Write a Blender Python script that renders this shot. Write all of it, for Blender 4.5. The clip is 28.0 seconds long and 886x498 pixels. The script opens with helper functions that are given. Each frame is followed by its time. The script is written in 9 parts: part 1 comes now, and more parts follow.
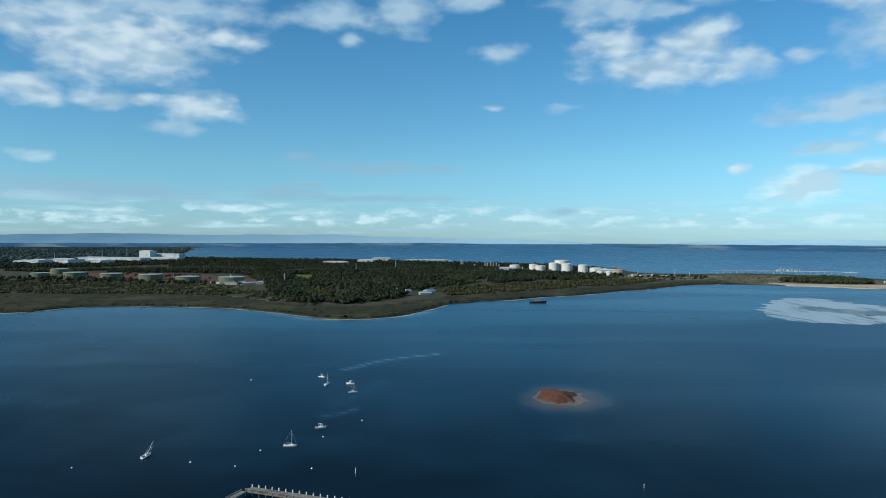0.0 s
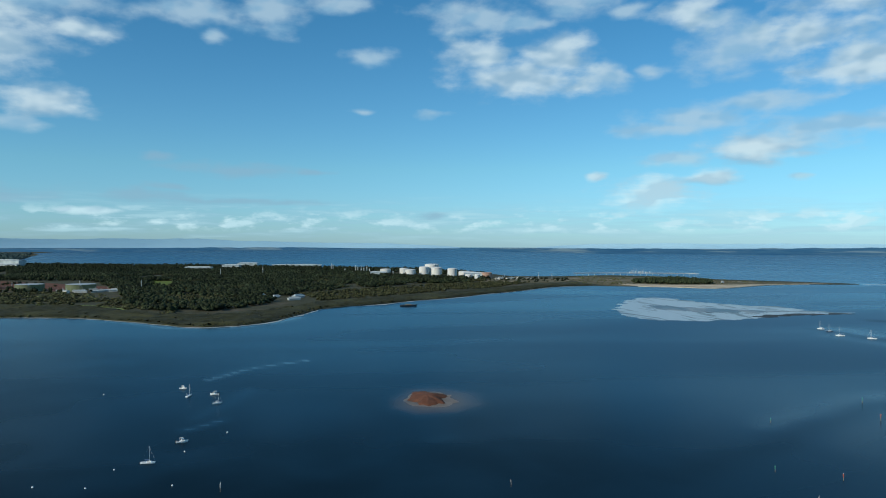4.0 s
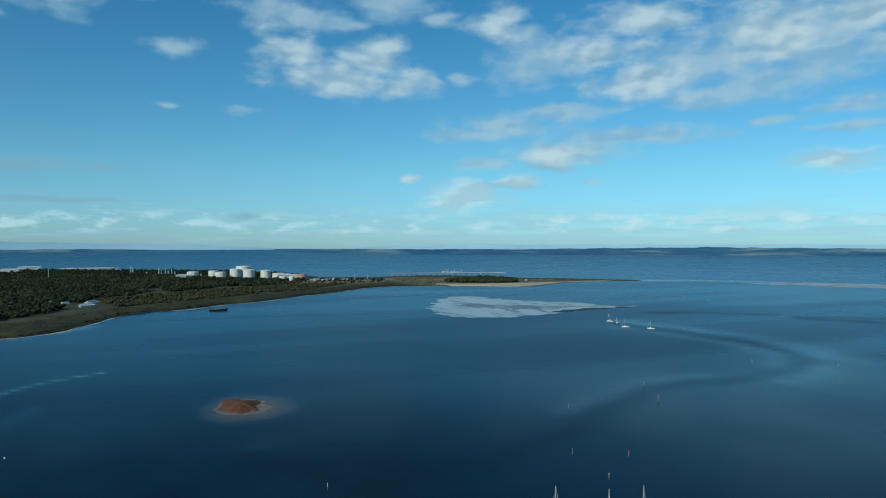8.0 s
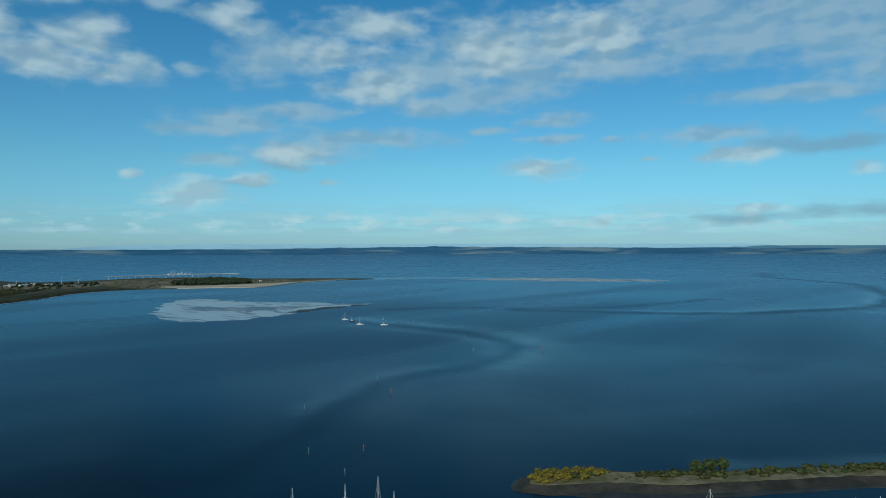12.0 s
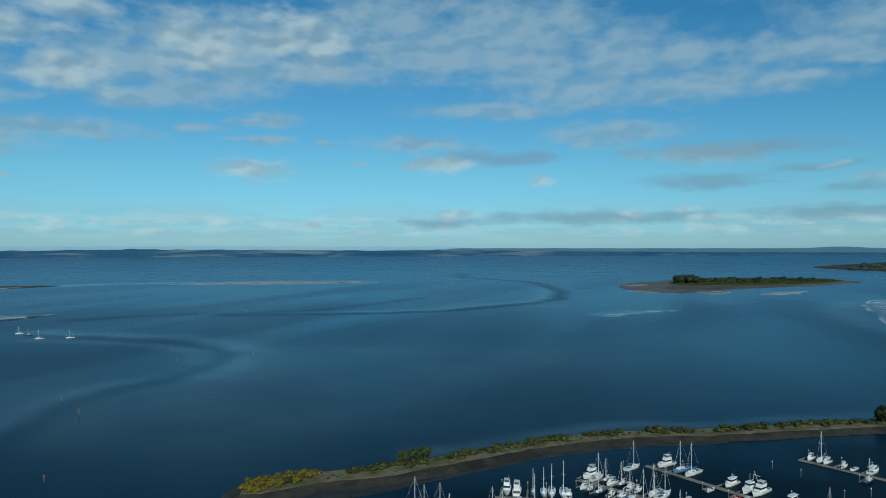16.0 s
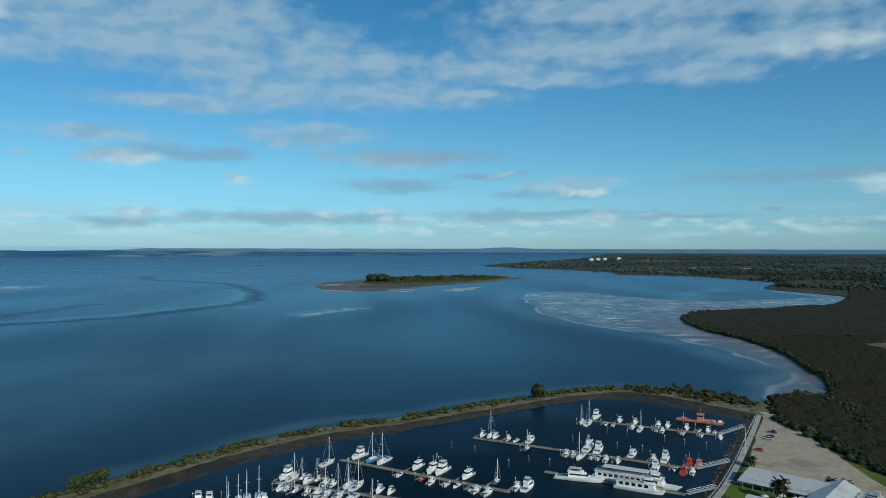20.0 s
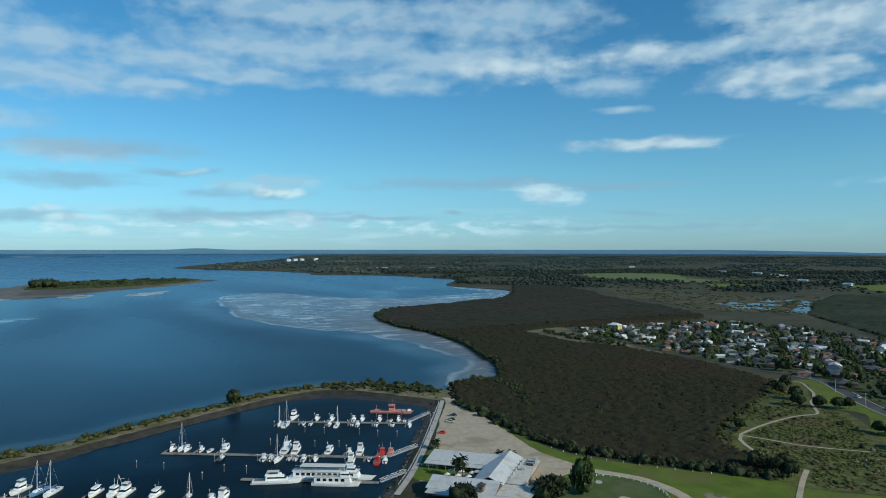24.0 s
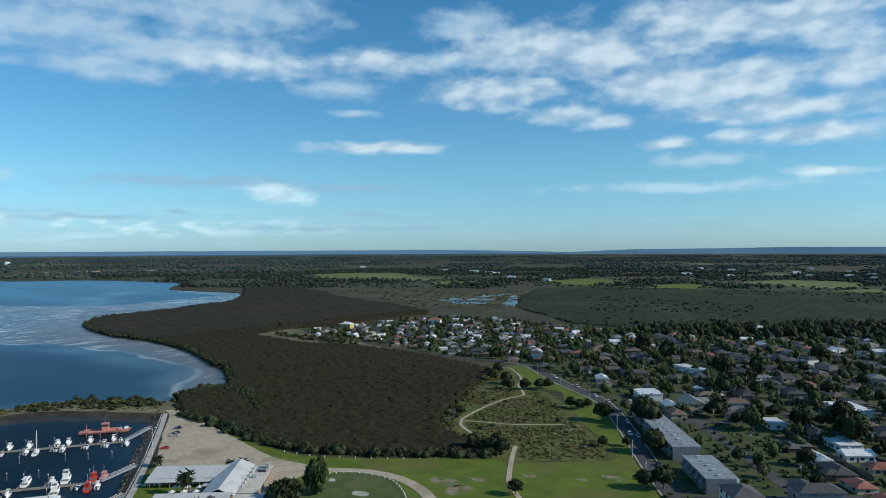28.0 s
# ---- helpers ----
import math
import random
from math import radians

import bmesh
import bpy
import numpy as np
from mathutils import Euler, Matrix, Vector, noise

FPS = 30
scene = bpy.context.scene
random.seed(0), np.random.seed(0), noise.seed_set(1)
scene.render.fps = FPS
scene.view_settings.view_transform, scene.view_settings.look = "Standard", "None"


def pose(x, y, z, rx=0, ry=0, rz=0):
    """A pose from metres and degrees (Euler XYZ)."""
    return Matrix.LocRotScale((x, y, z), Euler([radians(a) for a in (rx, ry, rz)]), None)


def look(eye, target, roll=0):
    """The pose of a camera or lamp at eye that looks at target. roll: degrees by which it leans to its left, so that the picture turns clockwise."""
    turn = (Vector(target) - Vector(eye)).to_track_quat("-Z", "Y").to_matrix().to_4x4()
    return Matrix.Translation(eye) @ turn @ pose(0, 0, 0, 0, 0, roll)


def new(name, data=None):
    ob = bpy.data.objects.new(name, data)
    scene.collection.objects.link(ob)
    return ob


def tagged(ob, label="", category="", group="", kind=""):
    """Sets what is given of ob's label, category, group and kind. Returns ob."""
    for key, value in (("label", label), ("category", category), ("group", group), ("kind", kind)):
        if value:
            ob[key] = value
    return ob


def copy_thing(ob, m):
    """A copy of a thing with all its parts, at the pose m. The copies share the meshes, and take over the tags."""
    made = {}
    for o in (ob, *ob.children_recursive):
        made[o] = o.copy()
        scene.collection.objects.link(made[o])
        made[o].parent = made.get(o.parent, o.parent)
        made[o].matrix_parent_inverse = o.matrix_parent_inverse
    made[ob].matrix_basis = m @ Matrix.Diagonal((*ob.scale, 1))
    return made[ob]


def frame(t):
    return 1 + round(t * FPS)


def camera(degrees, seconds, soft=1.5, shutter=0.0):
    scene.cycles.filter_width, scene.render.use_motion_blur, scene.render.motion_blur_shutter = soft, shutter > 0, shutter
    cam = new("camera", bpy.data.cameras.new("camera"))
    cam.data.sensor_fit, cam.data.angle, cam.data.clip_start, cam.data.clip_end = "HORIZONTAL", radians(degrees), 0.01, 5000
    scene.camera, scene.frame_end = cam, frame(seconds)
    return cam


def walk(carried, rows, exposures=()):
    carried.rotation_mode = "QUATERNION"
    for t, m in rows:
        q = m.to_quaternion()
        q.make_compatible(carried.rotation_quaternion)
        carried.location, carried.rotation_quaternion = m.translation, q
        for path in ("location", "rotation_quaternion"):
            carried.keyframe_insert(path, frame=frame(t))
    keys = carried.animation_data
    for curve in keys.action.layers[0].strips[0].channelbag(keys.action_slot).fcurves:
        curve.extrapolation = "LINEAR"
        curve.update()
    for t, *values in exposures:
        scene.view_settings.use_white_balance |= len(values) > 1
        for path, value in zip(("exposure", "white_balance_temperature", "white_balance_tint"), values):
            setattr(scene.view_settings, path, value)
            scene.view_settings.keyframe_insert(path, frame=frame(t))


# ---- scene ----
# The drone hangs still and turns to the right. Rows: seconds, yaw, pitch, roll.
EYE_Z = 95.0
cam = camera(64.55, 28.0, soft=1.0)
TURN = [
    (0.0, -0.00, -0.80, -0.22),
    (0.5, -0.18, -0.51, -0.23),
    (1.0, -0.46, -0.49, -0.20),
    (1.5, -2.24, -0.49, -0.19),
    (2.0, -4.22, -0.47, -0.18),
    (2.5, -5.87, -0.47, -0.19),
    (3.0, -7.38, -0.47, -0.18),
    (3.5, -8.90, -0.45, -0.16),
    (5.5, -15.89, -0.38, -0.15),
    (6.0, -17.66, -0.38, -0.13),
    (6.5, -19.45, -0.37, -0.09),
    (7.0, -21.32, -0.34, -0.07),
    (7.5, -23.38, -0.33, -0.05),
    (8.0, -25.50, -0.32, -0.02),
    (8.5, -27.75, -0.31, 0.02),
    (9.0, -30.10, -0.32, 0.04),
    (9.5, -32.77, -0.33, 0.07),
    (10.0, -35.66, -0.33, 0.11),
    (10.5, -38.58, -0.34, 0.14),
    (11.0, -41.38, -0.34, 0.15),
    (11.5, -44.14, -0.36, 0.16),
    (12.0, -46.86, -0.36, 0.12),
    (12.5, -49.60, -0.33, 0.09),
    (14.5, -61.00, -0.21, 0.05),
    (15.0, -63.99, -0.21, 0.03),
    (15.5, -67.02, -0.18, 0.00),
    (16.0, -70.03, -0.16, 0.03),
    (16.5, -73.03, -0.14, 0.01),
    (17.0, -76.07, -0.11, 0.01),
    (17.5, -79.05, -0.15, -0.01),
    (18.0, -82.15, -0.14, -0.02),
    (18.5, -85.22, -0.14, -0.07),
    (19.0, -88.31, -0.13, -0.08),
    (19.5, -91.37, -0.14, -0.11),
    (20.0, -94.44, -0.12, -0.12),
    (20.5, -97.49, -0.11, -0.14),
    (21.0, -100.57, -0.09, -0.11),
    (21.5, -103.65, -0.07, -0.09),
    (23.5, -115.72, -0.02, -0.05),
    (24.0, -118.79, -0.03, -0.01),
    (24.5, -121.91, -0.02, 0.04),
    (25.0, -124.97, -0.02, 0.06),
    (25.5, -128.04, -0.04, 0.10),
    (26.0, -131.09, -0.04, 0.14),
    (26.5, -133.64, -0.02, 0.19),
    (27.0, -135.99, -0.01, 0.22),
    (27.5, -138.27, -0.01, 0.29),
    (28.0, -140.38, -0.02, 0.27),
]
walk(cam, [(t, pose(0, 0, EYE_Z, 90 + tilt, lean, turn)) for t, turn, tilt, lean in TURN],
     [(0.0, 0.1, 6500, 8), (4.5, -0.05, 6350, 5), (8.0, -0.22, 6150, -1), (12.0, -0.45, 6050, -2), (16.0, -0.54, 6080, -2), (20.0, -0.34, 6250, 4), (24.0, -0.05, 6300, 4), (28.0, 0.12, 6500, 10)])

# ---- sky, sun ----
SUN_AZ, SUN_EL = 117.0, 29.0     # degrees to the left of +y, and above the horizon


def math_node(nt, op, a, b=None, c=None, clamp=False):
    n = nt.nodes.new("ShaderNodeMath")
    n.operation, n.use_clamp = op, clamp
    for i, v in enumerate((a, b, c)):
        if v is None:
            continue
        if isinstance(v, (int, float)):
            n.inputs[i].default_value = v
        else:
            nt.links.new(v, n.inputs[i])
    return n.outputs[0]


def vec_node(nt, op, a, b=None, c=None):
    n = nt.nodes.new("ShaderNodeVectorMath")
    n.operation = op
    for i, v in enumerate((a, b, c)):
        if v is None:
            continue
        if isinstance(v, tuple):
            n.inputs[i].default_value = v
        else:
            nt.links.new(v, n.inputs[i])
    return n.outputs["Value"] if op in ("LENGTH", "DOT_PRODUCT") else n.outputs[0]


def span(nt, v, a, b, lo=0.0, hi=1.0, smooth=True):
    n = nt.nodes.new("ShaderNodeMapRange")
    n.interpolation_type = "SMOOTHSTEP" if smooth else "LINEAR"
    nt.links.new(v, n.inputs[0])
    for i, x in enumerate((a, b, lo, hi)):
        n.inputs[i + 1].default_value = x
    return n.outputs[0]


def mixed(nt, fac, a, b, kind="MIX"):
    n = nt.nodes.new("ShaderNodeMix")
    n.data_type, n.blend_type = "RGBA", kind
    for i, v in ((0, fac), (6, a), (7, b)):
        if isinstance(v, (int, float)):
            n.inputs[i].default_value = v
        elif isinstance(v, tuple):
            n.inputs[i].default_value = (*v, 1)
        else:
            nt.links.new(v, n.inputs[i])
    return n.outputs[2]


def noise_node(nt, vec, scale, detail=4, rough=0.55, warp=0.0):
    n = nt.nodes.new("ShaderNodeTexNoise")
    n.inputs["Scale"].default_value, n.inputs["Detail"].default_value = scale, detail
    n.inputs["Roughness"].default_value, n.inputs["Distortion"].default_value = rough, warp
    if vec is not None:
        nt.links.new(vec, n.inputs["Vector"])
    return n


# clouds as (degrees left of +y, degrees up, half width, half height): bright heaps, thin veils, grey undersides
HEAPS_A = [
    (31.3, 14.5, 1.5, 1.22), (30.5, 10.3, 2.2, 0.93), (26.6, 13.6, 3.7, 2.28), (26, 10.2, 1.7, 0.77), (25.1, 2, 1.5, 0.34),
    (23.4, 10.3, 1.6, 0.43), (22.8, 13.9, 4.3, 2.35), (19.2, 10, 2.7, 0.96), (16.9, 15.2, 2.3, 0.7), (16.5, 2.3, 2.1, 0.26),
    (-13.5, 15.1, 2.7, 1.16), (-17.1, 13.2, 5.1, 1.37), (-20, 14.8, 2.6, 1.51), (-23, 5.5, 0.8, 0.28), (-27.4, 4.1, 3.5, 1.17),
    (-30.2, 17.5, 2.1, 1.33), (-31.3, 5.1, 2, 0.55), (-34.5, 7.2, 2.7, 0.98), (-38, 15.1, 3.4, 1.16), (-41.1, 12.4, 3.7, 1.28),
    (-41.1, 17.2, 4, 1.28), (-47.6, 1.1, 1.5, 0.3),
]
HEAPS_B = [
    (-50.9, 15.4, 2.9, 1.81), (-52.8, 2, 1.5, 0.27), (-54.6, 6.1, 2.4, 0.74), (-54.8, 6.1, 2.2, 0.83), (-58.9, 16.2, 4.3, 1.91),
    (-59.7, 1.8, 0.9, 0.23), (-69.7, 6.6, 2.7, 0.58), (-71.7, 2.5, 2.2, 0.3), (-77.7, 5.4, 1.2, 0.48), (-84.8, 2.7, 1.1, 0.35),
    (-89.4, 3, 1.1, 0.3), (-89.5, 3.1, 1, 0.25), (-91.2, 2.4, 2.1, 0.29), (-99.4, 5.9, 0.7, 0.26), (-101.7, 2, 0.8, 0.36),
    (-104.3, 4.5, 0.8, 0.35), (-105.9, 4.5, 0.9, 0.34), (-106.9, 4.4, 0.7, 0.33), (-107.4, 2.4, 1.2, 0.46), (-125.3, 14.4, 4.4, 0.92),
    (-127.1, 4.4, 2.9, 0.71), (-134.7, 8.1, 5.7, 0.46),
]
HEAPS_C = [
    (-134.7, 14.8, 3.9, 0.98), (-144.8, 12.5, 4.9, 0.98), (-148, 15.8, 6.9, 1.7), (-148, 13.1, 1.2, 0.39), (-150.3, 10.6, 2.8, 0.68),
    (-153.4, 15, 3.6, 1.8), (-153.4, 10, 2.3, 0.64), (-158.1, 12.6, 5.6, 1.66), (-158.1, 8, 1.9, 0.43), (-160.1, 16.9, 6.1, 1.95),
    (-163.3, 8.4, 2, 0.5), (-164.1, 12.3, 4.7, 1.59), (-166.8, 10.2, 6.2, 0.83), (-167.9, 16.3, 5.5, 1.7), (-168.6, 8.3, 4.3, 0.74),
    (-169.3, 5.5, 2.6, 0.4), (-171, 12.7, 2.8, 1.5),
]
HEAPS = HEAPS_A + HEAPS_B + HEAPS_C
VEILS_A = [
    (30.6, 5.8, 1.1, 0.25), (29.8, 3.1, 2, 0.32), (27.3, 15.8, 4.5, 1.26), (22, 17.1, 7.7, 1.05), (20.8, 8.4, 1.5, 0.49),
    (9.1, 17.3, 2.3, 0.94), (7.1, 15.8, 0.9, 0.48), (3.4, 17.7, 2.5, 1.18), (-2.1, 18.7, 1.9, 0.67), (-3.7, 10.5, 0.7, 0.24),
    (-4.9, 14.7, 1.7, 0.57), (-5, 14.7, 1.5, 0.55), (-9.8, 10.4, 1, 0.28), (-13.5, 17.8, 3.6, 1.12), (-17.1, 17.4, 1.3, 0.43),
    (-21.6, 18.8, 2.6, 0.95), (-23, 13.1, 1.6, 1), (-25.3, 17.8, 1.3, 0.46), (-26.9, 13.1, 0.9, 0.46), (-27.6, 8.9, 2.9, 0.41),
    (-29, 6.6, 2, 0.48), (-30.8, 9.5, 3.5, 0.87),
]
VEILS_B = [
    (-32, 16.6, 1.7, 0.61), (-32.7, 13.6, 2.5, 0.67), (-33.6, 14.5, 3.6, 1.45), (-35.4, 10.5, 2.7, 0.54), (-35.8, 7.6, 4, 0.9),
    (-37.6, 5, 0.6, 0.21), (-40.2, 8.6, 5.8, 0.64), (-45.8, 11.1, 2, 0.63), (-46.1, 13.7, 5.2, 1.94), (-49.2, 11.6, 4, 0.88),
    (-50.3, 9.1, 1.2, 0.26), (-50.8, 9.2, 1.4, 0.32), (-51.9, 15.1, 6.7, 2.43), (-53.6, 13.5, 4.2, 1.64), (-54.8, 9.8, 2.1, 0.33),
    (-55.5, 15.7, 3.7, 1.93), (-55.6, 8.4, 1.8, 0.2), (-55.8, 8.4, 1.8, 0.28), (-56.2, 9.9, 1.9, 0.47), (-60.6, 14.1, 4.6, 1.24),
    (-60.6, 8.2, 1.1, 0.27), (-63.4, 6.7, 0.7, 0.2),
]
VEILS_C = [
    (-65.4, 17.9, 4.9, 1.81), (-68.5, 8.2, 3.9, 0.59), (-69.5, 15.6, 6.1, 2.14), (-74.5, 10.9, 5, 0.5), (-75, 16.9, 6.1, 2.56),
    (-76.8, 14.6, 4, 1.48), (-80.5, 17.7, 2.4, 1.71), (-81.4, 12.2, 6.6, 1.23), (-83.7, 8.8, 4.5, 0.82), (-84.1, 14.9, 4.4, 1.79),
    (-88.6, 14.5, 3.6, 1.02), (-90.4, 12.3, 5.6, 0.97), (-91, 7.1, 4.1, 0.62), (-96.6, 12.1, 3.5, 0.57), (-97.5, 14.3, 5.9, 1.02),
    (-102.5, 13.3, 5.5, 0.49), (-103.7, 15.7, 6.6, 1.19), (-103.7, 4.8, 2.6, 0.4), (-106, 15.5, 3.4, 1.42), (-106, 5.4, 2.9, 0.4),
    (-108.6, 18.4, 10.6, 1.22), (-108.8, 2.2, 0.8, 0.47),
]
VEILS_D = [
    (-111.5, 15.8, 6.2, 1.25), (-115.2, 13.3, 4.5, 0.74), (-119.1, 14.9, 7.6, 1.26), (-123.2, 18.1, 6.9, 1.54), (-131.9, 12.6, 2.6, 0.61),
    (-133.8, 10.9, 1.6, 0.24), (-140.7, 14.9, 2.9, 0.71), (-142.5, 17.7, 3.1, 0.88), (-145.9, 11.4, 1.9, 0.38), (-160.1, 4.7, 7.6, 0.38),
    (-160.6, 11.1, 3.5, 0.93), (-160.6, 6.7, 3.3, 0.42), (-170.4, 14.3, 2.1, 0.49),
]
VEILS = VEILS_A + VEILS_B + VEILS_C + VEILS_D
GREYS_A = [
    (27.3, 3.6, 5.8, 0.74), (22.4, 3.3, 2.7, 0.42), (12.4, 3.5, 3, 0.4), (11.3, 6.7, 1.2, 0.36), (10.7, 4.3, 1.2, 0.2),
    (5.7, 3.3, 5.6, 0.2), (5.7, 5.8, 3.7, 0.43), (0.2, 5.8, 1.4, 0.26), (-10, 2.2, 1, 0.2), (-31.3, 4.9, 1.8, 0.32),
    (-34.2, 6.4, 1.5, 0.39), (-69.5, 2, 3.5, 0.3), (-75, 7.3, 3.9, 0.53), (-82.3, 2.4, 7.3, 0.44), (-88.9, 2.5, 2.5, 0.41),
    (-90.8, 5, 3.9, 0.41), (-91, 5.3, 3.2, 0.4), (-92.5, 7.4, 5.2, 0.55), (-98.2, 5.8, 2.2, 0.3), (-98.6, 2.4, 3.1, 0.51),
    (-100.3, 2.6, 4.9, 0.35), (-100.6, 4.2, 2.2, 0.25),
]
GREYS_B = [
    (-103.2, 2.8, 6.5, 0.2), (-105.3, 4.3, 2, 0.31), (-113, 2.4, 3.9, 0.2), (-119.5, 3, 0.7, 0.2), (-121.9, 5.2, 7.8, 0.39),
    (-131.9, 5, 5.1, 0.26), (-134.2, 1.6, 7.6, 0.2), (-134.2, 2.9, 1.7, 0.2),
]
GREYS = GREYS_A + GREYS_B


def make_sky():
    world = bpy.data.worlds.new("sky")
    scene.world = world
    world.use_nodes = True
    nt = world.node_tree
    nt.nodes.clear()
    out, bg = nt.nodes.new("ShaderNodeOutputWorld"), nt.nodes.new("ShaderNodeBackground")
    nt.links.new(bg.outputs[0], out.inputs[0])
    sky = nt.nodes.new("ShaderNodeTexSky")
    sky.sky_type, sky.sun_disc = "NISHITA", False
    sky.sun_elevation, sky.sun_rotation = radians(SUN_EL), radians(-SUN_AZ)
    sky.altitude, sky.air_density, sky.dust_density, sky.ozone_density = 90, SKY_AIR, SKY_DUST, SKY_OZONE
    way = nt.nodes.new("ShaderNodeTexCoord").outputs["Generated"]
    sep = nt.nodes.new("ShaderNodeSeparateXYZ")
    nt.links.new(way, sep.inputs[0])
    x, y, z = sep.outputs
    az = math_node(nt, "MULTIPLY", math_node(nt, "ARCTAN2", math_node(nt, "MULTIPLY", x, -1.0), y), 57.2958)
    el = math_node(nt, "MULTIPLY", math_node(nt, "ARCSINE", z), 57.2958)
    # a flat deck seen in perspective: fine noise shrinks towards the horizon
    up = math_node(nt, "MAXIMUM", math_node(nt, "ADD", z, 0.055), 0.02)
    comb = nt.nodes.new("ShaderNodeCombineXYZ")
    for i, v in enumerate((math_node(nt, "DIVIDE", x, up), math_node(nt, "DIVIDE", y, up))):
        nt.links.new(v, comb.inputs[i])
    deck = comb.outputs[0]
    flat = nt.nodes.new("ShaderNodeCombineXYZ")
    nt.links.new(az, flat.inputs[0])
    nt.links.new(el, flat.inputs[1])
    # uneven outlines: broad bulges, then cauliflower edges that shrink towards the horizon
    wob = noise_node(nt, vec_node(nt, "MULTIPLY", flat.outputs[0], (0.22, 0.5, 0.0)), 1.0, 2, 0.5)
    wob2 = vec_node(nt, "MULTIPLY", vec_node(nt, "SUBTRACT", wob.outputs["Color"], (0.5, 0.5, 0.5)), (3.0, 1.0, 0.0))
    p = vec_node(nt, "ADD", flat.outputs[0], wob2)

    def nearest(rows, blend):
        best = None
        for a, e, w, h in rows:
            d = vec_node(nt, "LENGTH", vec_node(nt, "MULTIPLY_ADD", p, (1 / w, 1 / h, 0.0), (-a / w, -e / h, 0.0)))
            best = d if best is None else math_node(nt, "SMOOTH_MIN", best, d, blend)
        return best

    lumps = vec_node(nt, "MULTIPLY", flat.outputs[0], (0.42, 0.78, 0.0))
    fluff = noise_node(nt, lumps, 1.0, 5, 0.52).outputs["Fac"]
    swell = noise_node(nt, lumps, 0.85, 2, 0.42).outputs["Fac"]
    swell_up = noise_node(nt, vec_node(nt, "ADD", lumps, (0.20, 0.42, 0.0)), 0.85, 2, 0.42).outputs["Fac"]
    fine = noise_node(nt, deck, 3.4, 6, 0.55).outputs["Fac"]

    def cover(rows, outer, inner, amp, fray, top, blend):
        d = math_node(nt, "MULTIPLY_ADD", math_node(nt, "SUBTRACT", fluff, 0.5), amp, nearest(rows, blend))
        d = math_node(nt, "MULTIPLY_ADD", math_node(nt, "SUBTRACT", fine, 0.5), fray, d)
        return span(nt, d, outer, inner, 0.0, top)

    puffs = cover(HEAPS, 1.52, 0.20, 1.9, 0.8, 0.85, 0.3)
    veils = cover(VEILS, 1.75, 0.25, 2.2, 0.9, 0.74, 0.4)
    greys = cover(GREYS, 1.85, 0.20, 2.0, 1.0, 0.66, 0.3)
    # low far rows of cloud along the horizon
    rows_n = noise_node(nt, vec_node(nt, "MULTIPLY", flat.outputs[0], (0.13, 1.5, 0.0)), 1.0, 6, 0.55).outputs["Fac"]
    low = math_node(nt, "MULTIPLY", span(nt, rows_n, 0.40, 0.68, 0.0, 0.62),
                    math_node(nt, "MULTIPLY", span(nt, el, 0.1, 1.0, 0.25, 1.0), span(nt, el, 4.4, 1.6)))
    low = math_node(nt, "MULTIPLY", low, span(nt, az, -140.0, -112.0, 0.12, 1.0))
    heap_n = noise_node(nt, vec_node(nt, "MULTIPLY", flat.outputs[0], (0.36, 1.0, 0.0)), 1.0, 6, 0.56).outputs["Fac"]
    bands = noise_node(nt, vec_node(nt, "MULTIPLY", flat.outputs[0], (0.05, 0.8, 0.0)), 1.0, 2, 0.5).outputs["Fac"]
    heap = math_node(nt, "MULTIPLY", span(nt, math_node(nt, "MULTIPLY_ADD", bands, 0.5, heap_n), 0.72, 0.90, 0.0, 0.75),
                     math_node(nt, "MULTIPLY", span(nt, el, 0.7, 1.4), span(nt, el, 3.2, 1.9)))
    heap = math_node(nt, "MULTIPLY", heap, span(nt, az, -140.0, -112.0, 0.05, 1.0))
    # lit tops, grey undersides
    lit = span(nt, math_node(nt, "SUBTRACT", swell, swell_up), -0.20, 0.16, 0.20, 1.0)
    lit = math_node(nt, "MAXIMUM", lit, span(nt, el, 9.0, 6.0, 0.0, 0.55))
    # far off, the air between lends clouds its own tint
    air = span(nt, el, 2.5, 9.0)
    light = mixed(nt, air, CLOUD_LOW, CLOUD_LIGHT)
    pale = mixed(nt, air, CLOUD_LOW_VEIL, CLOUD_VEIL)
    body = mixed(nt, lit, CLOUD_DARK, light)
    haze = mixed(nt, span(nt, lit, 0.1, 0.9), CLOUD_THIN, pale)
    tint = mixed(nt, 1.0, sky.outputs[0], mixed(nt, span(nt, el, 6.0, 22.0, 0, 1, False), mixed(nt, span(nt, el, 0.0, 6.0, 0, 1, False), SKY_RIM, SKY_LOW), SKY_HIGH), "MULTIPLY")
    col = mixed(nt, low, tint, mixed(nt, span(nt, rows_n, 0.45, 0.66), CLOUD_THIN, pale))
    col = mixed(nt, heap, col, mixed(nt, span(nt, lit, 0.2, 0.8), pale, light))
    col = mixed(nt, veils, col, haze)
    col = mixed(nt, greys, col, mixed(nt, air, CLOUD_LOW_DARK, CLOUD_DARK))
    col = mixed(nt, puffs, col, body)
    nt.links.new(col, bg.inputs[0])
    bg.inputs[1].default_value = SKY_POWER
    world.cycles.sampling_method, world.cycles.sample_map_resolution = "MANUAL", 512


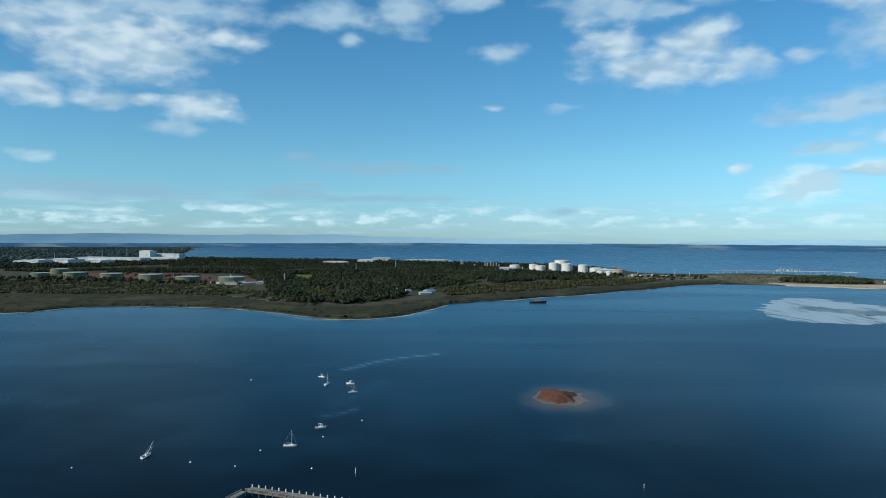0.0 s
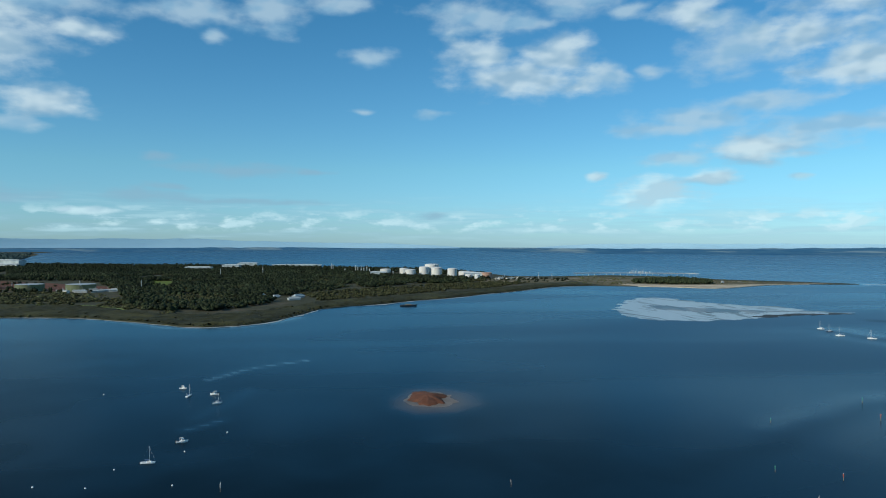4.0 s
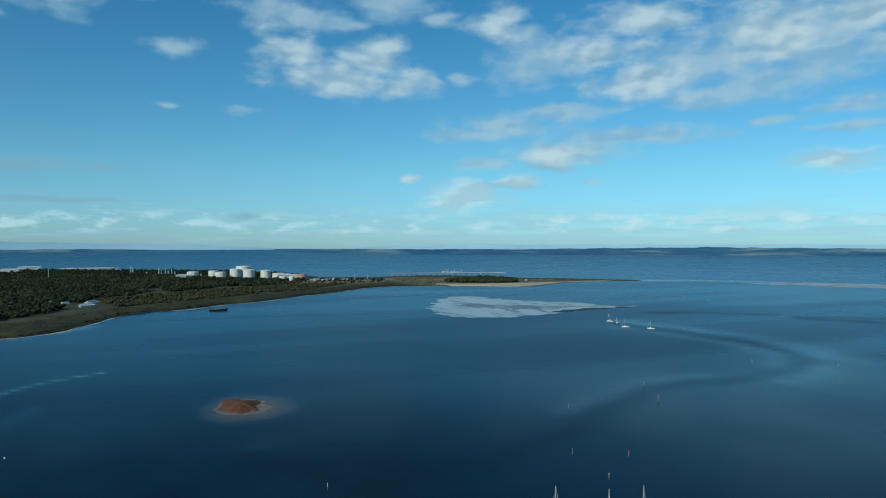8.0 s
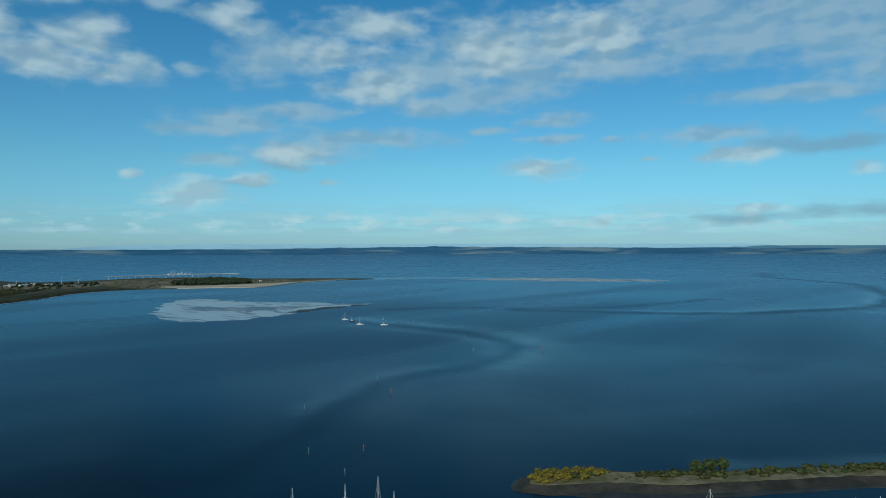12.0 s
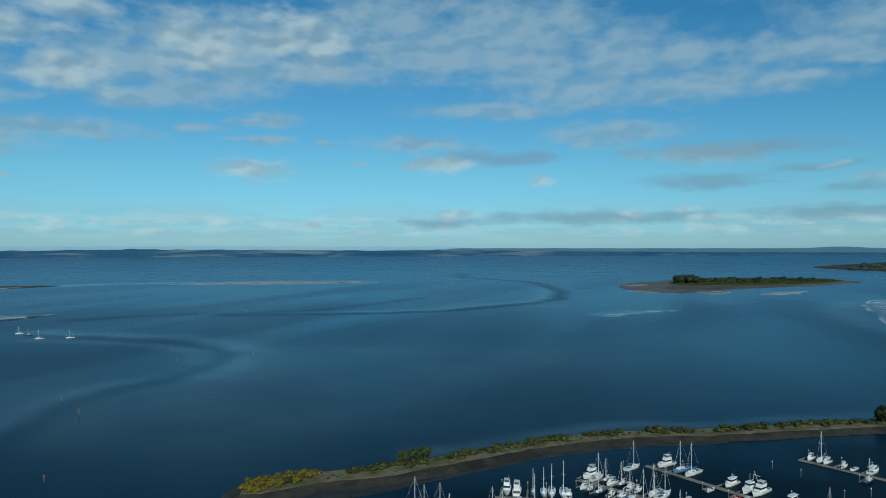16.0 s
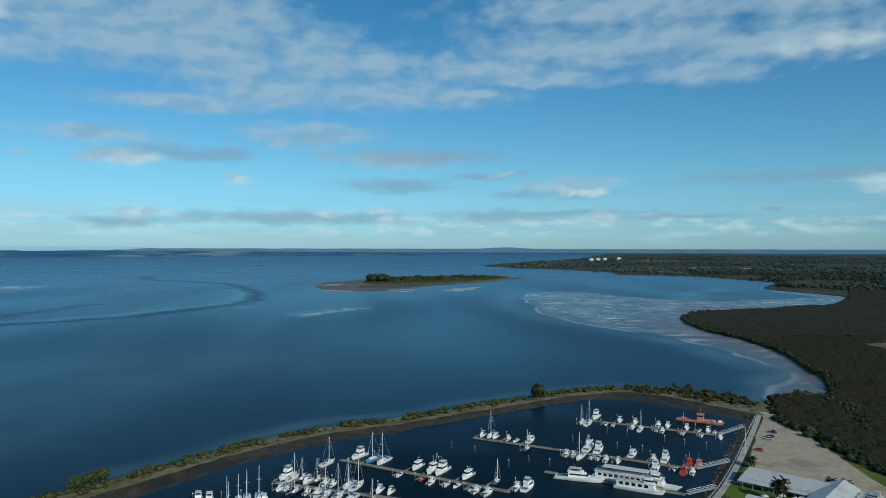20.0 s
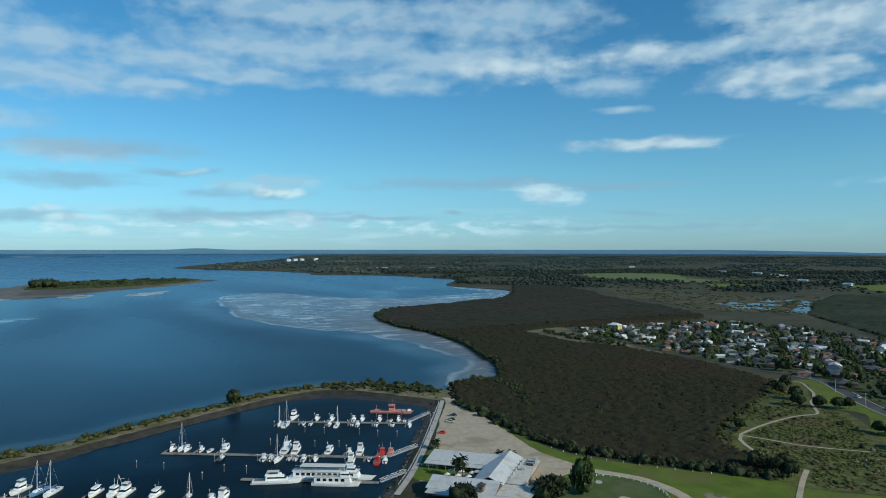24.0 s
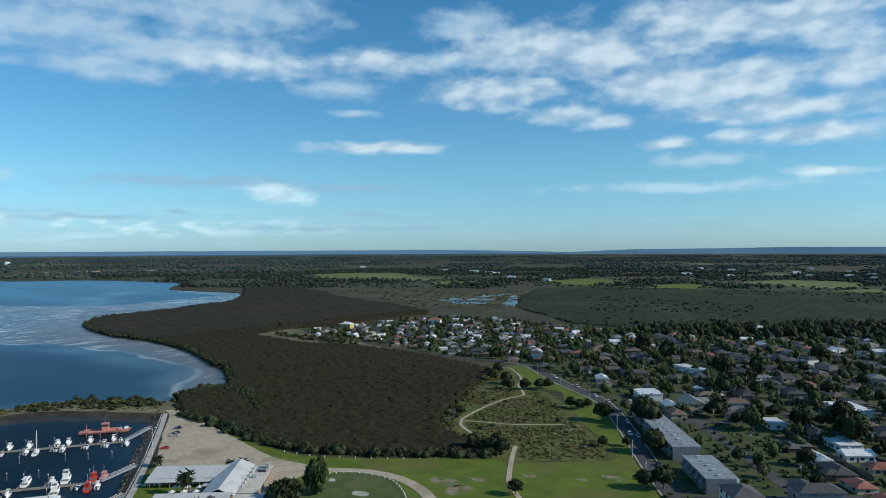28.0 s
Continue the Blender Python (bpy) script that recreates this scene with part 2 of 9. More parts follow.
SKY_AIR, SKY_DUST, SKY_OZONE, SKY_POWER = 1.0, 0.3, 3.0, 0.10
SKY_RIM, SKY_LOW, SKY_HIGH = (0.56, 0.92, 1.40), (0.60, 1.02, 1.18), (0.35, 0.92, 1.12)
CLOUD_LOW, CLOUD_LOW_VEIL, CLOUD_LOW_DARK = (6.6, 8.8, 9.6), (4.6, 7.1, 8.2), (2.7, 4.6, 6.0)
CLOUD_DARK, CLOUD_LIGHT, CLOUD_THIN, CLOUD_VEIL = (2.7, 4.4, 6.0), (6.2, 7.5, 8.3), (3.1, 5.1, 6.9), (4.5, 6.1, 7.4)
make_sky()

sun = new("sun", bpy.data.lights.new("sun", "SUN"))
sun.data.energy, sun.data.angle, sun.data.color = 3.7, radians(0.53), (1.0, 0.91, 0.76)
sun_way = Vector((-math.sin(radians(SUN_AZ)) * math.cos(radians(SUN_EL)), math.cos(radians(SUN_AZ)) * math.cos(radians(SUN_EL)), math.sin(radians(SUN_EL))))
sun.matrix_world = look(sun_way * 300 + Vector((0, 0, 100)), (0, 0, 100))

# ---- materials ----
def surface(name, a, b, scale=0.2, rough=0.85, c=None, c_scale=0.03, bump=0.0, bump_scale=2.0, metal=0.0, spec=0.3, vary=0.0, island=0.0, stretch=(1, 1, 1), c_range=(0.5, 0.68), rot=0.0):
    """Two tones in a grain, a third in larger stains; vary: spread of brightness from object to object."""
    m = bpy.data.materials.new(name)
    m.use_nodes = True
    nt = m.node_tree
    bsdf = nt.nodes["Principled BSDF"]
    co = nt.nodes.new("ShaderNodeTexCoord").outputs["Object"]
    if stretch != (1, 1, 1) or rot:
        mp = nt.nodes.new("ShaderNodeMapping")
        mp.inputs["Scale"].default_value = stretch
        mp.inputs["Rotation"].default_value = (0, 0, radians(rot))
        nt.links.new(co, mp.inputs[0])
        co = mp.outputs[0]
    grain = noise_node(nt, co, scale, 6, 0.62).outputs["Fac"]
    col = mixed(nt, span(nt, grain, 0.3, 0.7), a, b)
    if c:
        big = noise_node(nt, co, c_scale, 5, 0.6, 0.4).outputs["Fac"]
        col = mixed(nt, span(nt, big, *c_range), col, c)
    if vary:
        rnd = nt.nodes.new("ShaderNodeObjectInfo").outputs["Random"]
        g = span(nt, rnd, 0, 1, 1 - vary, 1 + vary, False)
        col = vec_node(nt, "SCALE", col)
        nt.links.new(g, col.node.inputs["Scale"])
    if island:
        rnd = nt.nodes.new("ShaderNodeNewGeometry").outputs["Random Per Island"]
        g = span(nt, rnd, 0, 1, 1 - island, 1 + island, False)
        col = vec_node(nt, "SCALE", col)
        nt.links.new(g, col.node.inputs["Scale"])
    nt.links.new(col, bsdf.inputs["Base Color"])
    bsdf.inputs["Roughness"].default_value, bsdf.inputs["Metallic"].default_value = rough, metal
    bsdf.inputs["Specular IOR Level"].default_value = spec
    if bump:
        bn = nt.nodes.new("ShaderNodeBump")
        bn.inputs["Strength"].default_value, bn.inputs["Distance"].default_value = bump, 1.0 / bump_scale * 0.4
        nt.links.new(noise_node(nt, co, bump_scale, 5, 0.6).outputs["Fac"], bn.inputs["Height"])
        nt.links.new(bn.outputs[0], bsdf.inputs["Normal"])
    return m


def water_surface():
    m = bpy.data.materials.new("sea_water")
    m.use_nodes = True
    nt = m.node_tree
    bsdf = nt.nodes["Principled BSDF"]
    co = nt.nodes.new("ShaderNodeTexCoord").outputs["Object"]
    # broad currents and calm lanes drawn out along the bay
    mp = nt.nodes.new("ShaderNodeMapping")
    mp.inputs["Rotation"].default_value = (0, 0, radians(35))
    mp.inputs["Scale"].default_value = (0.0012, 0.005, 1)
    nt.links.new(co, mp.inputs[0])
    lanes = noise_node(nt, mp.outputs[0], 1.0, 2, 0.4, 0.25).outputs["Fac"]
    lanes = math_node(nt, "MULTIPLY_ADD", math_node(nt, "SUBTRACT", lanes, 0.5), span(nt, vec_node(nt, "LENGTH", co), 1000.0, 2200.0, 1.0, 0.15), 0.5)
    broad = noise_node(nt, co, 0.0022, 4, 0.55, 0.6).outputs["Fac"]
    col = mixed(nt, span(nt, broad, 0.35, 0.7), WATER_DEEP, WATER_SHOAL)
    at = nt.nodes.new("ShaderNodeAttribute")
    at.attribute_name = "shoal_shade"
    ragged = noise_node(nt, co, 0.014, 3, 0.5, 0.2).outputs["Fac"]
    bank = math_node(nt, "MULTIPLY", at.outputs["Fac"], span(nt, ragged, 0.25, 0.65, 0.6, 1.2))
    col = mixed(nt, span(nt, bank, 0.0, 1.0, 0.0, 1.0, False), col, (0.075, 0.135, 0.16))
    # below 0 the water darkens: channels, and shade painted in broad patches
    col = mixed(nt, span(nt, bank, 0.0, -1.0, 0.0, 0.85, False), col, (0.002, 0.006, 0.009))
    # drying mud: dark wet ground, pale fine ridges, a brown rim towards the mangroves
    at2, at3 = nt.nodes.new("ShaderNodeAttribute"), nt.nodes.new("ShaderNodeAttribute")
    at2.attribute_name, at3.attribute_name = "mud", "brown"
    mp3 = nt.nodes.new("ShaderNodeMapping")
    mp3.inputs["Rotation"].default_value = (0, 0, radians(-38))
    mp3.inputs["Scale"].default_value = (0.055, 0.013, 1)
    nt.links.new(co, mp3.inputs[0])
    ridge = noise_node(nt, mp3.outputs[0], 1.0, 7, 0.64, 2.2).outputs["Fac"]
    mud = math_node(nt, "MULTIPLY_ADD", math_node(nt, "SUBTRACT", ragged, 0.5), span(nt, at2.outputs["Fac"], 0.0, 0.3, 0.0, 0.9), at2.outputs["Fac"])
    flat_col = mixed(nt, span(nt, ridge, 0.53, 0.61, 0.0, 0.85), (0.088, 0.088, 0.080), (0.48, 0.50, 0.49))
    flat_col = mixed(nt, span(nt, ridge, 0.45, 0.34, 0.0, 0.8), flat_col, (0.03, 0.05, 0.062))
    col = mixed(nt, span(nt, mud, 0.30, 0.75, 0.0, 0.9), col, flat_col)
    rim = math_node(nt, "MULTIPLY", span(nt, mud, 0.16, 0.32), span(nt, mud, 0.55, 0.36))
    col = mixed(nt, math_node(nt, "MULTIPLY", rim, span(nt, ragged, 0.35, 0.6, 0.15, 0.9)), col, (0.29, 0.32, 0.32))
    col = mixed(nt, math_node(nt, "MULTIPLY", at3.outputs["Fac"], span(nt, ragged, 0.3, 0.7, 0.45, 1.0)), col, (0.115, 0.090, 0.070))
    nt.links.new(col, bsdf.inputs["Base Color"])
    bsdf.inputs["Roughness"].default_value = 0.5
    bsdf.inputs["Specular IOR Level"].default_value = 0.0
    # the sky's mirror image, broken by small waves, stronger at a flat glance
    gloss, add = nt.nodes.new("ShaderNodeBsdfGlossy"), nt.nodes.new("ShaderNodeAddShader")
    lw = nt.nodes.new("ShaderNodeLayerWeight")
    lw.inputs["Blend"].default_value = 0.5
    fac = math_node(nt, "MULTIPLY_ADD", math_node(nt, "POWER", lw.outputs["Facing"], 6.5), WATER_GLOSS, 0.012)
    # slicks over the shoals mirror more of the low sky, the darkened water less
    fac = math_node(nt, "MULTIPLY", fac, span(nt, lanes, 0.34, 0.70, 1.06, 0.92))
    fac = math_node(nt, "MULTIPLY", fac, math_node(nt, "MULTIPLY", span(nt, bank, -1.0, 0.0, 0.66, 1.0, False), span(nt, bank, 0.0, 1.0, 1.0, 1.25, False)))
    tint = vec_node(nt, "SCALE", WATER_TINT)
    nt.links.new(fac, tint.node.inputs["Scale"])
    nt.links.new(tint, gloss.inputs["Color"])
    glaze = math_node(nt, "MULTIPLY_ADD", span(nt, bank, -1.0, 1.0, 0.07, -0.13, False), 1.0, span(nt, lanes, 0.36, 0.68, 0.24, 0.38))
    nt.links.new(math_node(nt, "MAXIMUM", glaze, 0.1), gloss.inputs["Roughness"])
    nt.links.new(bsdf.outputs[0], add.inputs[0])
    nt.links.new(gloss.outputs[0], add.inputs[1])
    nt.links.new(add.outputs[0], nt.nodes["Material Output"].inputs[0])
    # wind ripples and a longer swell, weak in the calm lanes
    r1 = noise_node(nt, co, 0.55, 5, 0.6).outputs["Fac"]
    mp2 = nt.nodes.new("ShaderNodeMapping")
    mp2.inputs["Rotation"].default_value = (0, 0, radians(-20))
    mp2.inputs["Scale"].default_value = (0.05, 0.22, 1)
    nt.links.new(co, mp2.inputs[0])
    r2 = noise_node(nt, mp2.outputs[0], 1.0, 2, 0.5, 0.1).outputs["Fac"]
    h = math_node(nt, "MULTIPLY_ADD", r2, 0.12, r1)
    bn = nt.nodes.new("ShaderNodeBump")
    bn.inputs["Distance"].default_value = 0.5
    # the chop is felt in the nearer bay alone
    chop = math_node(nt, "MULTIPLY", span(nt, lanes, 0.38, 0.62, 0.008, 0.016), span(nt, vec_node(nt, "LENGTH", co), 260.0, 620.0, 1.0, 0.0))
    nt.links.new(chop, bn.inputs["Strength"])
    nt.links.new(h, bn.inputs["Height"])
    nt.links.new(bn.outputs[0], gloss.inputs["Normal"])
    return m


WATER_DEEP, WATER_SHOAL = (0.0045, 0.021, 0.040), (0.009, 0.033, 0.056)
WATER_GLOSS, WATER_TINT = 0.66, (0.65, 0.85, 0.955)
M_WATER = water_surface()
M_SCRUB = surface("scrub_ground", (0.032, 0.034, 0.016), (0.060, 0.058, 0.027), 0.05, 0.95, (0.080, 0.066, 0.040), 0.012, 0.6, 0.6)
M_MARSH = surface("salt_marsh", (0.015, 0.018, 0.006), (0.039, 0.040, 0.013), 0.05, 0.95, (0.060, 0.060, 0.021), 0.012, 0.8, 0.5)
M_MANGROVE_BED = surface("mangrove_mud", (0.050, 0.040, 0.030), (0.080, 0.068, 0.052), 0.08, 0.7)
M_MANGROVE = surface("mangrove_canopy", (0.0095, 0.0105, 0.003), (0.029, 0.0265, 0.0075), 1.1, 0.95, (0.027, 0.018, 0.007), 0.006, 0.5, 2.2)
M_SAND = surface("sand", (0.42, 0.34, 0.24), (0.55, 0.46, 0.34), 0.08, 0.9, (0.30, 0.26, 0.18), 0.02)
M_RED_EARTH = surface("red_earth", (0.085, 0.034, 0.018), (0.165, 0.064, 0.034), 0.15, 0.95, (0.060, 0.036, 0.024), 0.06, 0.6, 0.8)
M_GRASS = surface("mown_grass", (0.074, 0.112, 0.008), (0.116, 0.158, 0.013), 0.12, 0.9, (0.125, 0.115, 0.032), 0.03, 0.4, 3.0)
M_PASTURE = surface("pasture", (0.085, 0.13, 0.03), (0.15, 0.18, 0.05), 0.02, 0.95, (0.085, 0.10, 0.04), 0.012)
M_HEATH = surface("heath", (0.046, 0.058, 0.012), (0.125, 0.132, 0.034), 0.22, 0.95, (0.105, 0.082, 0.034), 0.035, 0.8, 0.7)
M_GRAVEL = surface("gravel", (0.36, 0.30, 0.215), (0.46, 0.39, 0.29), 0.35, 0.95, (0.30, 0.245, 0.175), 0.06, 0.2, 4.0)
M_ASPHALT = surface("asphalt", (0.050, 0.052, 0.055), (0.075, 0.076, 0.078), 0.8, 0.9, (0.09, 0.088, 0.085), 0.05)
M_CONCRETE = surface("concrete", (0.36, 0.34, 0.30), (0.46, 0.44, 0.40), 0.7, 0.9, (0.28, 0.26, 0.23), 0.2, 0.2, 5.0)
M_ROCK = surface("rock", (0.055, 0.052, 0.046), (0.12, 0.11, 0.098), 0.6, 0.95, (0.04, 0.038, 0.032), 0.2, 0.6, 1.5, island=0.35)
M_FLAT_MUD = surface("tidal_mud", (0.022, 0.021, 0.017), (0.046, 0.041, 0.033), 0.15, 0.6, (0.060, 0.054, 0.043), 0.03, 0.3, 1.0)
# the far air's haze is mixed into the next four base colours
M_HAZED_LAND = surface("haze_blue_woodland", (0.028, 0.052, 0.058), (0.062, 0.090, 0.086), 0.006, 1.0, (0.10, 0.12, 0.085), 0.0035, spec=0.0)
M_HAZED_COAST = surface("haze_blue_shore", (0.036, 0.12, 0.22), (0.066, 0.165, 0.26), 0.006, 1.0, (0.20, 0.29, 0.33), 0.0028, spec=0.0, stretch=(1, 1, 12))
M_HAZE_HILL = surface("haze_tinted_hills", (0.29, 0.48, 0.60), (0.33, 0.52, 0.63), 0.002, 1.0, spec=0.0)
M_BLUE_HAZE_HILL = surface("haze_blue_hills", (0.095, 0.20, 0.285), (0.125, 0.24, 0.325), 0.003, 1.0, spec=0.0)
M_LEAF = surface("leaves", (0.024, 0.040, 0.013), (0.066, 0.086, 0.028), 0.5, 0.8, island=0.45, spec=0.2)
M_LEAF_DARK = surface("dark_leaves", (0.015, 0.024, 0.010), (0.040, 0.050, 0.020), 0.5, 0.8, island=0.45, spec=0.2)
M_LEAF_FAR = surface("far_wood_leaves", (0.007, 0.012, 0.005), (0.025, 0.032, 0.013), 0.5, 0.85, island=0.6, spec=0.15)
M_LEAF_PALE = surface("olive_leaves", (0.060, 0.066, 0.028), (0.12, 0.125, 0.055), 0.5, 0.85, island=0.35, spec=0.2)
M_OLIVE = surface("olive_scrub", (0.022, 0.026, 0.010), (0.062, 0.062, 0.027), 0.5, 0.85, island=0.55, spec=0.15)
M_GORSE = surface("yellow_gorse", (0.075, 0.062, 0.010), (0.20, 0.150, 0.014), 1.2, 0.9, (0.07, 0.075, 0.02), 0.25, island=0.3)
# inland leaf colour with some of the air's haze mixed in
M_HAZED_WOOD = surface("haze_tinted_woods", (0.016, 0.029, 0.024), (0.042, 0.060, 0.046), 0.02, 0.9, island=0.5, spec=0.1)
M_BARK = surface("bark", (0.09, 0.075, 0.06), (0.16, 0.14, 0.115), 2.0, 0.9)

# ---- building blocks ----
NEAR = 2200.0


def reach(x, y, z=0.0):
    """Beyond 2.2 km the distance is drawn in, so that the far shores stay within the five kilometres that can be shown."""
    d = math.hypot(x, y)
    if d <= NEAR:
        return Vector((x, y, z))
    k = (NEAR + 2400.0 * (1 - NEAR / d)) / d
    return Vector((x * k, y * k, EYE_Z - (EYE_Z - z) * k))


def polar(az, d):
    return -math.sin(radians(az)) * d, math.cos(radians(az)) * d


def link_mesh(name, bm, mat, smooth=False):
    me = bpy.data.meshes.new(name)
    bm.to_mesh(me)
    bm.free()
    for m in (mat if isinstance(mat, (list, tuple)) else [mat]):
        me.materials.append(m)
    if smooth:
        me.polygons.foreach_set("use_smooth", [True] * len(me.polygons))
    return new(name, me)


def part(name, bm, mat, parent, label="", smooth=False):
    ob = link_mesh(name, bm, mat, smooth)
    ob.parent = parent
    return tagged(ob, label) if label else ob


def thing(name, label, category, x=0.0, y=0.0, z=0.0, turn=0.0, group="", kind=""):
    ob = new(name)
    ob.matrix_world = pose(x, y, z, 0, 0, turn)
    ob.empty_display_size = 0.1
    return tagged(ob, label, category, group, kind)


def spline(pts, step=8.0, closed=True, wiggle=0.0, size=30.0, seed=0.0):
    """A smooth line through pts in the plan, with an uneven edge."""
    n, out = len(pts), []
    for i in range(n if closed else n - 1):
        if closed:
            p0, p1, p2, p3 = (Vector(pts[(i + k) % n]) for k in (-1, 0, 1, 2))
        else:
            p0, p1, p2, p3 = (Vector(pts[min(max(i + k, 0), n - 1)]) for k in (-1, 0, 1, 2))
        m = max(1, min(24, int((p2 - p1).length / step)))
        for k in range(m):
            u = k / m
            q = 0.5 * (2 * p1 + (p2 - p0) * u + (2 * p0 - 5 * p1 + 4 * p2 - p3) * u * u + (3 * p1 - p0 - 3 * p2 + p3) * u ** 3)
            if wiggle:
                q = q + wiggle * Vector((noise.fractal((q.x / size, q.y / size, seed), 0.8, 2.0, 4), noise.fractal((q.x / size, q.y / size, seed + 9.7), 0.8, 2.0, 4)))
            out.append(q)
    if not closed:
        out.append(Vector(pts[-1]))
    return out


def fill(bm, ring, z):
    """A flat face over the closed line ring, as triangles."""
    vs = [bm.verts.new((p[0], p[1], z)) for p in ring]
    es = [bm.edges.new((vs[i], vs[(i + 1) % len(vs)])) for i in range(len(vs))]
    bmesh.ops.triangle_fill(bm, use_beauty=True, edges=es, normal=(0, 0, 1))
    return vs


def sheet(name, pts, z, mat, depth=1.0, spread=2.0, step=8.0, wiggle=0.0, size=30.0, closed_line=None):
    """Ground with a sloping edge that runs down to z - depth."""
    ring = closed_line or spline(pts, step, True, wiggle, size)
    bm = bmesh.new()
    top = fill(bm, ring, z)
    n = len(ring)
    area = sum(ring[i].x * ring[(i + 1) % n].y - ring[(i + 1) % n].x * ring[i].y for i in range(n))
    s = 1 if area > 0 else -1
    low = []
    for i in range(n):
        d = ring[(i + 1) % n] - ring[i - 1]
        d = Vector((d.y, -d.x)).normalized() * spread * s if d.length else Vector((0, 0))
        low.append(bm.verts.new((ring[i].x + d.x, ring[i].y + d.y, z - depth)))
    for i in range(n):
        j = (i + 1) % n
        bm.faces.new((top[i], top[j], low[j], low[i]) if s < 0 else (top[j], top[i], low[i], low[j]))
    bmesh.ops.recalc_face_normals(bm, faces=bm.faces)
    return tagged(link_mesh(name, bm, mat), kind="structure")


CUTS = [0.32, 0.36, 0.41, 0.47, 0.55, 0.65, 0.8, 1.0, 1.25, 1.6, 2.0, 2.47, 3, 4, 6, 9, 14, 22]


def far_sheet(name, pts, z, mat, step=30.0, wiggle=0.0, size=80.0):
    """A large flat land whose far part is drawn in by reach()."""
    ring = spline(pts, step, True, wiggle, size)
    flat, last = [], None
    for p in ring:
        a = math.degrees(math.atan2(-p.x, p.y))
        if last is not None:
            a += 360 * round((last - a) / 360)
        last = a
        flat.append((a, math.degrees(math.atan2(EYE_Z, p.length))))
    bm = bmesh.new()
    fill(bm, flat, 0)
    lo, hi = min(f[0] for f in flat), max(f[0] for f in flat)
    for c in CUTS:
        bmesh.ops.bisect_plane(bm, geom=bm.verts[:] + bm.edges[:] + bm.faces[:], plane_co=(0, c, 0), plane_no=(0, 1, 0))
    a = math.ceil(lo / 3) * 3
    while a < hi:
        bmesh.ops.bisect_plane(bm, geom=bm.verts[:] + bm.edges[:] + bm.faces[:], plane_co=(a, 0, 0), plane_no=(1, 0, 0))
        a += 3
    edge = [e for e in bm.edges if e.is_boundary]
    low = bmesh.ops.extrude_edge_only(bm, edges=edge)["geom"]
    low = {v for v in low if isinstance(v, bmesh.types.BMVert)}
    for v in bm.verts:
        x, y = polar(v.co.x, EYE_Z / math.tan(radians(v.co.y)))
        v.co = reach(x, y, z - 1.5 if v in low else z)
    bmesh.ops.recalc_face_normals(bm, faces=bm.faces)
    me_up = sum(f.normal.z for f in bm.faces)
    if me_up < 0:
        bmesh.ops.reverse_faces(bm, faces=bm.faces)
    return tagged(link_mesh(name, bm, mat), kind="structure")


def hills(name, az0, az1, shore, crest, height, mat, seed=0.0, rough=0.5, lump=3.0, step=0.25, label=""):
    """A far ridge: the ground climbs from the shore's distance to a crest whose height rolls along."""
    n = int((az1 - az0) / step)
    bm = bmesh.new()
    rows = []
    for i in range(n + 1):
        az = az0 + (az1 - az0) * i / n
        u = i / n
        taper = min(1, u * 9, (1 - u) * 9) ** 0.6
        h = (height(az) if callable(height) else height) * taper
        h *= 1 + rough * noise.fractal((az / lump, seed, 0.3), 0.9, 2.0, 5)
        sh = shore(az) if callable(shore) else shore
        cr = crest(az) if callable(crest) else crest
        col = []
        for k in range(7):
            f = k / 6
            d = sh + (cr - sh) * f
            z = h * (f ** 1.2) * (1 + 0.25 * noise.noise((az / lump * 2, f * 3, seed)) * (1 - f)) + (1.0 if k else 0.0)
            col.append(bm.verts.new(reach(*polar(az, d), max(z, 0.0))))
        x, y = polar(az, cr * 1.02)
        col.append(bm.verts.new(reach(x, y, -5.0)))
        rows.append(col)
    for i in range(n):
        for k in range(7):
            bm.faces.new((rows[i][k], rows[i][k + 1], rows[i + 1][k + 1], rows[i + 1][k]))
    bmesh.ops.recalc_face_normals(bm, faces=bm.faces)
    if sum(f.normal.z for f in bm.faces) < 0:
        bmesh.ops.reverse_faces(bm, faces=bm.faces)
    return tagged(link_mesh(name, bm, mat), kind="structure")


def inside(pts, x, y):
    hit, n = False, len(pts)
    for i in range(n):
        (x1, y1), (x2, y2) = pts[i][:2], pts[i - 1][:2]
        if (y1 > y) != (y2 > y) and x < (x2 - x1) * (y - y1) / (y2 - y1) + x1:
            hit = not hit
    return hit


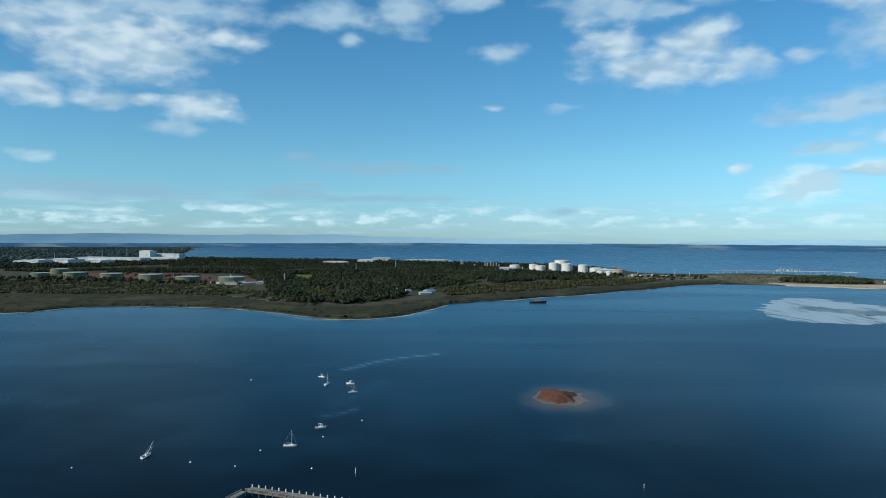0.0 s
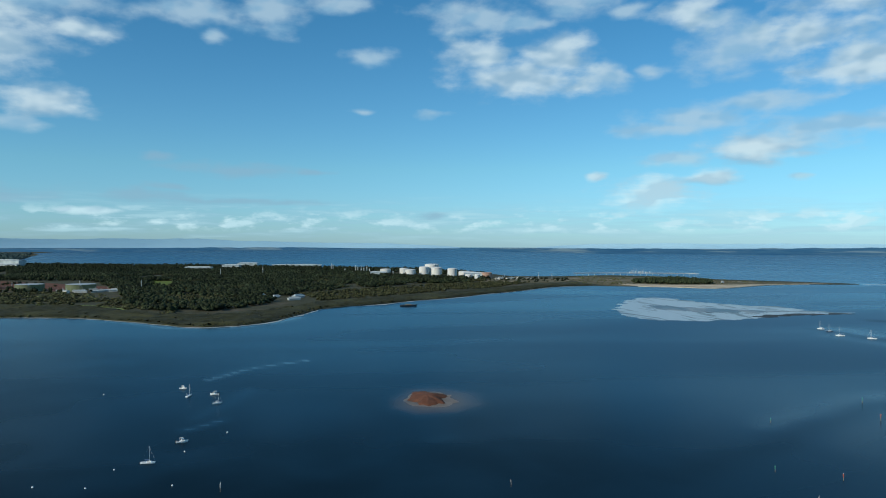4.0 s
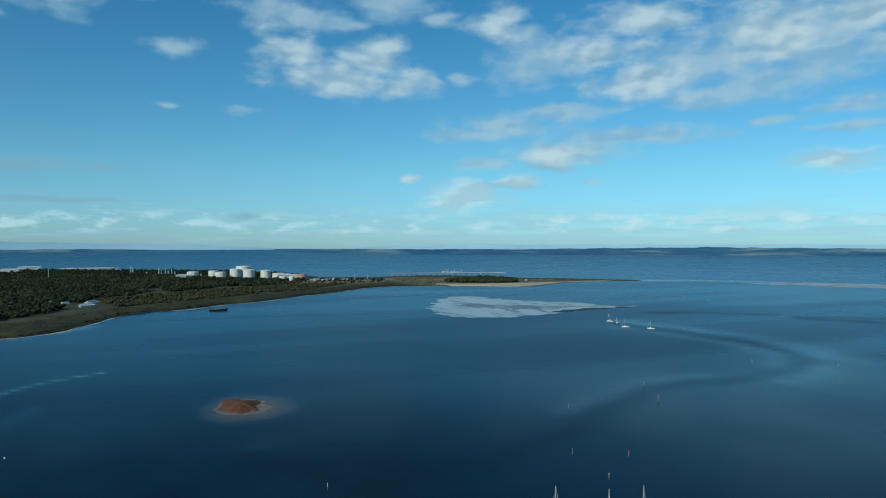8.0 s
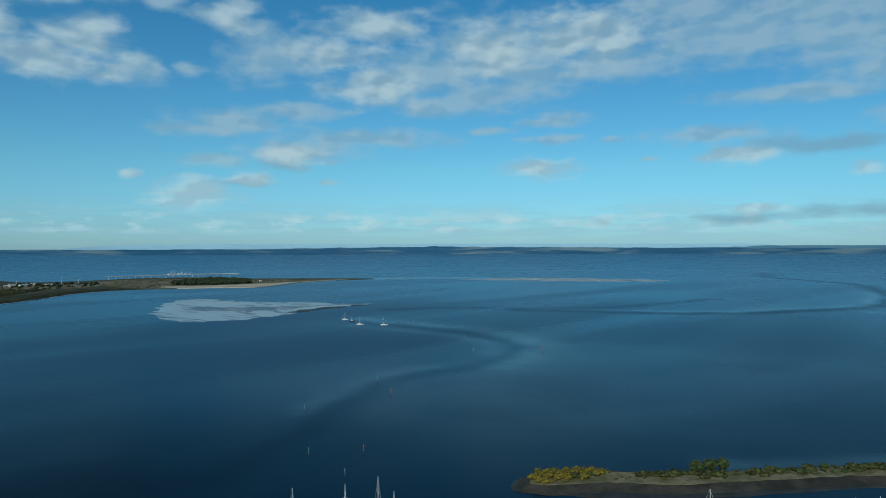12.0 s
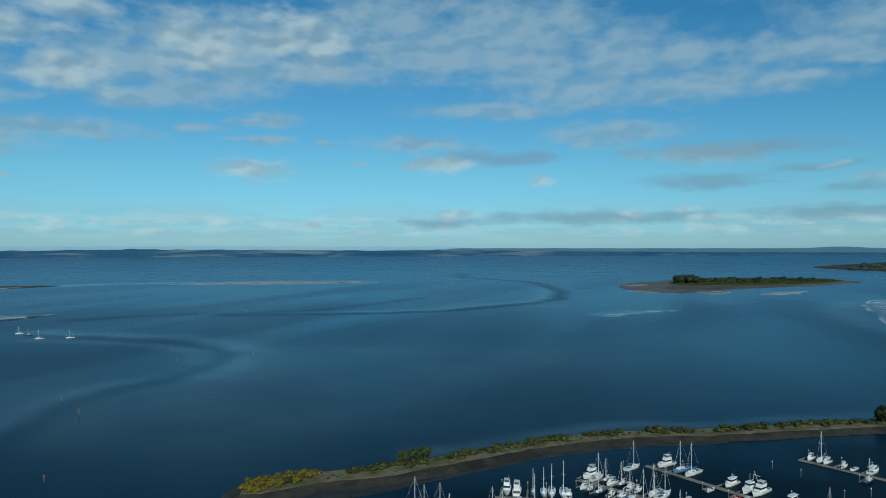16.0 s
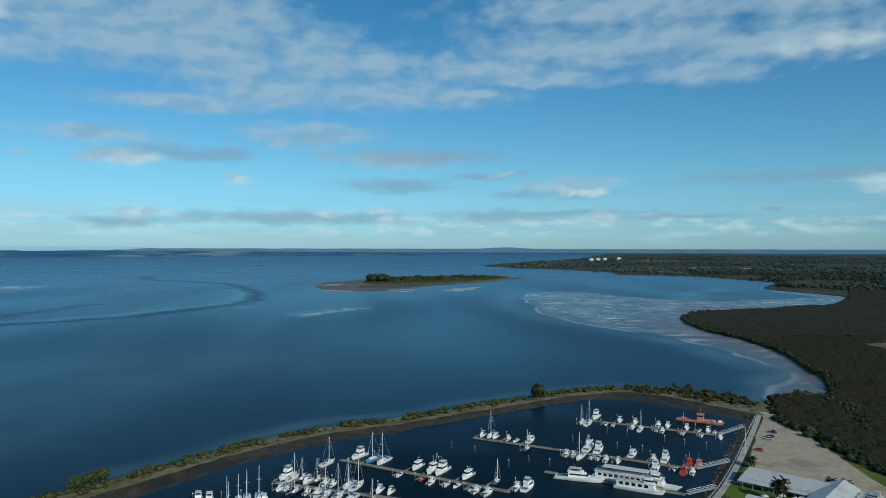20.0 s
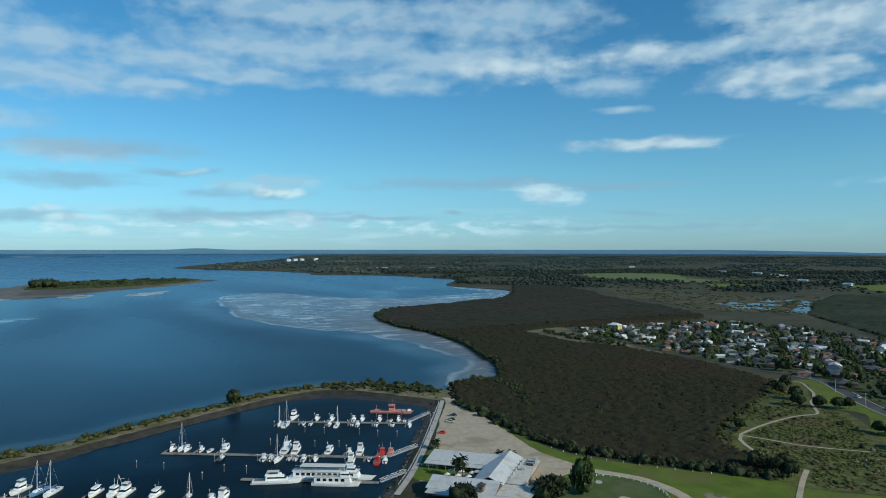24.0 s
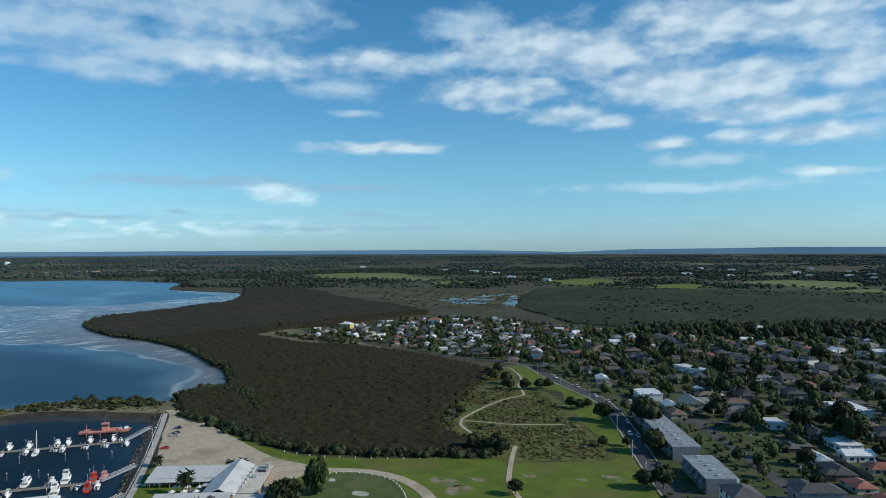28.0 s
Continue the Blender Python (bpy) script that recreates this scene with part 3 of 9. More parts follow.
# ---- water ----
# lines of shoals, wakes and currents in the plan: points, half width, strength (below 0: darker water)
CHANNEL = [(150, 262), (200, 292), (236, 313), (286, 338), (340, 359), (398, 357), (465, 367), (515, 394), (554, 452), (568, 535), (559, 618), (557, 700)]
CURRENTS_AND_SHADE = [
    (CHANNEL, 11, -0.3),
    # broad dark patch: the near bay's shade, put into the water's colour
    ([(-260, 250), (-120, 270), (0, 290), (70, 300)], 120, -0.75),
    ([(225, -20), (280, -55), (335, -95), (385, -145)], 50, -1.0),
    ([(200, 70), (255, 30), (300, -20)], 46, -1.0),
    ([(-560, 560), (-400, 620), (-200, 600)], 110, -0.3),
    ([(236, 330), (286, 356), (340, 378), (390, 378)], 12, 0.18),
    ([(420, 335), (480, 345), (540, 378), (585, 440), (600, 530), (590, 620), (575, 690)], 20, 0.36),
    ([(470, 390), (515, 420), (535, 470), (540, 560), (530, 640)], 14, 0.22),
    ([(811, 620), (930, 408), (1053, 320), (1232, 246), (1400, 255), (1553, 298), (1875, 448), (2112, 732)], 16, -0.8),
    ([(830, 650), (950, 430), (1070, 345), (1240, 275), (1400, 285), (1550, 330)], 12, 0.4),
    ([(700, 760), (800, 690), (900, 560), (1000, 520), (1200, 480)], 14, -0.6),
    ([(-70.9, 507.2), (-53.2, 535.5), (-28.8, 564.4), (-5, 578)], 3.5, 0.95),
    ([(-66, 372), (-53.5, 383), (-46.8, 392.1)], 3.0, 0.8),
    ([(-63, 395), (-50, 430), (-40, 470)], 5, 0.3),
    ([(1300, 1480), (1420, 1400), (1560, 1200), (1740, 900)], 40, 0.5),
    ([(-230, 900), (-185, 858), (-140, 822), (-90, 818), (-50, 850), (-20, 915)], 9, 0.7),
    ([(-1000, 790), (-554, 865), (-500, 940), (-312, 945), (-248, 910)], 12, 0.3),
    ([(49, 424), (70, 452), (92, 432), (90, 405), (66, 388), (49, 404)], 9, 0.3),
    ([(90, 250), (180, 300), (300, 310), (430, 270), (540, 180), (590, 60), (600, -60)], 110, 0.22),
    # shade put into the water's colour, on this and the next two lines
    ([(500, 10), (580, -60), (545, -140), (610, -225), (760, -240)], 140, -0.2),
    ([(60, 330), (110, 370), (120, 300)], 120, -0.1),
    ([(-330, 330), (-240, 430), (-150, 520)], 120, -0.25),
    ([(58, 330), (66, 338)], 5, 0.35),
    ([(985, 120), (1020, 100), (1060, 70), (1110, 40)], 9, 0.9),
    ([(1000, 140), (1045, 118), (1085, 92)], 6, 0.7),
    ([(1110, 235), (1140, 205)], 9, 0.5),
    ([(760, -262), (880, -220), (1060, -200), (1250, -205), (1380, -250)], 28, 0.35),
    ([(1240, -545), (1420, -640), (1560, -760)], 30, 0.35),
    ([(420, -236), (470, -275), (560, -300), (700, -290)], 26, 0.6),
    ([(430, -215), (470, -175), (475, -140), (455, -90), (420, -35), (392, 10), (372, 50), (340, 85), (300, 118)], 9, 0.4)]


BAY_MUD = [(1319, -262), (1432, -306), (1485, -379), (1427, -424), (1265, -483), (1194, -558), (1229, -659), (1239, -740), (1279, -809), (1300, -890), (1183, -830), (1090, -750), (1020, -590), (970, -480), (930, -425), (870, -396),
           (758, -380), (655, -375), (564, -355), (494, -335), (430, -300), (406, -262), (410, -234), (452, -262), (486, -300), (538, -312), (630, -318), (712, -306), (772, -284), (850, -250), (919, -235), (1018, -226), (1149, -241)]
COVE_MUD = [(1300, -890), (1400, -905), (1545, -890), (1620, -910), (1650, -980), (1580, -905), (1500, -858), (1400, -846), (1290, -836)]
BROWN_SHORE = [(415, -225), (400, -270), (476, -325), (545, -345), (680, -378), (860, -392), (990, -450), (1015, -430), (960, -365), (860, -330), (760, -322), (640, -328), (540, -308), (470, -268), (440, -240)]
MUD_FLATS = [(BAY_MUD, 14.0, 1.0), (COVE_MUD, 10.0, 0.9)]
BROWN_FLATS = [(BROWN_SHORE, 18.0, 0.8), ([(52, 424), (62, 447), (80, 451), (97, 433), (96, 406), (80, 394), (62, 393), (52, 405)], 8.0, 0.85), ([(1010, -440), (1040, -540), (1095, -660), (1120, -650), (1070, -540), (1040, -440)], 10.0, 0.5)]


def make_water():
    ds = [60, 130, 200] + list(np.geomspace(235, 2200, 150)) + [2600, 3100, 3800, 4800, 6200, 8500, 12000, 15000, 18143]
    n = 720
    a = np.radians(np.arange(n) * 360 / n)
    v, f = [(0.0, 0.0, 0.0)], []
    for d in ds:
        k = 1.0 if d <= NEAR else (NEAR + 2400.0 * (1 - NEAR / d)) / d
        v += [(-math.sin(q) * d * k, math.cos(q) * d * k, EYE_Z - EYE_Z * k) for q in a]
    for r in range(len(ds) - 1):
        o = 1 + r * n
        f += [(o + i, o + n + i, o + n + (i + 1) % n, o + (i + 1) % n) for i in range(n)]
    f += [(0, 1 + i, 1 + (i + 1) % n) for i in range(n)]
    me = bpy.data.meshes.new("water")
    me.from_pydata(v, [], f)
    me.materials.append(M_WATER)
    me.polygons.foreach_set("use_smooth", [True] * len(me.polygons))
    p = np.array(v)[:, :2]
    out = np.zeros(len(p))
    for line, w, amp in CURRENTS_AND_SHADE:
        best = np.full(len(p), 1e9)
        pts = spline(line, 12, False, w * 0.8, 60)
        for q0, q1 in zip(pts, pts[1:]):
            q, e = np.array(q0[:2]), np.array((q1 - q0)[:2])
            t = np.clip(((p - q) @ e) / max(e @ e, 1e-6), 0, 1)
            best = np.minimum(best, np.hypot(*(p - q - t[:, None] * e).T))
        g = np.exp(-(best / w) ** 2) * amp
        out += g
    out = np.clip(out, -1, 1)
    me.attributes.new("shoal_shade", "FLOAT", "POINT").data.foreach_set("value", out.astype(np.float32))
    for key, plots in (("mud", MUD_FLATS), ("brown", BROWN_FLATS)):
        val = np.zeros(len(p))
        for plot, soft, amp in plots:
            ring = [(q.x, q.y) for q in spline(plot, 25, True, soft * 0.5, 60)]
            edge, hit = np.full(len(p), 1e9), np.zeros(len(p), bool)
            for (x0, y0), (x1, y1) in zip(ring, ring[1:] + ring[:1]):
                q, e = np.array((x0, y0)), np.array((x1 - x0, y1 - y0))
                t = np.clip(((p - q) @ e) / max(e @ e, 1e-6), 0, 1)
                edge = np.minimum(edge, np.hypot(*(p - q - t[:, None] * e).T))
                if y0 != y1:
                    hit ^= ((y0 > p[:, 1]) != (y1 > p[:, 1])) & (p[:, 0] < (x1 - x0) * (p[:, 1] - y0) / (y1 - y0) + x0)
            val = np.maximum(val, amp * np.clip(0.5 + np.where(hit, edge, -edge) / (2 * soft), 0, 1))
        me.attributes.new(key, "FLOAT", "POINT").data.foreach_set("value", val.astype(np.float32))
    return tagged(new("water", me), kind="structure")


make_water()

# ---- land in plan ----
NORTH_LAND = [
    (-1300, 800), (-800, 820), (-554, 877), (-528, 892), (-502, 952), (-418, 971), (-312, 959), (-248, 923), (-185, 871), (-144, 835),
    (-122, 824), (-89, 831), (-58, 856), (-32, 910), (-11, 963), (14, 1032), (57, 1071), (103, 1093), (163, 1149), (238, 1199), (316, 1280),
    (401, 1357), (516, 1471), (596, 1504), (664, 1496), (724, 1468), (783, 1440), (831, 1392), (890, 1389), (967, 1432), (1049, 1478), (1149, 1493),
    (1290, 1470), (1266, 1520), (1164, 1640), (1068, 1742), (1025, 1885), (885, 1995), (721, 1960), (582, 1990), (546, 2142),
    (433, 2487), (143, 2680), (-196, 2906), (-448, 3026), (-845, 3140), (-1197, 3274)]
NORTH_LAND_FAR = [(-1490, 3920), (-1796, 4911), (-2347, 6561), (-3400, 8200), (-9000, 6000), (-5000, 1500)]
north_ground = far_sheet("ground_north", NORTH_LAND + NORTH_LAND_FAR, 1.0, M_SCRUB, 25, 6.0, 70)

MAIN_SHORE = [
    (380, -206), (417.6, -231.8), (421.8, -245.9), (421, -275), (475, -310), (511, -322), (544, -333), (605, -353), (680, -365), (739, -365), (783, -362),
    (870, -378), (920, -395), (976, -432), (1012, -475), (1033, -537), (1055, -596), (1088, -656), (1116, -730), (1203, -812), (1306, -889),
    (1367, -894), (1459, -880), (1545, -873), (1625, -903), (1762, -1004), (1844, -1059), (1966, -1058), (2278, -982), (2406, -816),
    (2626, -846), (2752, -817), (2965, -756), (3302, -569), (3607, -497), (3976, -620), (4432, -837), (5492, -1401), (6418, -1851)]
MAIN_FAR = [(8571, -2616), (10539, -3805), (9300, -6500), (6500, -9300), (2500, -11200), (-2500, -11200), (-1800, -6500), (-900, -3200), (-420, -1600), (-220, -850), (-120, -480), (-60, -300), (0, -180), (50, -120), (130, -90), (190, -95), (243, -112), (257, -122), (315, -160)]
main_ground = far_sheet("ground_main", MAIN_SHORE + MAIN_FAR, 1.0, M_SCRUB, 20, 1.5, 60)

# far shores and hills, their haze painted into the materials' colours
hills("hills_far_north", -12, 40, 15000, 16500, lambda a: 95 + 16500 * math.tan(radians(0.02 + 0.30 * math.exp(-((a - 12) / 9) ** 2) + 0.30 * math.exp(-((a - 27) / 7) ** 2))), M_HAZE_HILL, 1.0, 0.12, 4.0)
hills("shore_far_north", -3, 42, lambda a: 8200 + max(0, 14 - a) * 220, lambda a: 9800 + max(0, 14 - a) * 260, 26, M_HAZED_COAST, 2.0, 0.25, 1.0)
hills("shore_island_low", -40, -13, lambda a: 6900 + max(0, a + 24) * 230, 11500, 27, M_HAZED_COAST, 3.0, 0.25, 1.2)
hills("shore_island", -93, -27, lambda a: 7000 + max(0, -a - 72) * 70, 10500, lambda a: 40 + 22 * math.exp(-((a + 48) / 10) ** 2) - 16 * max(0, min(1, (-a - 70) / 20)), M_HAZED_COAST, 4.0, 0.22, 1.6)
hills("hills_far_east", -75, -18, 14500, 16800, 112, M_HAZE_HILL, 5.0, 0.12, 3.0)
hills("hills_far_south_east", -150, -60, 13500, 16500, lambda a: 95 + 16500 * math.tan(radians(-0.10 + 0.14 * math.exp(-((a + 99.5) / 1.6) ** 2))), M_BLUE_HAZE_HILL, 6.0, 0.08, 2.0)
hills("hills_far_south", -205, -150, 11300, 14500, lambda a: 58 + 34 * max(0, min(1, (-a - 152) / 14)), M_BLUE_HAZE_HILL, 7.0, 0.10, 4.0)

# ---- breakwater ----
BREAK_OUTER = [(216, 165), (231, 171), (252, 160), (262, 141), (284, 121), (302.7, 103), (325.6, 86.1), (347.3, 65.0), (367.8, 40.0), (382.3, 11.3), (399.6, -20.2), (423.3, -55.8), (445.2, -95.3), (459, -125), (467, -154.5), (465, -178), (456, -198), (442.7, -210.7), (428.4, -222)]
BREAK_INNER = [(366, -200), (375, -191), (391, -182), (409, -168), (422.5, -154), (429, -136), (426.0, -108.9), (404.6, -69.9), (382.9, -34.9), (360.3, -3.8), (345.5, 23.9), (327.4, 48.5), (308.1, 69.6), (285.0, 86.3), (262, 105), (240, 122), (226, 146)]
sheet("breakwater_bed", BREAK_OUTER + [(405, -225)] + BREAK_INNER, 0.25, M_FLAT_MUD, 1.5, 3.0, 5, 1.0, 15)

# ---- vegetation ----
rng = np.random.default_rng(7)


def ico(sub):
    bm = bmesh.new()
    bmesh.ops.create_icosphere(bm, subdivisions=sub, radius=1.0)
    v = np.array([q.co[:] for q in bm.verts])
    f = np.array([[q.index for q in p.verts] for p in bm.faces])
    bm.free()
    return v, f


ICO1, ICO2 = ico(1), ico(2)


def clump(lumps, leaves, seed, base=ICO1, flat=0.75, lean=0.0, tall=1.0):
    """A crown of unit radius, foot at z 0: several uneven lumps with loose sprays of leaves round them."""
    r = np.random.default_rng(seed)
    vs, fs, n = [], [], 0
    for k in range(lumps):
        a, q = r.uniform(0, 6.283), (0 if lumps == 1 else r.uniform(0.15, 0.62))
        c = np.array([math.cos(a) * q, math.sin(a) * q, tall * r.uniform(0.35, 0.72)])
        s = r.uniform(0.42, 0.62) if lumps > 1 else 0.95
        v = base[0] * (1 + r.uniform(-0.28, 0.22, (len(base[0]), 1))) * s * np.array([1, 1, flat * (0.7 + 0.3 * tall)]) + c
        vs.append(v)
        fs.append(base[1] + n)
        n += len(v)
    if leaves:
        d = r.normal(size=(leaves, 3))
        d /= np.linalg.norm(d, axis=1)[:, None]
        d[:, 2] = np.abs(d[:, 2]) * 1.1 - 0.25
        c = d * np.array([0.86, 0.86, 0.52 * tall]) * r.uniform(0.75, 1.16, (leaves, 1)) + np.array([0, 0, 0.52 * tall])
        t = r.normal(size=(leaves, 3, 3)) * 0.13
        vs.append((c[:, None, :] + t).reshape(-1, 3))
        fs.append(np.arange(leaves * 3).reshape(-1, 3) + n)
    v = np.concatenate(vs)
    v[:, 2] = np.maximum(v[:, 2], 0.0)
    return v, np.concatenate(fs)


def mesh_from(name, v, f, mat):
    me = bpy.data.meshes.new(name)
    me.vertices.add(len(v))
    me.vertices.foreach_set("co", np.ascontiguousarray(v, dtype=np.float32).ravel())
    me.loops.add(f.size)
    me.loops.foreach_set("vertex_index", np.ascontiguousarray(f, dtype=np.int32).ravel())
    me.polygons.add(len(f))
    me.polygons.foreach_set("loop_start", np.arange(0, f.size, f.shape[1], dtype=np.int32))
    me.materials.append(mat)
    me.update(calc_edges=True)
    return me


FAR_CLUMPS = [clump(4, 10, s, flat=0.62, tall=0.9) for s in range(8)]
LIGHT_CLUMPS = [clump(2, 5, 80 + s, flat=0.6) for s in range(8)]
THICKET = [clump(2, 12, 60 + s, flat=0.55) for s in range(6)]
MID_CLUMPS = [clump(6, 50, 20 + s) for s in range(6)]
LOW_CLUMPS = [clump(4, 24, 40 + s, flat=0.6) for s in range(6)]


def draw_in(v):
    d = np.hypot(v[:, 0], v[:, 1])
    k = np.where(d > NEAR, (NEAR + 2400.0 * (1 - NEAR / np.maximum(d, 1))) / np.maximum(d, 1), 1.0)[:, None]
    return np.array([0, 0, EYE_Z]) + (v - np.array([0, 0, EYE_Z])) * k


def scatter(name, kinds, xy, z, radius, height, mat, label, category="trees"):
    """Many plants joined into one mesh: radius and height are (least, most)."""
    vs, fs, n = [], [], 0
    for k in range(len(kinds)):
        pick = xy[k::len(kinds)]
        m = len(pick)
        if not m:
            continue
        v, f = kinds[k]
        a = rng.uniform(0, 6.283, m)
        r = rng.uniform(*radius, m)
        h = rng.uniform(*height, m) * (0.6 + 0.4 * r / radius[1])
        ca, sa = np.cos(a)[:, None], np.sin(a)[:, None]
        x = (v[None, :, 0] * ca - v[None, :, 1] * sa) * r[:, None] + pick[:, 0:1]
        y = (v[None, :, 0] * sa + v[None, :, 1] * ca) * r[:, None] + pick[:, 1:2]
        w = v[None, :, 2] * h[:, None] + z
        vs.append(np.stack([x, y, w], -1).reshape(-1, 3))
        fs.append((f[None] + (np.arange(m) * len(v))[:, None, None]).reshape(-1, 3) + n)
        n += m * len(v)
    ob = new(name, mesh_from(name, draw_in(np.concatenate(vs)), np.concatenate(fs), mat))
    return tagged(ob, label, category, kind="stuff")


def within(poly, x, y):
    hit = np.zeros(len(x), bool)
    for i in range(len(poly)):
        (x1, y1), (x2, y2) = poly[i][:2], poly[i - 1][:2]
        if y1 == y2:
            continue
        hit ^= ((y1 > y) != (y2 > y)) & (x < (x2 - x1) * (y - y1) / (y2 - y1) + x1)
    return hit


def strewn(poly, spacing, keep=1.0, patch=0.0, patch_size=60.0):
    """Places at uneven steps inside a plan outline; patch > 0 leaves clearings."""
    p = np.array([q[:2] for q in poly])
    lo, hi = p.min(0), p.max(0)
    gx, gy = np.meshgrid(np.arange(lo[0], hi[0], spacing), np.arange(lo[1], hi[1], spacing))
    xy = np.stack([gx.ravel(), gy.ravel()], -1) + rng.uniform(-0.5, 0.5, (gx.size, 2)) * spacing
    xy = xy[within(poly, xy[:, 0], xy[:, 1])]
    if patch:
        s = np.array([noise.noise((q[0] / patch_size, q[1] / patch_size, 3.3)) for q in xy])
        xy = xy[s > patch - 0.5]
    if keep < 1:
        xy = xy[rng.uniform(size=len(xy)) < keep]
    rng.shuffle(xy)
    return xy


def canopy(name, poly, cell, z, low, high, lump, mat, label, category, broad=0.0):
    """A closed roof of low trees: a lumpy sheet that comes down at its edges."""
    p = np.array([q[:2] for q in poly])
    lo, hi = p.min(0), p.max(0)
    xs, ys = np.arange(lo[0], hi[0] + cell, cell), np.arange(lo[1], hi[1] + cell, cell)
    gx, gy = np.meshgrid(xs, ys)
    jx, jy = gx + rng.uniform(-0.35, 0.35, gx.shape) * cell, gy + rng.uniform(-0.35, 0.35, gx.shape) * cell
    ok = within(poly, jx.ravel(), jy.ravel()).reshape(gx.shape)
    core = ok.copy()
    core[1:-1, 1:-1] &= ok[:-2, 1:-1] & ok[2:, 1:-1] & ok[1:-1, :-2] & ok[1:-1, 2:]
    h = np.zeros(gx.shape)
    for i, j in np.argwhere(core):
        q = (jx[i, j] / lump, jy[i, j] / lump, 0.7)
        h[i, j] = 0.5 + 0.9 * noise.noise(q) + (broad * noise.noise((q[0] / 9, q[1] / 9, 5.1)) if broad else 0)
    h = z + np.where(core, low + (high - low) * np.clip(h + rng.uniform(-0.25, 0.25, h.shape), 0, 1.4), 0.0)
    idx = -np.ones(gx.shape, int)
    idx[ok] = np.arange(ok.sum())
    v = np.stack([jx[ok], jy[ok], h[ok]], -1)
    quad = np.stack([idx[:-1, :-1], idx[:-1, 1:], idx[1:, 1:], idx[1:, :-1]], -1).reshape(-1, 4)
    quad = quad[(quad >= 0).all(1)]
    ob = new(name, mesh_from(name, draw_in(v), quad, mat))
    return tagged(ob, label, category, kind="stuff")


# northern land: marsh along the shore, bare ground, woods behind
NORTH_MARSH = [(-554, 880), (-528, 895), (-502, 955), (-418, 974), (-312, 962), (-248, 926), (-185, 874), (-144, 839), (-122, 828), (-89, 835), (-58, 860), (-32, 914), (-11, 967),
               (14, 1036), (57, 1075), (103, 1097), (163, 1153), (238, 1203), (316, 1284), (401, 1361), (516, 1475), (596, 1508), (640, 1520),
               (530, 1560), (362, 1419), (230, 1318), (114, 1217), (15, 1142), (-29, 1067), (-68, 1010), (-112, 967), (-175, 973), (-254, 1039), (-327, 1115), (-450, 1154), (-592, 1158), (-800, 1130)]
far_sheet("ground_marsh", NORTH_MARSH, 1.3, M_MARSH, 20, 5.0, 50)
canopy("marsh_scrub", spline(NORTH_MARSH, 20, True, 4, 40), 6.0, 1.1, 0.4, 3.2, 8.0, M_MARSH, "low dark brown salt marsh scrub along the far shore", "scrub")
far_sheet("ground_tank_yard", [(-1000, 1690), (-930, 1850), (-791, 1880), (-600, 1760), (-440, 1620), (-360, 1520), (-452, 1462), (-664, 1570), (-900, 1680)], 1.4, M_RED_EARTH, 30, 12, 60)
M_SPIT = surface("spit_grass", (0.085, 0.075, 0.036), (0.155, 0.130, 0.075), 0.03, 0.95, (0.26, 0.21, 0.14), 0.012)
far_sheet("spit_grass", [(664, 1504), (724, 1478), (783, 1450), (831, 1402), (890, 1399), (967, 1442), (1049, 1488), (1149, 1503), (1240, 1490), (1100, 1600), (980, 1760), (860, 1900), (720, 1900), (660, 1700)], 1.12, M_SPIT, 30, 8, 60)
far_sheet("ground_sand_yard", [(414, 1706), (531, 1904), (612, 1824), (682, 1775), (607, 1649), (485, 1641)], 1.4, M_SPIT, 30, 12, 60)
far_sheet("ground_spit", [(718, 1549), (817, 1510), (918, 1495), (1010, 1490), (1149, 1500), (1230, 1490), (1149, 1490), (1049, 1472), (967, 1426), (890, 1383), (831, 1386), (783, 1434), (724, 1462)], 1.2, M_SAND, 20, 4, 40)
far_sheet("ground_pasture", [(-377, 1676), (-390, 1834), (-334, 1809), (-296, 1611), (-328, 1545)], 1.5, M_GRASS, 20, 6, 40)
far_sheet("ground_shore_strip", [(-454, 1168), (-330, 1130), (-262, 1062), (-255, 1042), (-327, 1117), (-450, 1156), (-592, 1160), (-598, 1172)], 1.6, M_PASTURE, 20, 5, 30)
NORTH_WOOD = [(-955, 2449), (-609, 2486), (-171, 2531), (123, 2312), (340, 1951), (477, 1870), (415, 1682), (215, 1601), (78, 1455), (-26, 1365), (-74, 1105), (-133, 1008), (-197, 1005), (-274, 1117), (-361, 1429), (-537, 1882), (-865, 2219)]
NORTH_SCRUB = [(-963, 1525), (-706, 1501), (-435, 1407), (-323, 1318), (-177, 981), (-259, 1057), (-330, 1126), (-454, 1165), (-598, 1170), (-760, 1141)]
SHORE_SCRUB = [(-25, 1334), (76, 1420), (276, 1584), (410, 1659), (525, 1644), (371, 1454), (235, 1348), (117, 1243), (15, 1164)]
FIELD_N = [(-377, 1676), (-390, 1834), (-334, 1809), (-296, 1611), (-328, 1545)]


def clear_of(xy, *polys):
    for q in polys:
        xy = xy[~within(q, xy[:, 0], xy[:, 1])]
    return xy


def off(xy, spots, r):
    for x, y in spots:
        xy = xy[np.hypot(xy[:, 0] - x, xy[:, 1] - y) > r]
    return xy


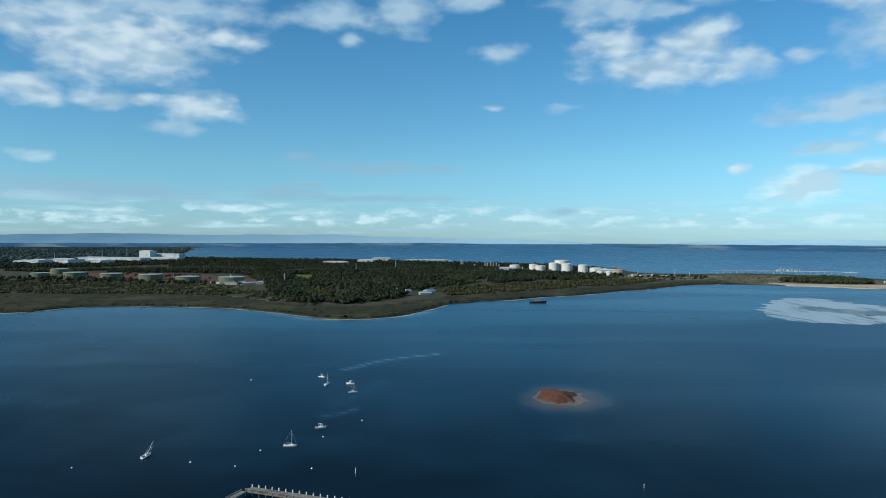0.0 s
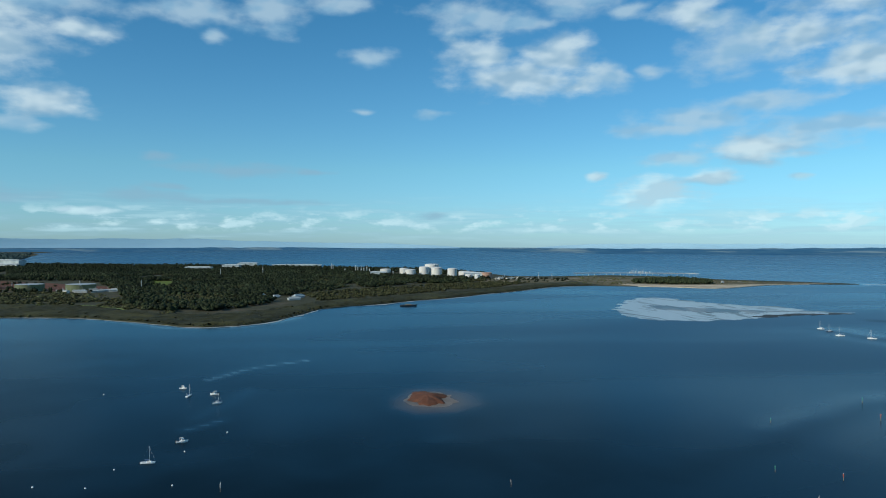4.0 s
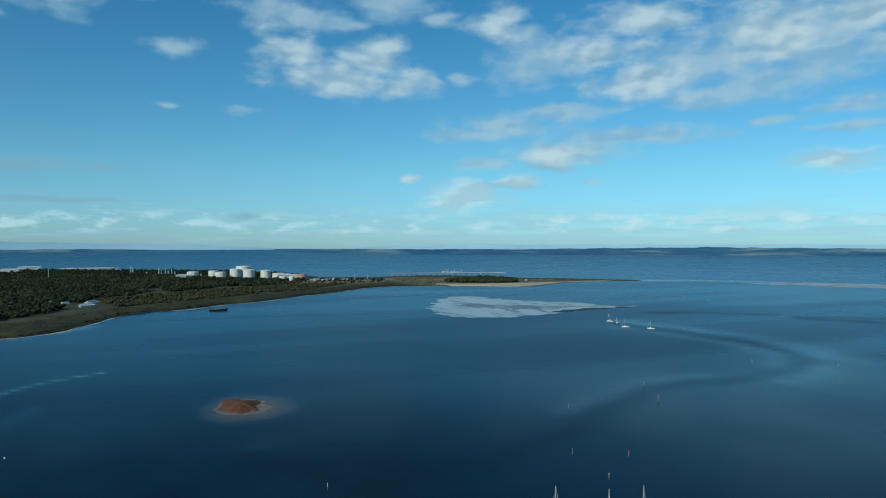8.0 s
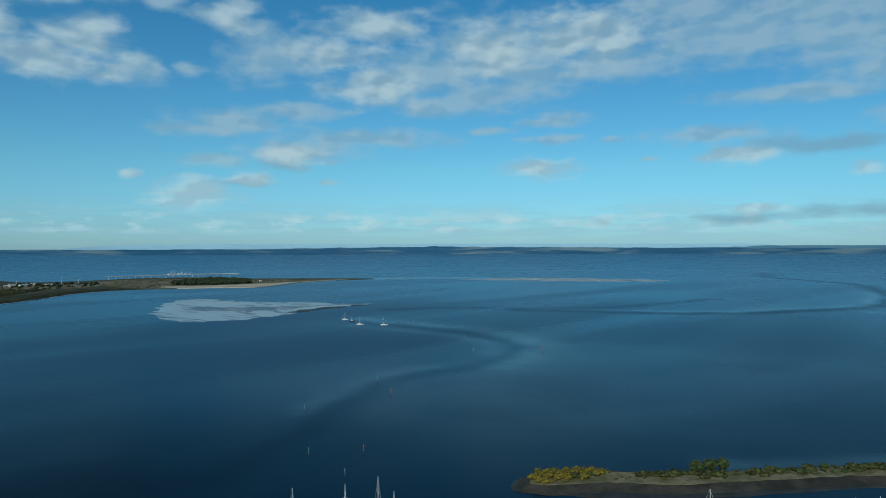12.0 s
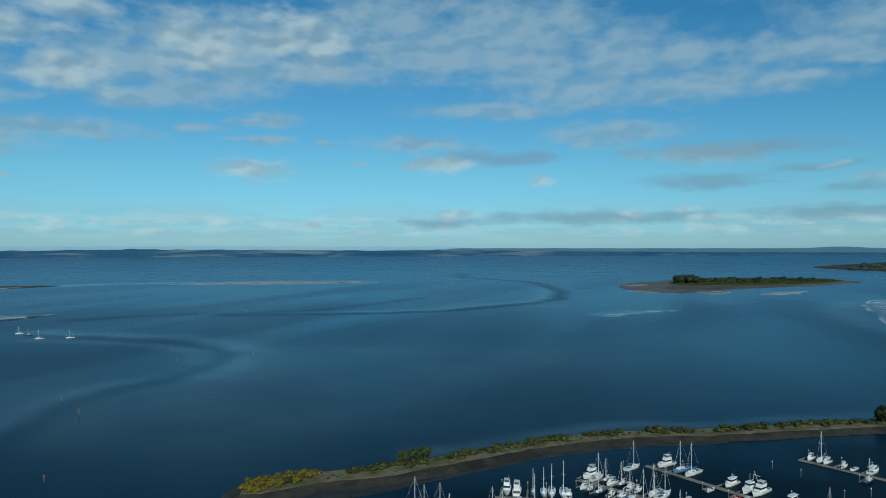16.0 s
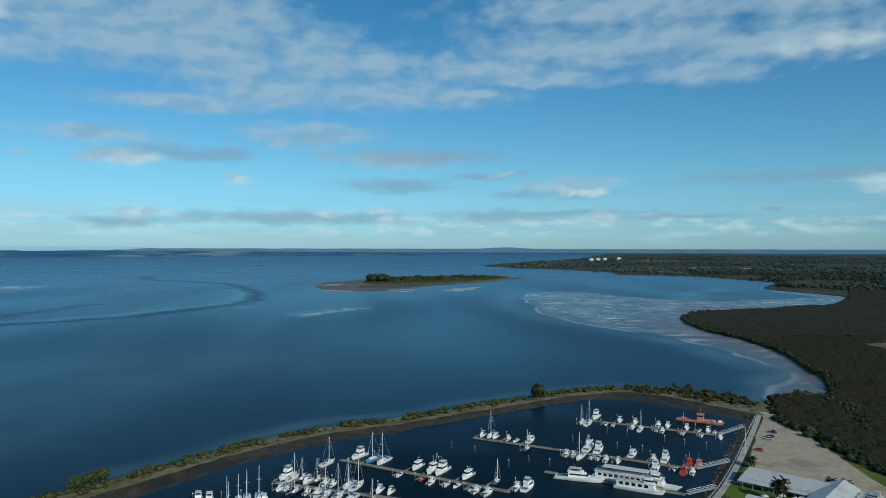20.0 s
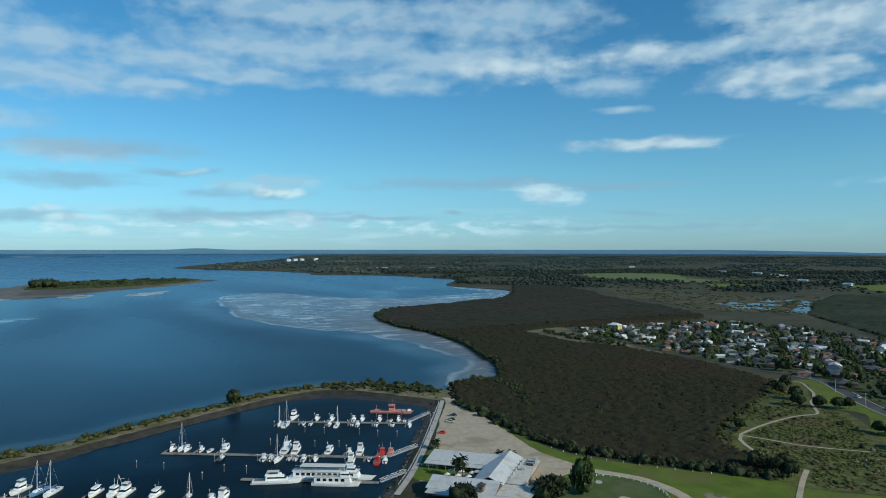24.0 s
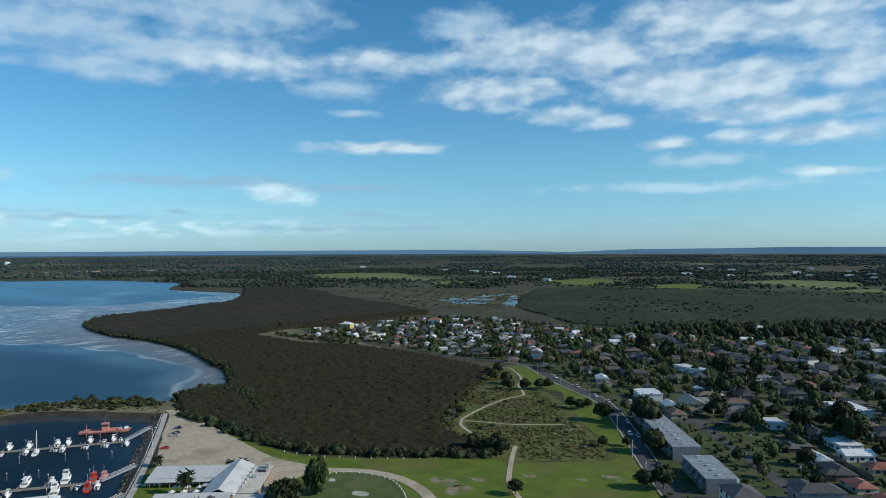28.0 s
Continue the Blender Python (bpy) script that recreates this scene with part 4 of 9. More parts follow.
HOUSE_SPOT = [(-30, 1235), (-62, 1250), (-45, 1205)]
WOOD_AT = off(clear_of(strewn(NORTH_WOOD, 9.5, 1, 0.12, 90), FIELD_N), HOUSE_SPOT, 32)
WOOD_LOT = np.array([noise.noise((q[0] / 120, q[1] / 120, 8.8)) for q in WOOD_AT]) + rng.uniform(-0.35, 0.35, len(WOOD_AT))
scatter("north_woods", FAR_CLUMPS, WOOD_AT[WOOD_LOT < 0.0], 1, (4.0, 9.0), (5, 13), M_LEAF_FAR, "dense dark green woods on the far point", "woods")
scatter("north_gums", FAR_CLUMPS, WOOD_AT[(WOOD_LOT >= 0.0) & (WOOD_LOT < 0.30)], 1, (4.0, 8.0), (4, 11), M_LEAF_DARK, "lighter green trees among the far woods", "woods")
scatter("north_brush", FAR_CLUMPS, WOOD_AT[WOOD_LOT >= 0.30], 1, (2.5, 6.0), (2, 7), M_OLIVE, "pale olive brush among the far woods", "scrub")
scatter("yard_trees", FAR_CLUMPS, np.concatenate([strewn([(-1100, 1560), (-930, 1660), (-660, 1545), (-450, 1440), (-330, 1420), (-420, 1400), (-700, 1440), (-960, 1470)], 16, 0.6), strewn([(-1000, 1760), (-790, 1790), (-600, 1690), (-480, 1560), (-560, 1620), (-760, 1740)], 22, 0.7), strewn([(-900, 1860), (-780, 1890), (-560, 1860), (-400, 1640), (-340, 1540), (-300, 1560), (-380, 1720), (-500, 1900), (-760, 2010), (-940, 2010)], 12, 0.9)]), 1, (3, 7), (6, 13), M_LEAF_FAR, "dark trees round the tank yard", "woods")
scatter("north_scrub", FAR_CLUMPS, strewn(NORTH_SCRUB, 8, 0.85, 0.3, 60), 1, (2.5, 6.5), (2, 6), M_OLIVE, "olive green scrub behind the salt marsh", "scrub")
scatter("pale_scrub", FAR_CLUMPS, strewn(NORTH_SCRUB, 14, 0.7, 0.4, 80), 1, (2.5, 6.5), (1.5, 5), M_LEAF_PALE, "pale olive scrub behind the salt marsh", "scrub")
scatter("shore_scrub", FAR_CLUMPS, off(strewn(SHORE_SCRUB, 8, 0.9, 0.2, 50), HOUSE_SPOT, 22), 1, (2.5, 6), (2, 6.5), M_OLIVE, "olive green scrub along the far shore", "scrub")
scatter("tank_belt", FAR_CLUMPS, strewn([(-1256, 1988), (-992, 2060), (-819, 2140), (-621, 2140), (-560, 2000), (-717, 2060), (-943, 2040), (-1100, 1900)], 10), 1, (4, 8), (7, 13), M_LEAF_DARK, "dark belt of trees behind the tank yard", "woods")
scatter("back_woods", LIGHT_CLUMPS, strewn([(-1700, 2200), (-1150, 2900), (-1190, 3260), (-800, 3100), (-440, 3000), (-190, 2880), (140, 2660), (420, 2470), (530, 2100), (430, 2000), (200, 2330), (-170, 2540), (-600, 2490), (-950, 2450), (-1100, 2200), (-1600, 1900)], 16, 0.9), 1, (6, 10), (8, 14), M_LEAF_FAR, "dark woods on the back of the far point", "woods")
scatter("left_woods", LIGHT_CLUMPS, strewn([(-1200, 3280), (-1490, 3930), (-1796, 4911), (-2347, 6500), (-5200, 6500), (-3200, 2600), (-1900, 2200)], 40, 0.9), 1, (14, 24), (9, 16), M_HAZED_LAND, "dark far woods beyond the steel works", "woods")
scatter("marsh_bushes", LIGHT_CLUMPS, strewn(NORTH_MARSH, 6.5, 0.75, 0.25, 45), 1.2, (2.0, 5.0), (0.8, 2.4), M_OLIVE, "olive brown bushes strewn over the salt marsh", "scrub")
scatter("marsh_grass", FAR_CLUMPS, strewn(NORTH_MARSH, 13, 0.6, 0.5, 60), 1.2, (1.5, 4.5), (0.6, 1.8), M_OLIVE, "olive tussocks on the salt marsh", "scrub")
scatter("yard_scrub", FAR_CLUMPS, strewn([(414, 1706), (531, 1904), (612, 1824), (682, 1775), (607, 1649), (485, 1641)], 15, 0.6, 0.4, 50), 1.3, (3, 6), (3, 8), M_LEAF_FAR, "dark trees round the sandy yard", "woods")
scatter("spit_pines", FAR_CLUMPS, strewn([(813, 1684), (970, 1750), (999, 1629), (925, 1508), (829, 1524), (765, 1584)], 9), 1, (4, 7), (7, 12), M_LEAF_DARK, "dark pines on the sandy point", "woods")
scatter("point_scrub", FAR_CLUMPS, strewn([(560, 1560), (700, 1530), (800, 1530), (1000, 1520), (1130, 1530), (1060, 1720), (1000, 1880), (880, 1980), (720, 1940), (640, 1700)], 14, 0.5, 0.3), 1, (2, 5), (1, 3.5), M_LEAF_PALE, "low pale scrub on the sandy point", "scrub")

M_REDDISH = surface("rusty_flat", (0.075, 0.064, 0.052), (0.125, 0.108, 0.088), 0.03, 0.8, (0.06, 0.055, 0.048), 0.012)
# wooded island and the banks that dry at low tide
ISLAND = [(1724, 175), (1918, 164), (1980, 107), (2120, 64), (2301, -115), (2367, -311), (2230, -384), (2146, -414), (1967, -307), (1846, -212), (1715, -100), (1580, -16), (1522, 58), (1564, 121)]
M_ISLE = surface("grey_sand", (0.10, 0.096, 0.082), (0.19, 0.18, 0.155), 0.04, 0.8, (0.065, 0.066, 0.06), 0.012)
far_sheet("ground_island_flat", ISLAND, 0.35, M_ISLE, 20, 8, 50)
far_sheet("ground_island_mud", [(1640, 60), (1740, 70), (1840, 40), (1830, -30), (1960, -240), (1840, -190), (1735, -85), (1640, -10)], 0.6, M_REDDISH, 20, 12, 40)
ISLAND_VEG = [(1946, 66), (2197, 13), (2279, -133), (2320, -324), (2188, -377), (2002, -279), (1878, -140), (1824, -18), (1855, 56)]
far_sheet("ground_island", ISLAND_VEG, 1.6, M_HEATH, 20, 6, 40)
scatter("island_trees", FAR_CLUMPS, strewn([(1946, 50), (2190, 0), (2270, -140), (2310, -310), (2190, -340), (2060, -250), (1960, -130), (1900, -20)], 24, 0.6, 0.45, 80), 1.5, (5, 10), (4, 10), M_LEAF_DARK, "dark trees on the low wooded island", "woods")
scatter("island_scrub", FAR_CLUMPS, strewn(ISLAND_VEG, 12, 0.8), 1.5, (3, 7), (1.2, 4), M_LEAF, "olive scrub on the low wooded island", "scrub")
scatter("island_grove", FAR_CLUMPS, strewn([(1900, 55), (1960, 60), (1990, 10), (1900, 0)], 9), 1.5, (6, 10), (18, 24), M_LEAF_DARK, "tall dark grove at the island's end", "woods")

# ---- banks, shoals, the red islet ----
def wet_mud(name, a, b, rough, lo, hi, size):
    """Wet flats: mud with films of water standing in runnels."""
    m = bpy.data.materials.new(name)
    m.use_nodes = True
    nt = m.node_tree
    bsdf = nt.nodes["Principled BSDF"]
    co = nt.nodes.new("ShaderNodeTexCoord").outputs["Object"]
    mp = nt.nodes.new("ShaderNodeMapping")
    mp.inputs["Rotation"].default_value = (0, 0, radians(-38))
    mp.inputs["Scale"].default_value = (size, size * 0.2, 1)
    nt.links.new(co, mp.inputs[0])
    n = noise_node(nt, mp.outputs[0], 1.0, 7, 0.62, 1.4).outputs["Fac"]
    wet = span(nt, n, lo, hi)
    bsdf.inputs["Specular IOR Level"].default_value = 0.25
    nt.links.new(mixed(nt, wet, a, b), bsdf.inputs["Base Color"])
    nt.links.new(span(nt, wet, 0.0, 1.0, rough, 0.32), bsdf.inputs["Roughness"])
    return m


# the wet bank's sky sheen is put into its pale base colour
M_BANK = wet_mud("wet_bank_sheen", (0.36, 0.41, 0.43), (0.085, 0.095, 0.090), 0.3, 0.53, 0.60, 0.034)
M_BAY_MUD = wet_mud("bay_mud", (0.25, 0.255, 0.25), (0.035, 0.055, 0.07), 0.35, 0.36, 0.60, 0.045)
M_PALE_EDGE = surface("pale_sandbar", (0.26, 0.30, 0.32), (0.46, 0.48, 0.47), 0.03, 0.5, (0.12, 0.17, 0.20), 0.02)
M_HALO = surface("shallow_sand", (0.15, 0.115, 0.085), (0.21, 0.165, 0.125), 0.08, 0.5, (0.10, 0.09, 0.08), 0.06, spec=0.3)

far_sheet("bank_pale", [(427, 941), (476, 1028), (551, 1141), (610, 1144), (632, 1059), (658, 992), (701, 971), (702, 897), (740, 850), (645, 838), (587, 827), (524, 803), (474, 794), (440, 810), (413, 839)], 0.05, M_BANK, 6, 14, 26)
far_sheet("bank_ridge", [(500, 985), (530, 1010), (600, 930), (640, 905), (700, 880), (650, 880), (590, 885), (540, 905), (500, 940)], 0.12, M_BAY_MUD, 6, 22, 18)
far_sheet("bank_ridge_low", [(560, 830), (640, 860), (735, 850), (645, 836), (587, 825)], 0.12, M_FLAT_MUD, 6, 10, 14)
far_sheet("bank_far", [(1541, 1160), (1632, 1130), (1680, 1011), (1685, 906), (1603, 929), (1529, 1059)], 0.16, M_PALE_EDGE, 15, 20, 60)
far_sheet("bank_far_edge", [(1440, 1270), (1632, 1150), (1700, 1011), (1740, 820), (1690, 830), (1590, 910), (1505, 1059)], 0.06, M_PALE_EDGE, 15, 30, 70)
for strip in [[(1536, -113), (1630, -167), (1670, -219), (1535, -163)], [(1536, -1), (1584, -32), (1586, -62), (1509, -36)], [(1767, 173), (1820, 148), (1826, 119), (1743, 134)], [(1558, 140), (1564, 110), (1536, 79), (1508, 100)]]:
    far_sheet("island_shallows", strip, 0.5, M_PALE_EDGE, 8, 10, 30)
far_sheet("strand_island", [polar(a, 5150 + 240 * math.sin(a * 0.21)) for a in range(-84, -26, 4)] + [polar(a, 5560 + 300 * math.sin(a * 0.21 + 0.5)) for a in range(-28, -86, -4)], 0.06, M_PALE_EDGE, 120, 60, 400)
far_sheet("strand_low", [polar(a, 6300) for a in range(-40, -12, 4)] + [polar(a, 6700) for a in range(-14, -42, -4)], 0.06, M_PALE_EDGE, 120, 60, 400)
for k in range(11):
    bx, by, bl = 985 + 11.5 * k + rng.uniform(-6, 6), 118 - 7.2 * k + rng.uniform(-16, 16), rng.uniform(7, 15)
    far_sheet("bank_broken", [(bx - bl * 0.3, by + bl), (bx + 2.4, by + bl * 0.4), (bx + bl * 0.35, by - bl), (bx + bl * 0.2, by - bl * 0.9), (bx - 2.4, by)], 0.08, M_PALE_EDGE, 3, 3.0, 8)
far_sheet("bar_thin", [(1300, 1470), (1400, 1440), (1520, 1330), (1515, 1320), (1400, 1420), (1300, 1455)], 0.06, M_PALE_EDGE, 15, 8, 50)


def band(name, line, width, z, mat, wiggle=0.0):
    """A strip that follows a line in the plan."""
    pts = spline(line, 6, False, wiggle, 30)
    w = width if callable(width) else (lambda u: width)
    left, right = [], []
    for i, p in enumerate(pts):
        d = pts[min(i + 1, len(pts) - 1)] - pts[max(i - 1, 0)]
        n = Vector((-d.y, d.x)).normalized() * w(i / (len(pts) - 1)) / 2
        left.append(p + n)
        right.append(p - n)
    bm = bmesh.new()
    a = [bm.verts.new(reach(q.x, q.y, z)) for q in left]
    b = [bm.verts.new(reach(q.x, q.y, z)) for q in right]
    for i in range(len(pts) - 1):
        bm.faces.new((b[i], b[i + 1], a[i + 1], a[i]))
    bmesh.ops.recalc_face_normals(bm, faces=bm.faces)
    if sum(f.normal.z for f in bm.faces) < 0:
        bmesh.ops.reverse_faces(bm, faces=bm.faces)
    return tagged(link_mesh(name, bm, mat), kind="structure")


# the islet of red earth with its pale shoal


def red_islet():
    bm = bmesh.new()
    cx, cy, n = 69.5, 424.0, 40
    rings = []
    for k in range(7):
        f = 1 - k / 6
        ring = []
        for i in range(n):
            a = i * 6.283 / n
            r = f * (1 + 0.40 * noise.fractal((math.cos(a) * 1.5, math.sin(a) * 1.5, 2.0), 0.8, 2, 4))
            z = 2.0 * (1 - f ** 2.2) * (1 + 0.5 * f * noise.noise((math.cos(a) * 2, math.sin(a) * 2, f * 2))) - (0.3 if k == 0 else 0)
            ring.append(bm.verts.new((cx + math.cos(a) * r * 12.0, cy + math.sin(a) * r * 19, z * 1.25)))
        rings.append(ring)
    for p, q in zip(rings, rings[1:]):
        for i in range(n):
            j = (i + 1) % n
            bm.faces.new((p[i], p[j], q[j], q[i]))
    bmesh.ops.remove_doubles(bm, verts=bm.verts, dist=0.02)
    bmesh.ops.recalc_face_normals(bm, faces=bm.faces)
    return tagged(link_mesh("islet", bm, M_RED_EARTH, True), "small bare islet of rust red earth in the bay", "islet", kind="structure")


sheet("islet_shore", [(56, 424), (63, 441), (75, 443), (85, 430), (84, 411), (76, 402), (64, 402), (57, 410)], 0.03, M_HALO, 0.3, 5.0, 3, 3.0, 9)
red_islet()
band("strand_north", NORTH_LAND[2:24], 9.0, 0.10, M_PALE_EDGE, 5.0)

# ---- breakwater: rock toe, grassy crest, bushes ----
M_STRAND = surface("grey_strand", (0.026, 0.024, 0.018), (0.058, 0.051, 0.039), 0.2, 0.9, (0.020, 0.019, 0.015), 0.05, 0.5, 1.0)
CREST = [(222, 161), (236, 164), (251, 153), (264, 134), (284, 114), (303, 97), (324, 81), (344, 61), (362, 38), (376, 10), (393, -21), (416, -57), (438, -96), (452, -126), (459, -154), (457, -176), (448, -193), (432, -205), (404, -224),
         (384, -216), (379, -206), (394, -196), (414, -184), (432, -170), (443, -152), (438, -128), (426, -102), (405, -64), (384, -29), (367, 2), (353, 31), (336, 53), (316, 73), (297, 89), (276, 106), (256, 124), (243, 141), (232, 150)]
sheet("breakwater_crest", CREST, 2.0, M_STRAND, 1.85, 7.0, 5, 0.8, 12)
M_DUNE = surface("dune_grass", (0.105, 0.098, 0.044), (0.23, 0.195, 0.120), 0.22, 0.95, (0.085, 0.092, 0.032), 0.06, 0.6, 1.2)
sheet("breakwater_turf", [Vector(p) * 1.0 for p in CREST], 2.06, M_DUNE, 0.1, 0.4, 5, 1.6, 8)
M_BUSH = surface("coast_bush", (0.027, 0.034, 0.010), (0.078, 0.082, 0.027), 0.6, 0.85, island=0.5, spec=0.2)
CREST_MID = [(238, 158), (248, 149), (261, 131), (281, 111.5), (301, 94.5), (321, 78.5), (341, 58.5), (359, 36), (373, 7.5), (390, -23.5), (412, -59.5), (434, -98), (447, -127), (453, -154), (451, -176), (438, -192), (418, -207)]


def along(line, step, side, gap=-1.0):
    pts = spline(line, 1.5, False)
    out = []
    d = 0.0
    for a, b in zip(pts, pts[1:]):
        d += (b - a).length
        if d > step:
            d = 0.0
            n = Vector((-(b - a).y, (b - a).x)).normalized()
            q = a + n * rng.uniform(-side, side)
            if rng.uniform() < 0.85 and noise.noise((a.x / 13, a.y / 13, 4.4)) > gap:
                out.append((q.x + rng.uniform(-1, 1), q.y + rng.uniform(-1, 1)))
    return np.array(out)


scatter("crest_bushes", MID_CLUMPS, along(CREST_MID, 1.3, 3.4, -0.12), 2.0, (1.3, 3.2), (1.0, 2.6), M_BUSH, "olive green coastal bushes on the breakwater's crest", "bushes")
scatter("crest_hedge", MID_CLUMPS, along([(p[0] + 1.6, p[1] + 1.2) for p in CREST_MID], 1.5, 1.6, -0.05), 1.9, (1.1, 2.7), (0.9, 2.4), M_BUSH, "dark olive bushes along the breakwater's seaward side", "bushes")
scatter("crest_tufts", LOW_CLUMPS, along(CREST_MID, 1.2, 5.0), 2.0, (0.4, 1.2), (0.3, 1.0), M_BUSH, "low tufts and scrub on the breakwater's crest", "scrub")
scatter("tip_bushes", MID_CLUMPS, strewn([(234, 158), (252, 146), (268, 124), (300, 94), (326, 70), (338, 56), (343, 62), (326, 80), (303, 98), (284, 115), (264, 136), (251, 154)], 3.4, 0.6, 0.35, 12), 2.0, (1.0, 2.4), (0.7, 1.9), M_LEAF, "olive scrub over the breakwater's outer end", "bushes")
scatter("gorse", LOW_CLUMPS, strewn([(221, 161), (233, 167), (248, 157), (254, 146), (242, 148), (230, 153)], 2.3, 0.9), 1.8, (1.3, 2.6), (1.4, 3.0), M_GORSE, "yellow flowering gorse at the breakwater's tip", "gorse")
scatter("corner_scrub", MID_CLUMPS, strewn([(402, -222), (428, -214), (452, -196), (462, -176), (452, -170), (436, -190), (412, -206), (392, -206)], 4.4, 0.8, 0.42, 14), 1.8, (1.4, 3.4), (1.4, 3.6), M_LEAF_DARK, "dark scrub where the breakwater meets the shore", "scrub")
CORNER = [(384, -208), (398, -198), (416, -186), (433, -171), (444, -152), (454, -160), (450, -184), (428, -204), (404, -220)]
scatter("corner_bushes", MID_CLUMPS, strewn(CORNER, 3.4, 0.75, 0.40, 16), 1.9, (1.1, 2.6), (0.9, 2.6), M_LEAF_DARK, "dark bushes between sandy gaps at the breakwater's root", "bushes")
scatter("corner_tufts", LOW_CLUMPS, strewn(CORNER, 3.2, 0.6), 1.95, (0.5, 1.5), (0.3, 1.0), M_BUSH, "olive tufts on the sand at the breakwater's root", "scrub")
scatter("corner_scrub_low", MID_CLUMPS, strewn([(366, -212), (402, -224), (425, -240), (424, -262), (400, -255), (380, -232)], 4.5, 0.8, 0.3, 14), 0.8, (1.4, 3.4), (1.6, 3.4), M_LEAF_DARK, "dark scrub beside the mangroves", "scrub")

# ---- mainland near the marina ----
MANGROVE = [(417.6, -236), (421.8, -248), (421, -276), (475, -312), (511, -324), (544, -335), (605, -355), (680, -367), (739, -367), (783, -364), (870, -380), (918, -397), (972, -434), (1008, -477), (1029, -539), (1051, -598), (1084, -658), (1112, -732), (1199, -814), (1306, -893),
            (1591, -1109), (1243, -1048), (1056, -949), (818, -861), (670, -778), (653, -688), (651, -585), (666, -527), (656, -500), (645, -458), (610, -456), (555, -450), (507, -466), (447, -466), (383, -459), (326, -439), (302, -413), (276, -358), (245.8, -296.7), (222.5, -275.2), (200.5, -269.4), (185.2, -257.4), (199.1, -246.2), (215, -233.4), (231.6, -221.2), (255.8, -208.6), (282.6, -206.2), (319.9, -208.7), (366.9, -212.1)]
MANG_RING = spline(MANGROVE, 8, True, 2.5, 20)
far_sheet("ground_mangrove", MANGROVE, 1.15, M_MANGROVE_BED, 12, 2.5, 20)


def split_canopy():
    """Fine close by, coarse beyond the houses."""
    p = [(q.x, q.y) for q in MANG_RING]
    canopy("mangroves", [q for q in clip_poly(p, 700)], 1.6, 1.0, 1.3, 3.3, 2.4, M_MANGROVE, "dense low brown green mangrove thicket on the tidal shore", "mangroves", 0.2)
    canopy("mangroves", [q for q in clip_poly(p, 700, False)], 4.5, 1.0, 1.4, 3.4, 9.0, M_MANGROVE, "far brown green mangrove flats round the bay", "mangroves", 0.5)


def clip_poly(p, x0, below=True):
    """The part of an outline on one side of a line x = x0."""
    out = []
    for a, b in zip(p, p[1:] + p[:1]):
        ia, ib = (a[0] <= x0) == below, (b[0] <= x0) == below
        if ia:
            out.append(a)
        if ia != ib:
            u = (x0 - a[0]) / (b[0] - a[0])
            out.append((x0, a[1] + (b[1] - a[1]) * u))
    return out


split_canopy()
scatter("mangrove_edge", MID_CLUMPS, np.array([(q.x + rng.uniform(-2, 2), q.y + rng.uniform(-2, 2)) for q in spline(MANGROVE[:14], 4.0, False, 2.0, 20)]), 0.6, (2.0, 3.6), (2.5, 4.5), M_LEAF_DARK, "taller dark mangroves along the water's edge", "mangroves")
scatter("mangrove_back", MID_CLUMPS, np.array([(q.x + rng.uniform(-3, 3), q.y + rng.uniform(-3, 3)) for q in spline(MANGROVE[-9:] , 2.2, False)]), 1.0, (2.0, 3.8), (2.5, 5.0), M_LEAF_DARK, "dark scrub between the mangroves and the mown grass", "scrub")
scatter("creek_trees", MID_CLUMPS, np.array([(q.x + rng.uniform(-4, 4), q.y + rng.uniform(-4, 4)) for q in spline([(424, -262), (395, -268), (372, -262), (352, -252), (340, -242)], 2.0, False)]), 1.0, (1.6, 3.4), (2.6, 4.6), M_LEAF_DARK, "dark line of taller mangroves along a creek", "mangroves")

THICKET_AT = strewn(clip_poly([(q.x, q.y) for q in MANG_RING], 470), 2.8, 0.85, 0.05, 25)
scatter("mangrove_crowns", THICKET, THICKET_AT[::2], 1.2, (0.9, 1.9), (1.9, 3.5), M_MANGROVE, "brown green crowns standing out of the mangrove thicket", "mangroves")
M_MANGROVE_GREEN = surface("mangrove_green", (0.016, 0.022, 0.0055), (0.046, 0.053, 0.014), 0.9, 0.9, (0.038, 0.032, 0.011), 0.03, island=0.5, spec=0.15)
EDGE_LOT = np.array([noise.noise((q[0] / 45, q[1] / 45, 6.1)) for q in THICKET_AT]) + rng.uniform(-0.3, 0.3, len(THICKET_AT))
scatter("mangrove_crowns", THICKET, THICKET_AT[1::2][EDGE_LOT[1::2] > 0.02], 1.2, (0.9, 1.8), (1.9, 3.4), M_MANGROVE_GREEN, "greener crowns scattered through the mangrove thicket", "mangroves")
REEDS_AT = strewn([(1206, -1084), (1146, -1207), (873, -1196), (859, -1327), (614, -948), (665, -911), (738, -857), (866, -912)], 13, 0.6, 0.35, 60)
scatter("reed_tussocks", FAR_CLUMPS, REEDS_AT, 1.2, (2, 6), (0.8, 2.6), M_LEAF, "olive tussocks strewn over the reed beds", "scrub")

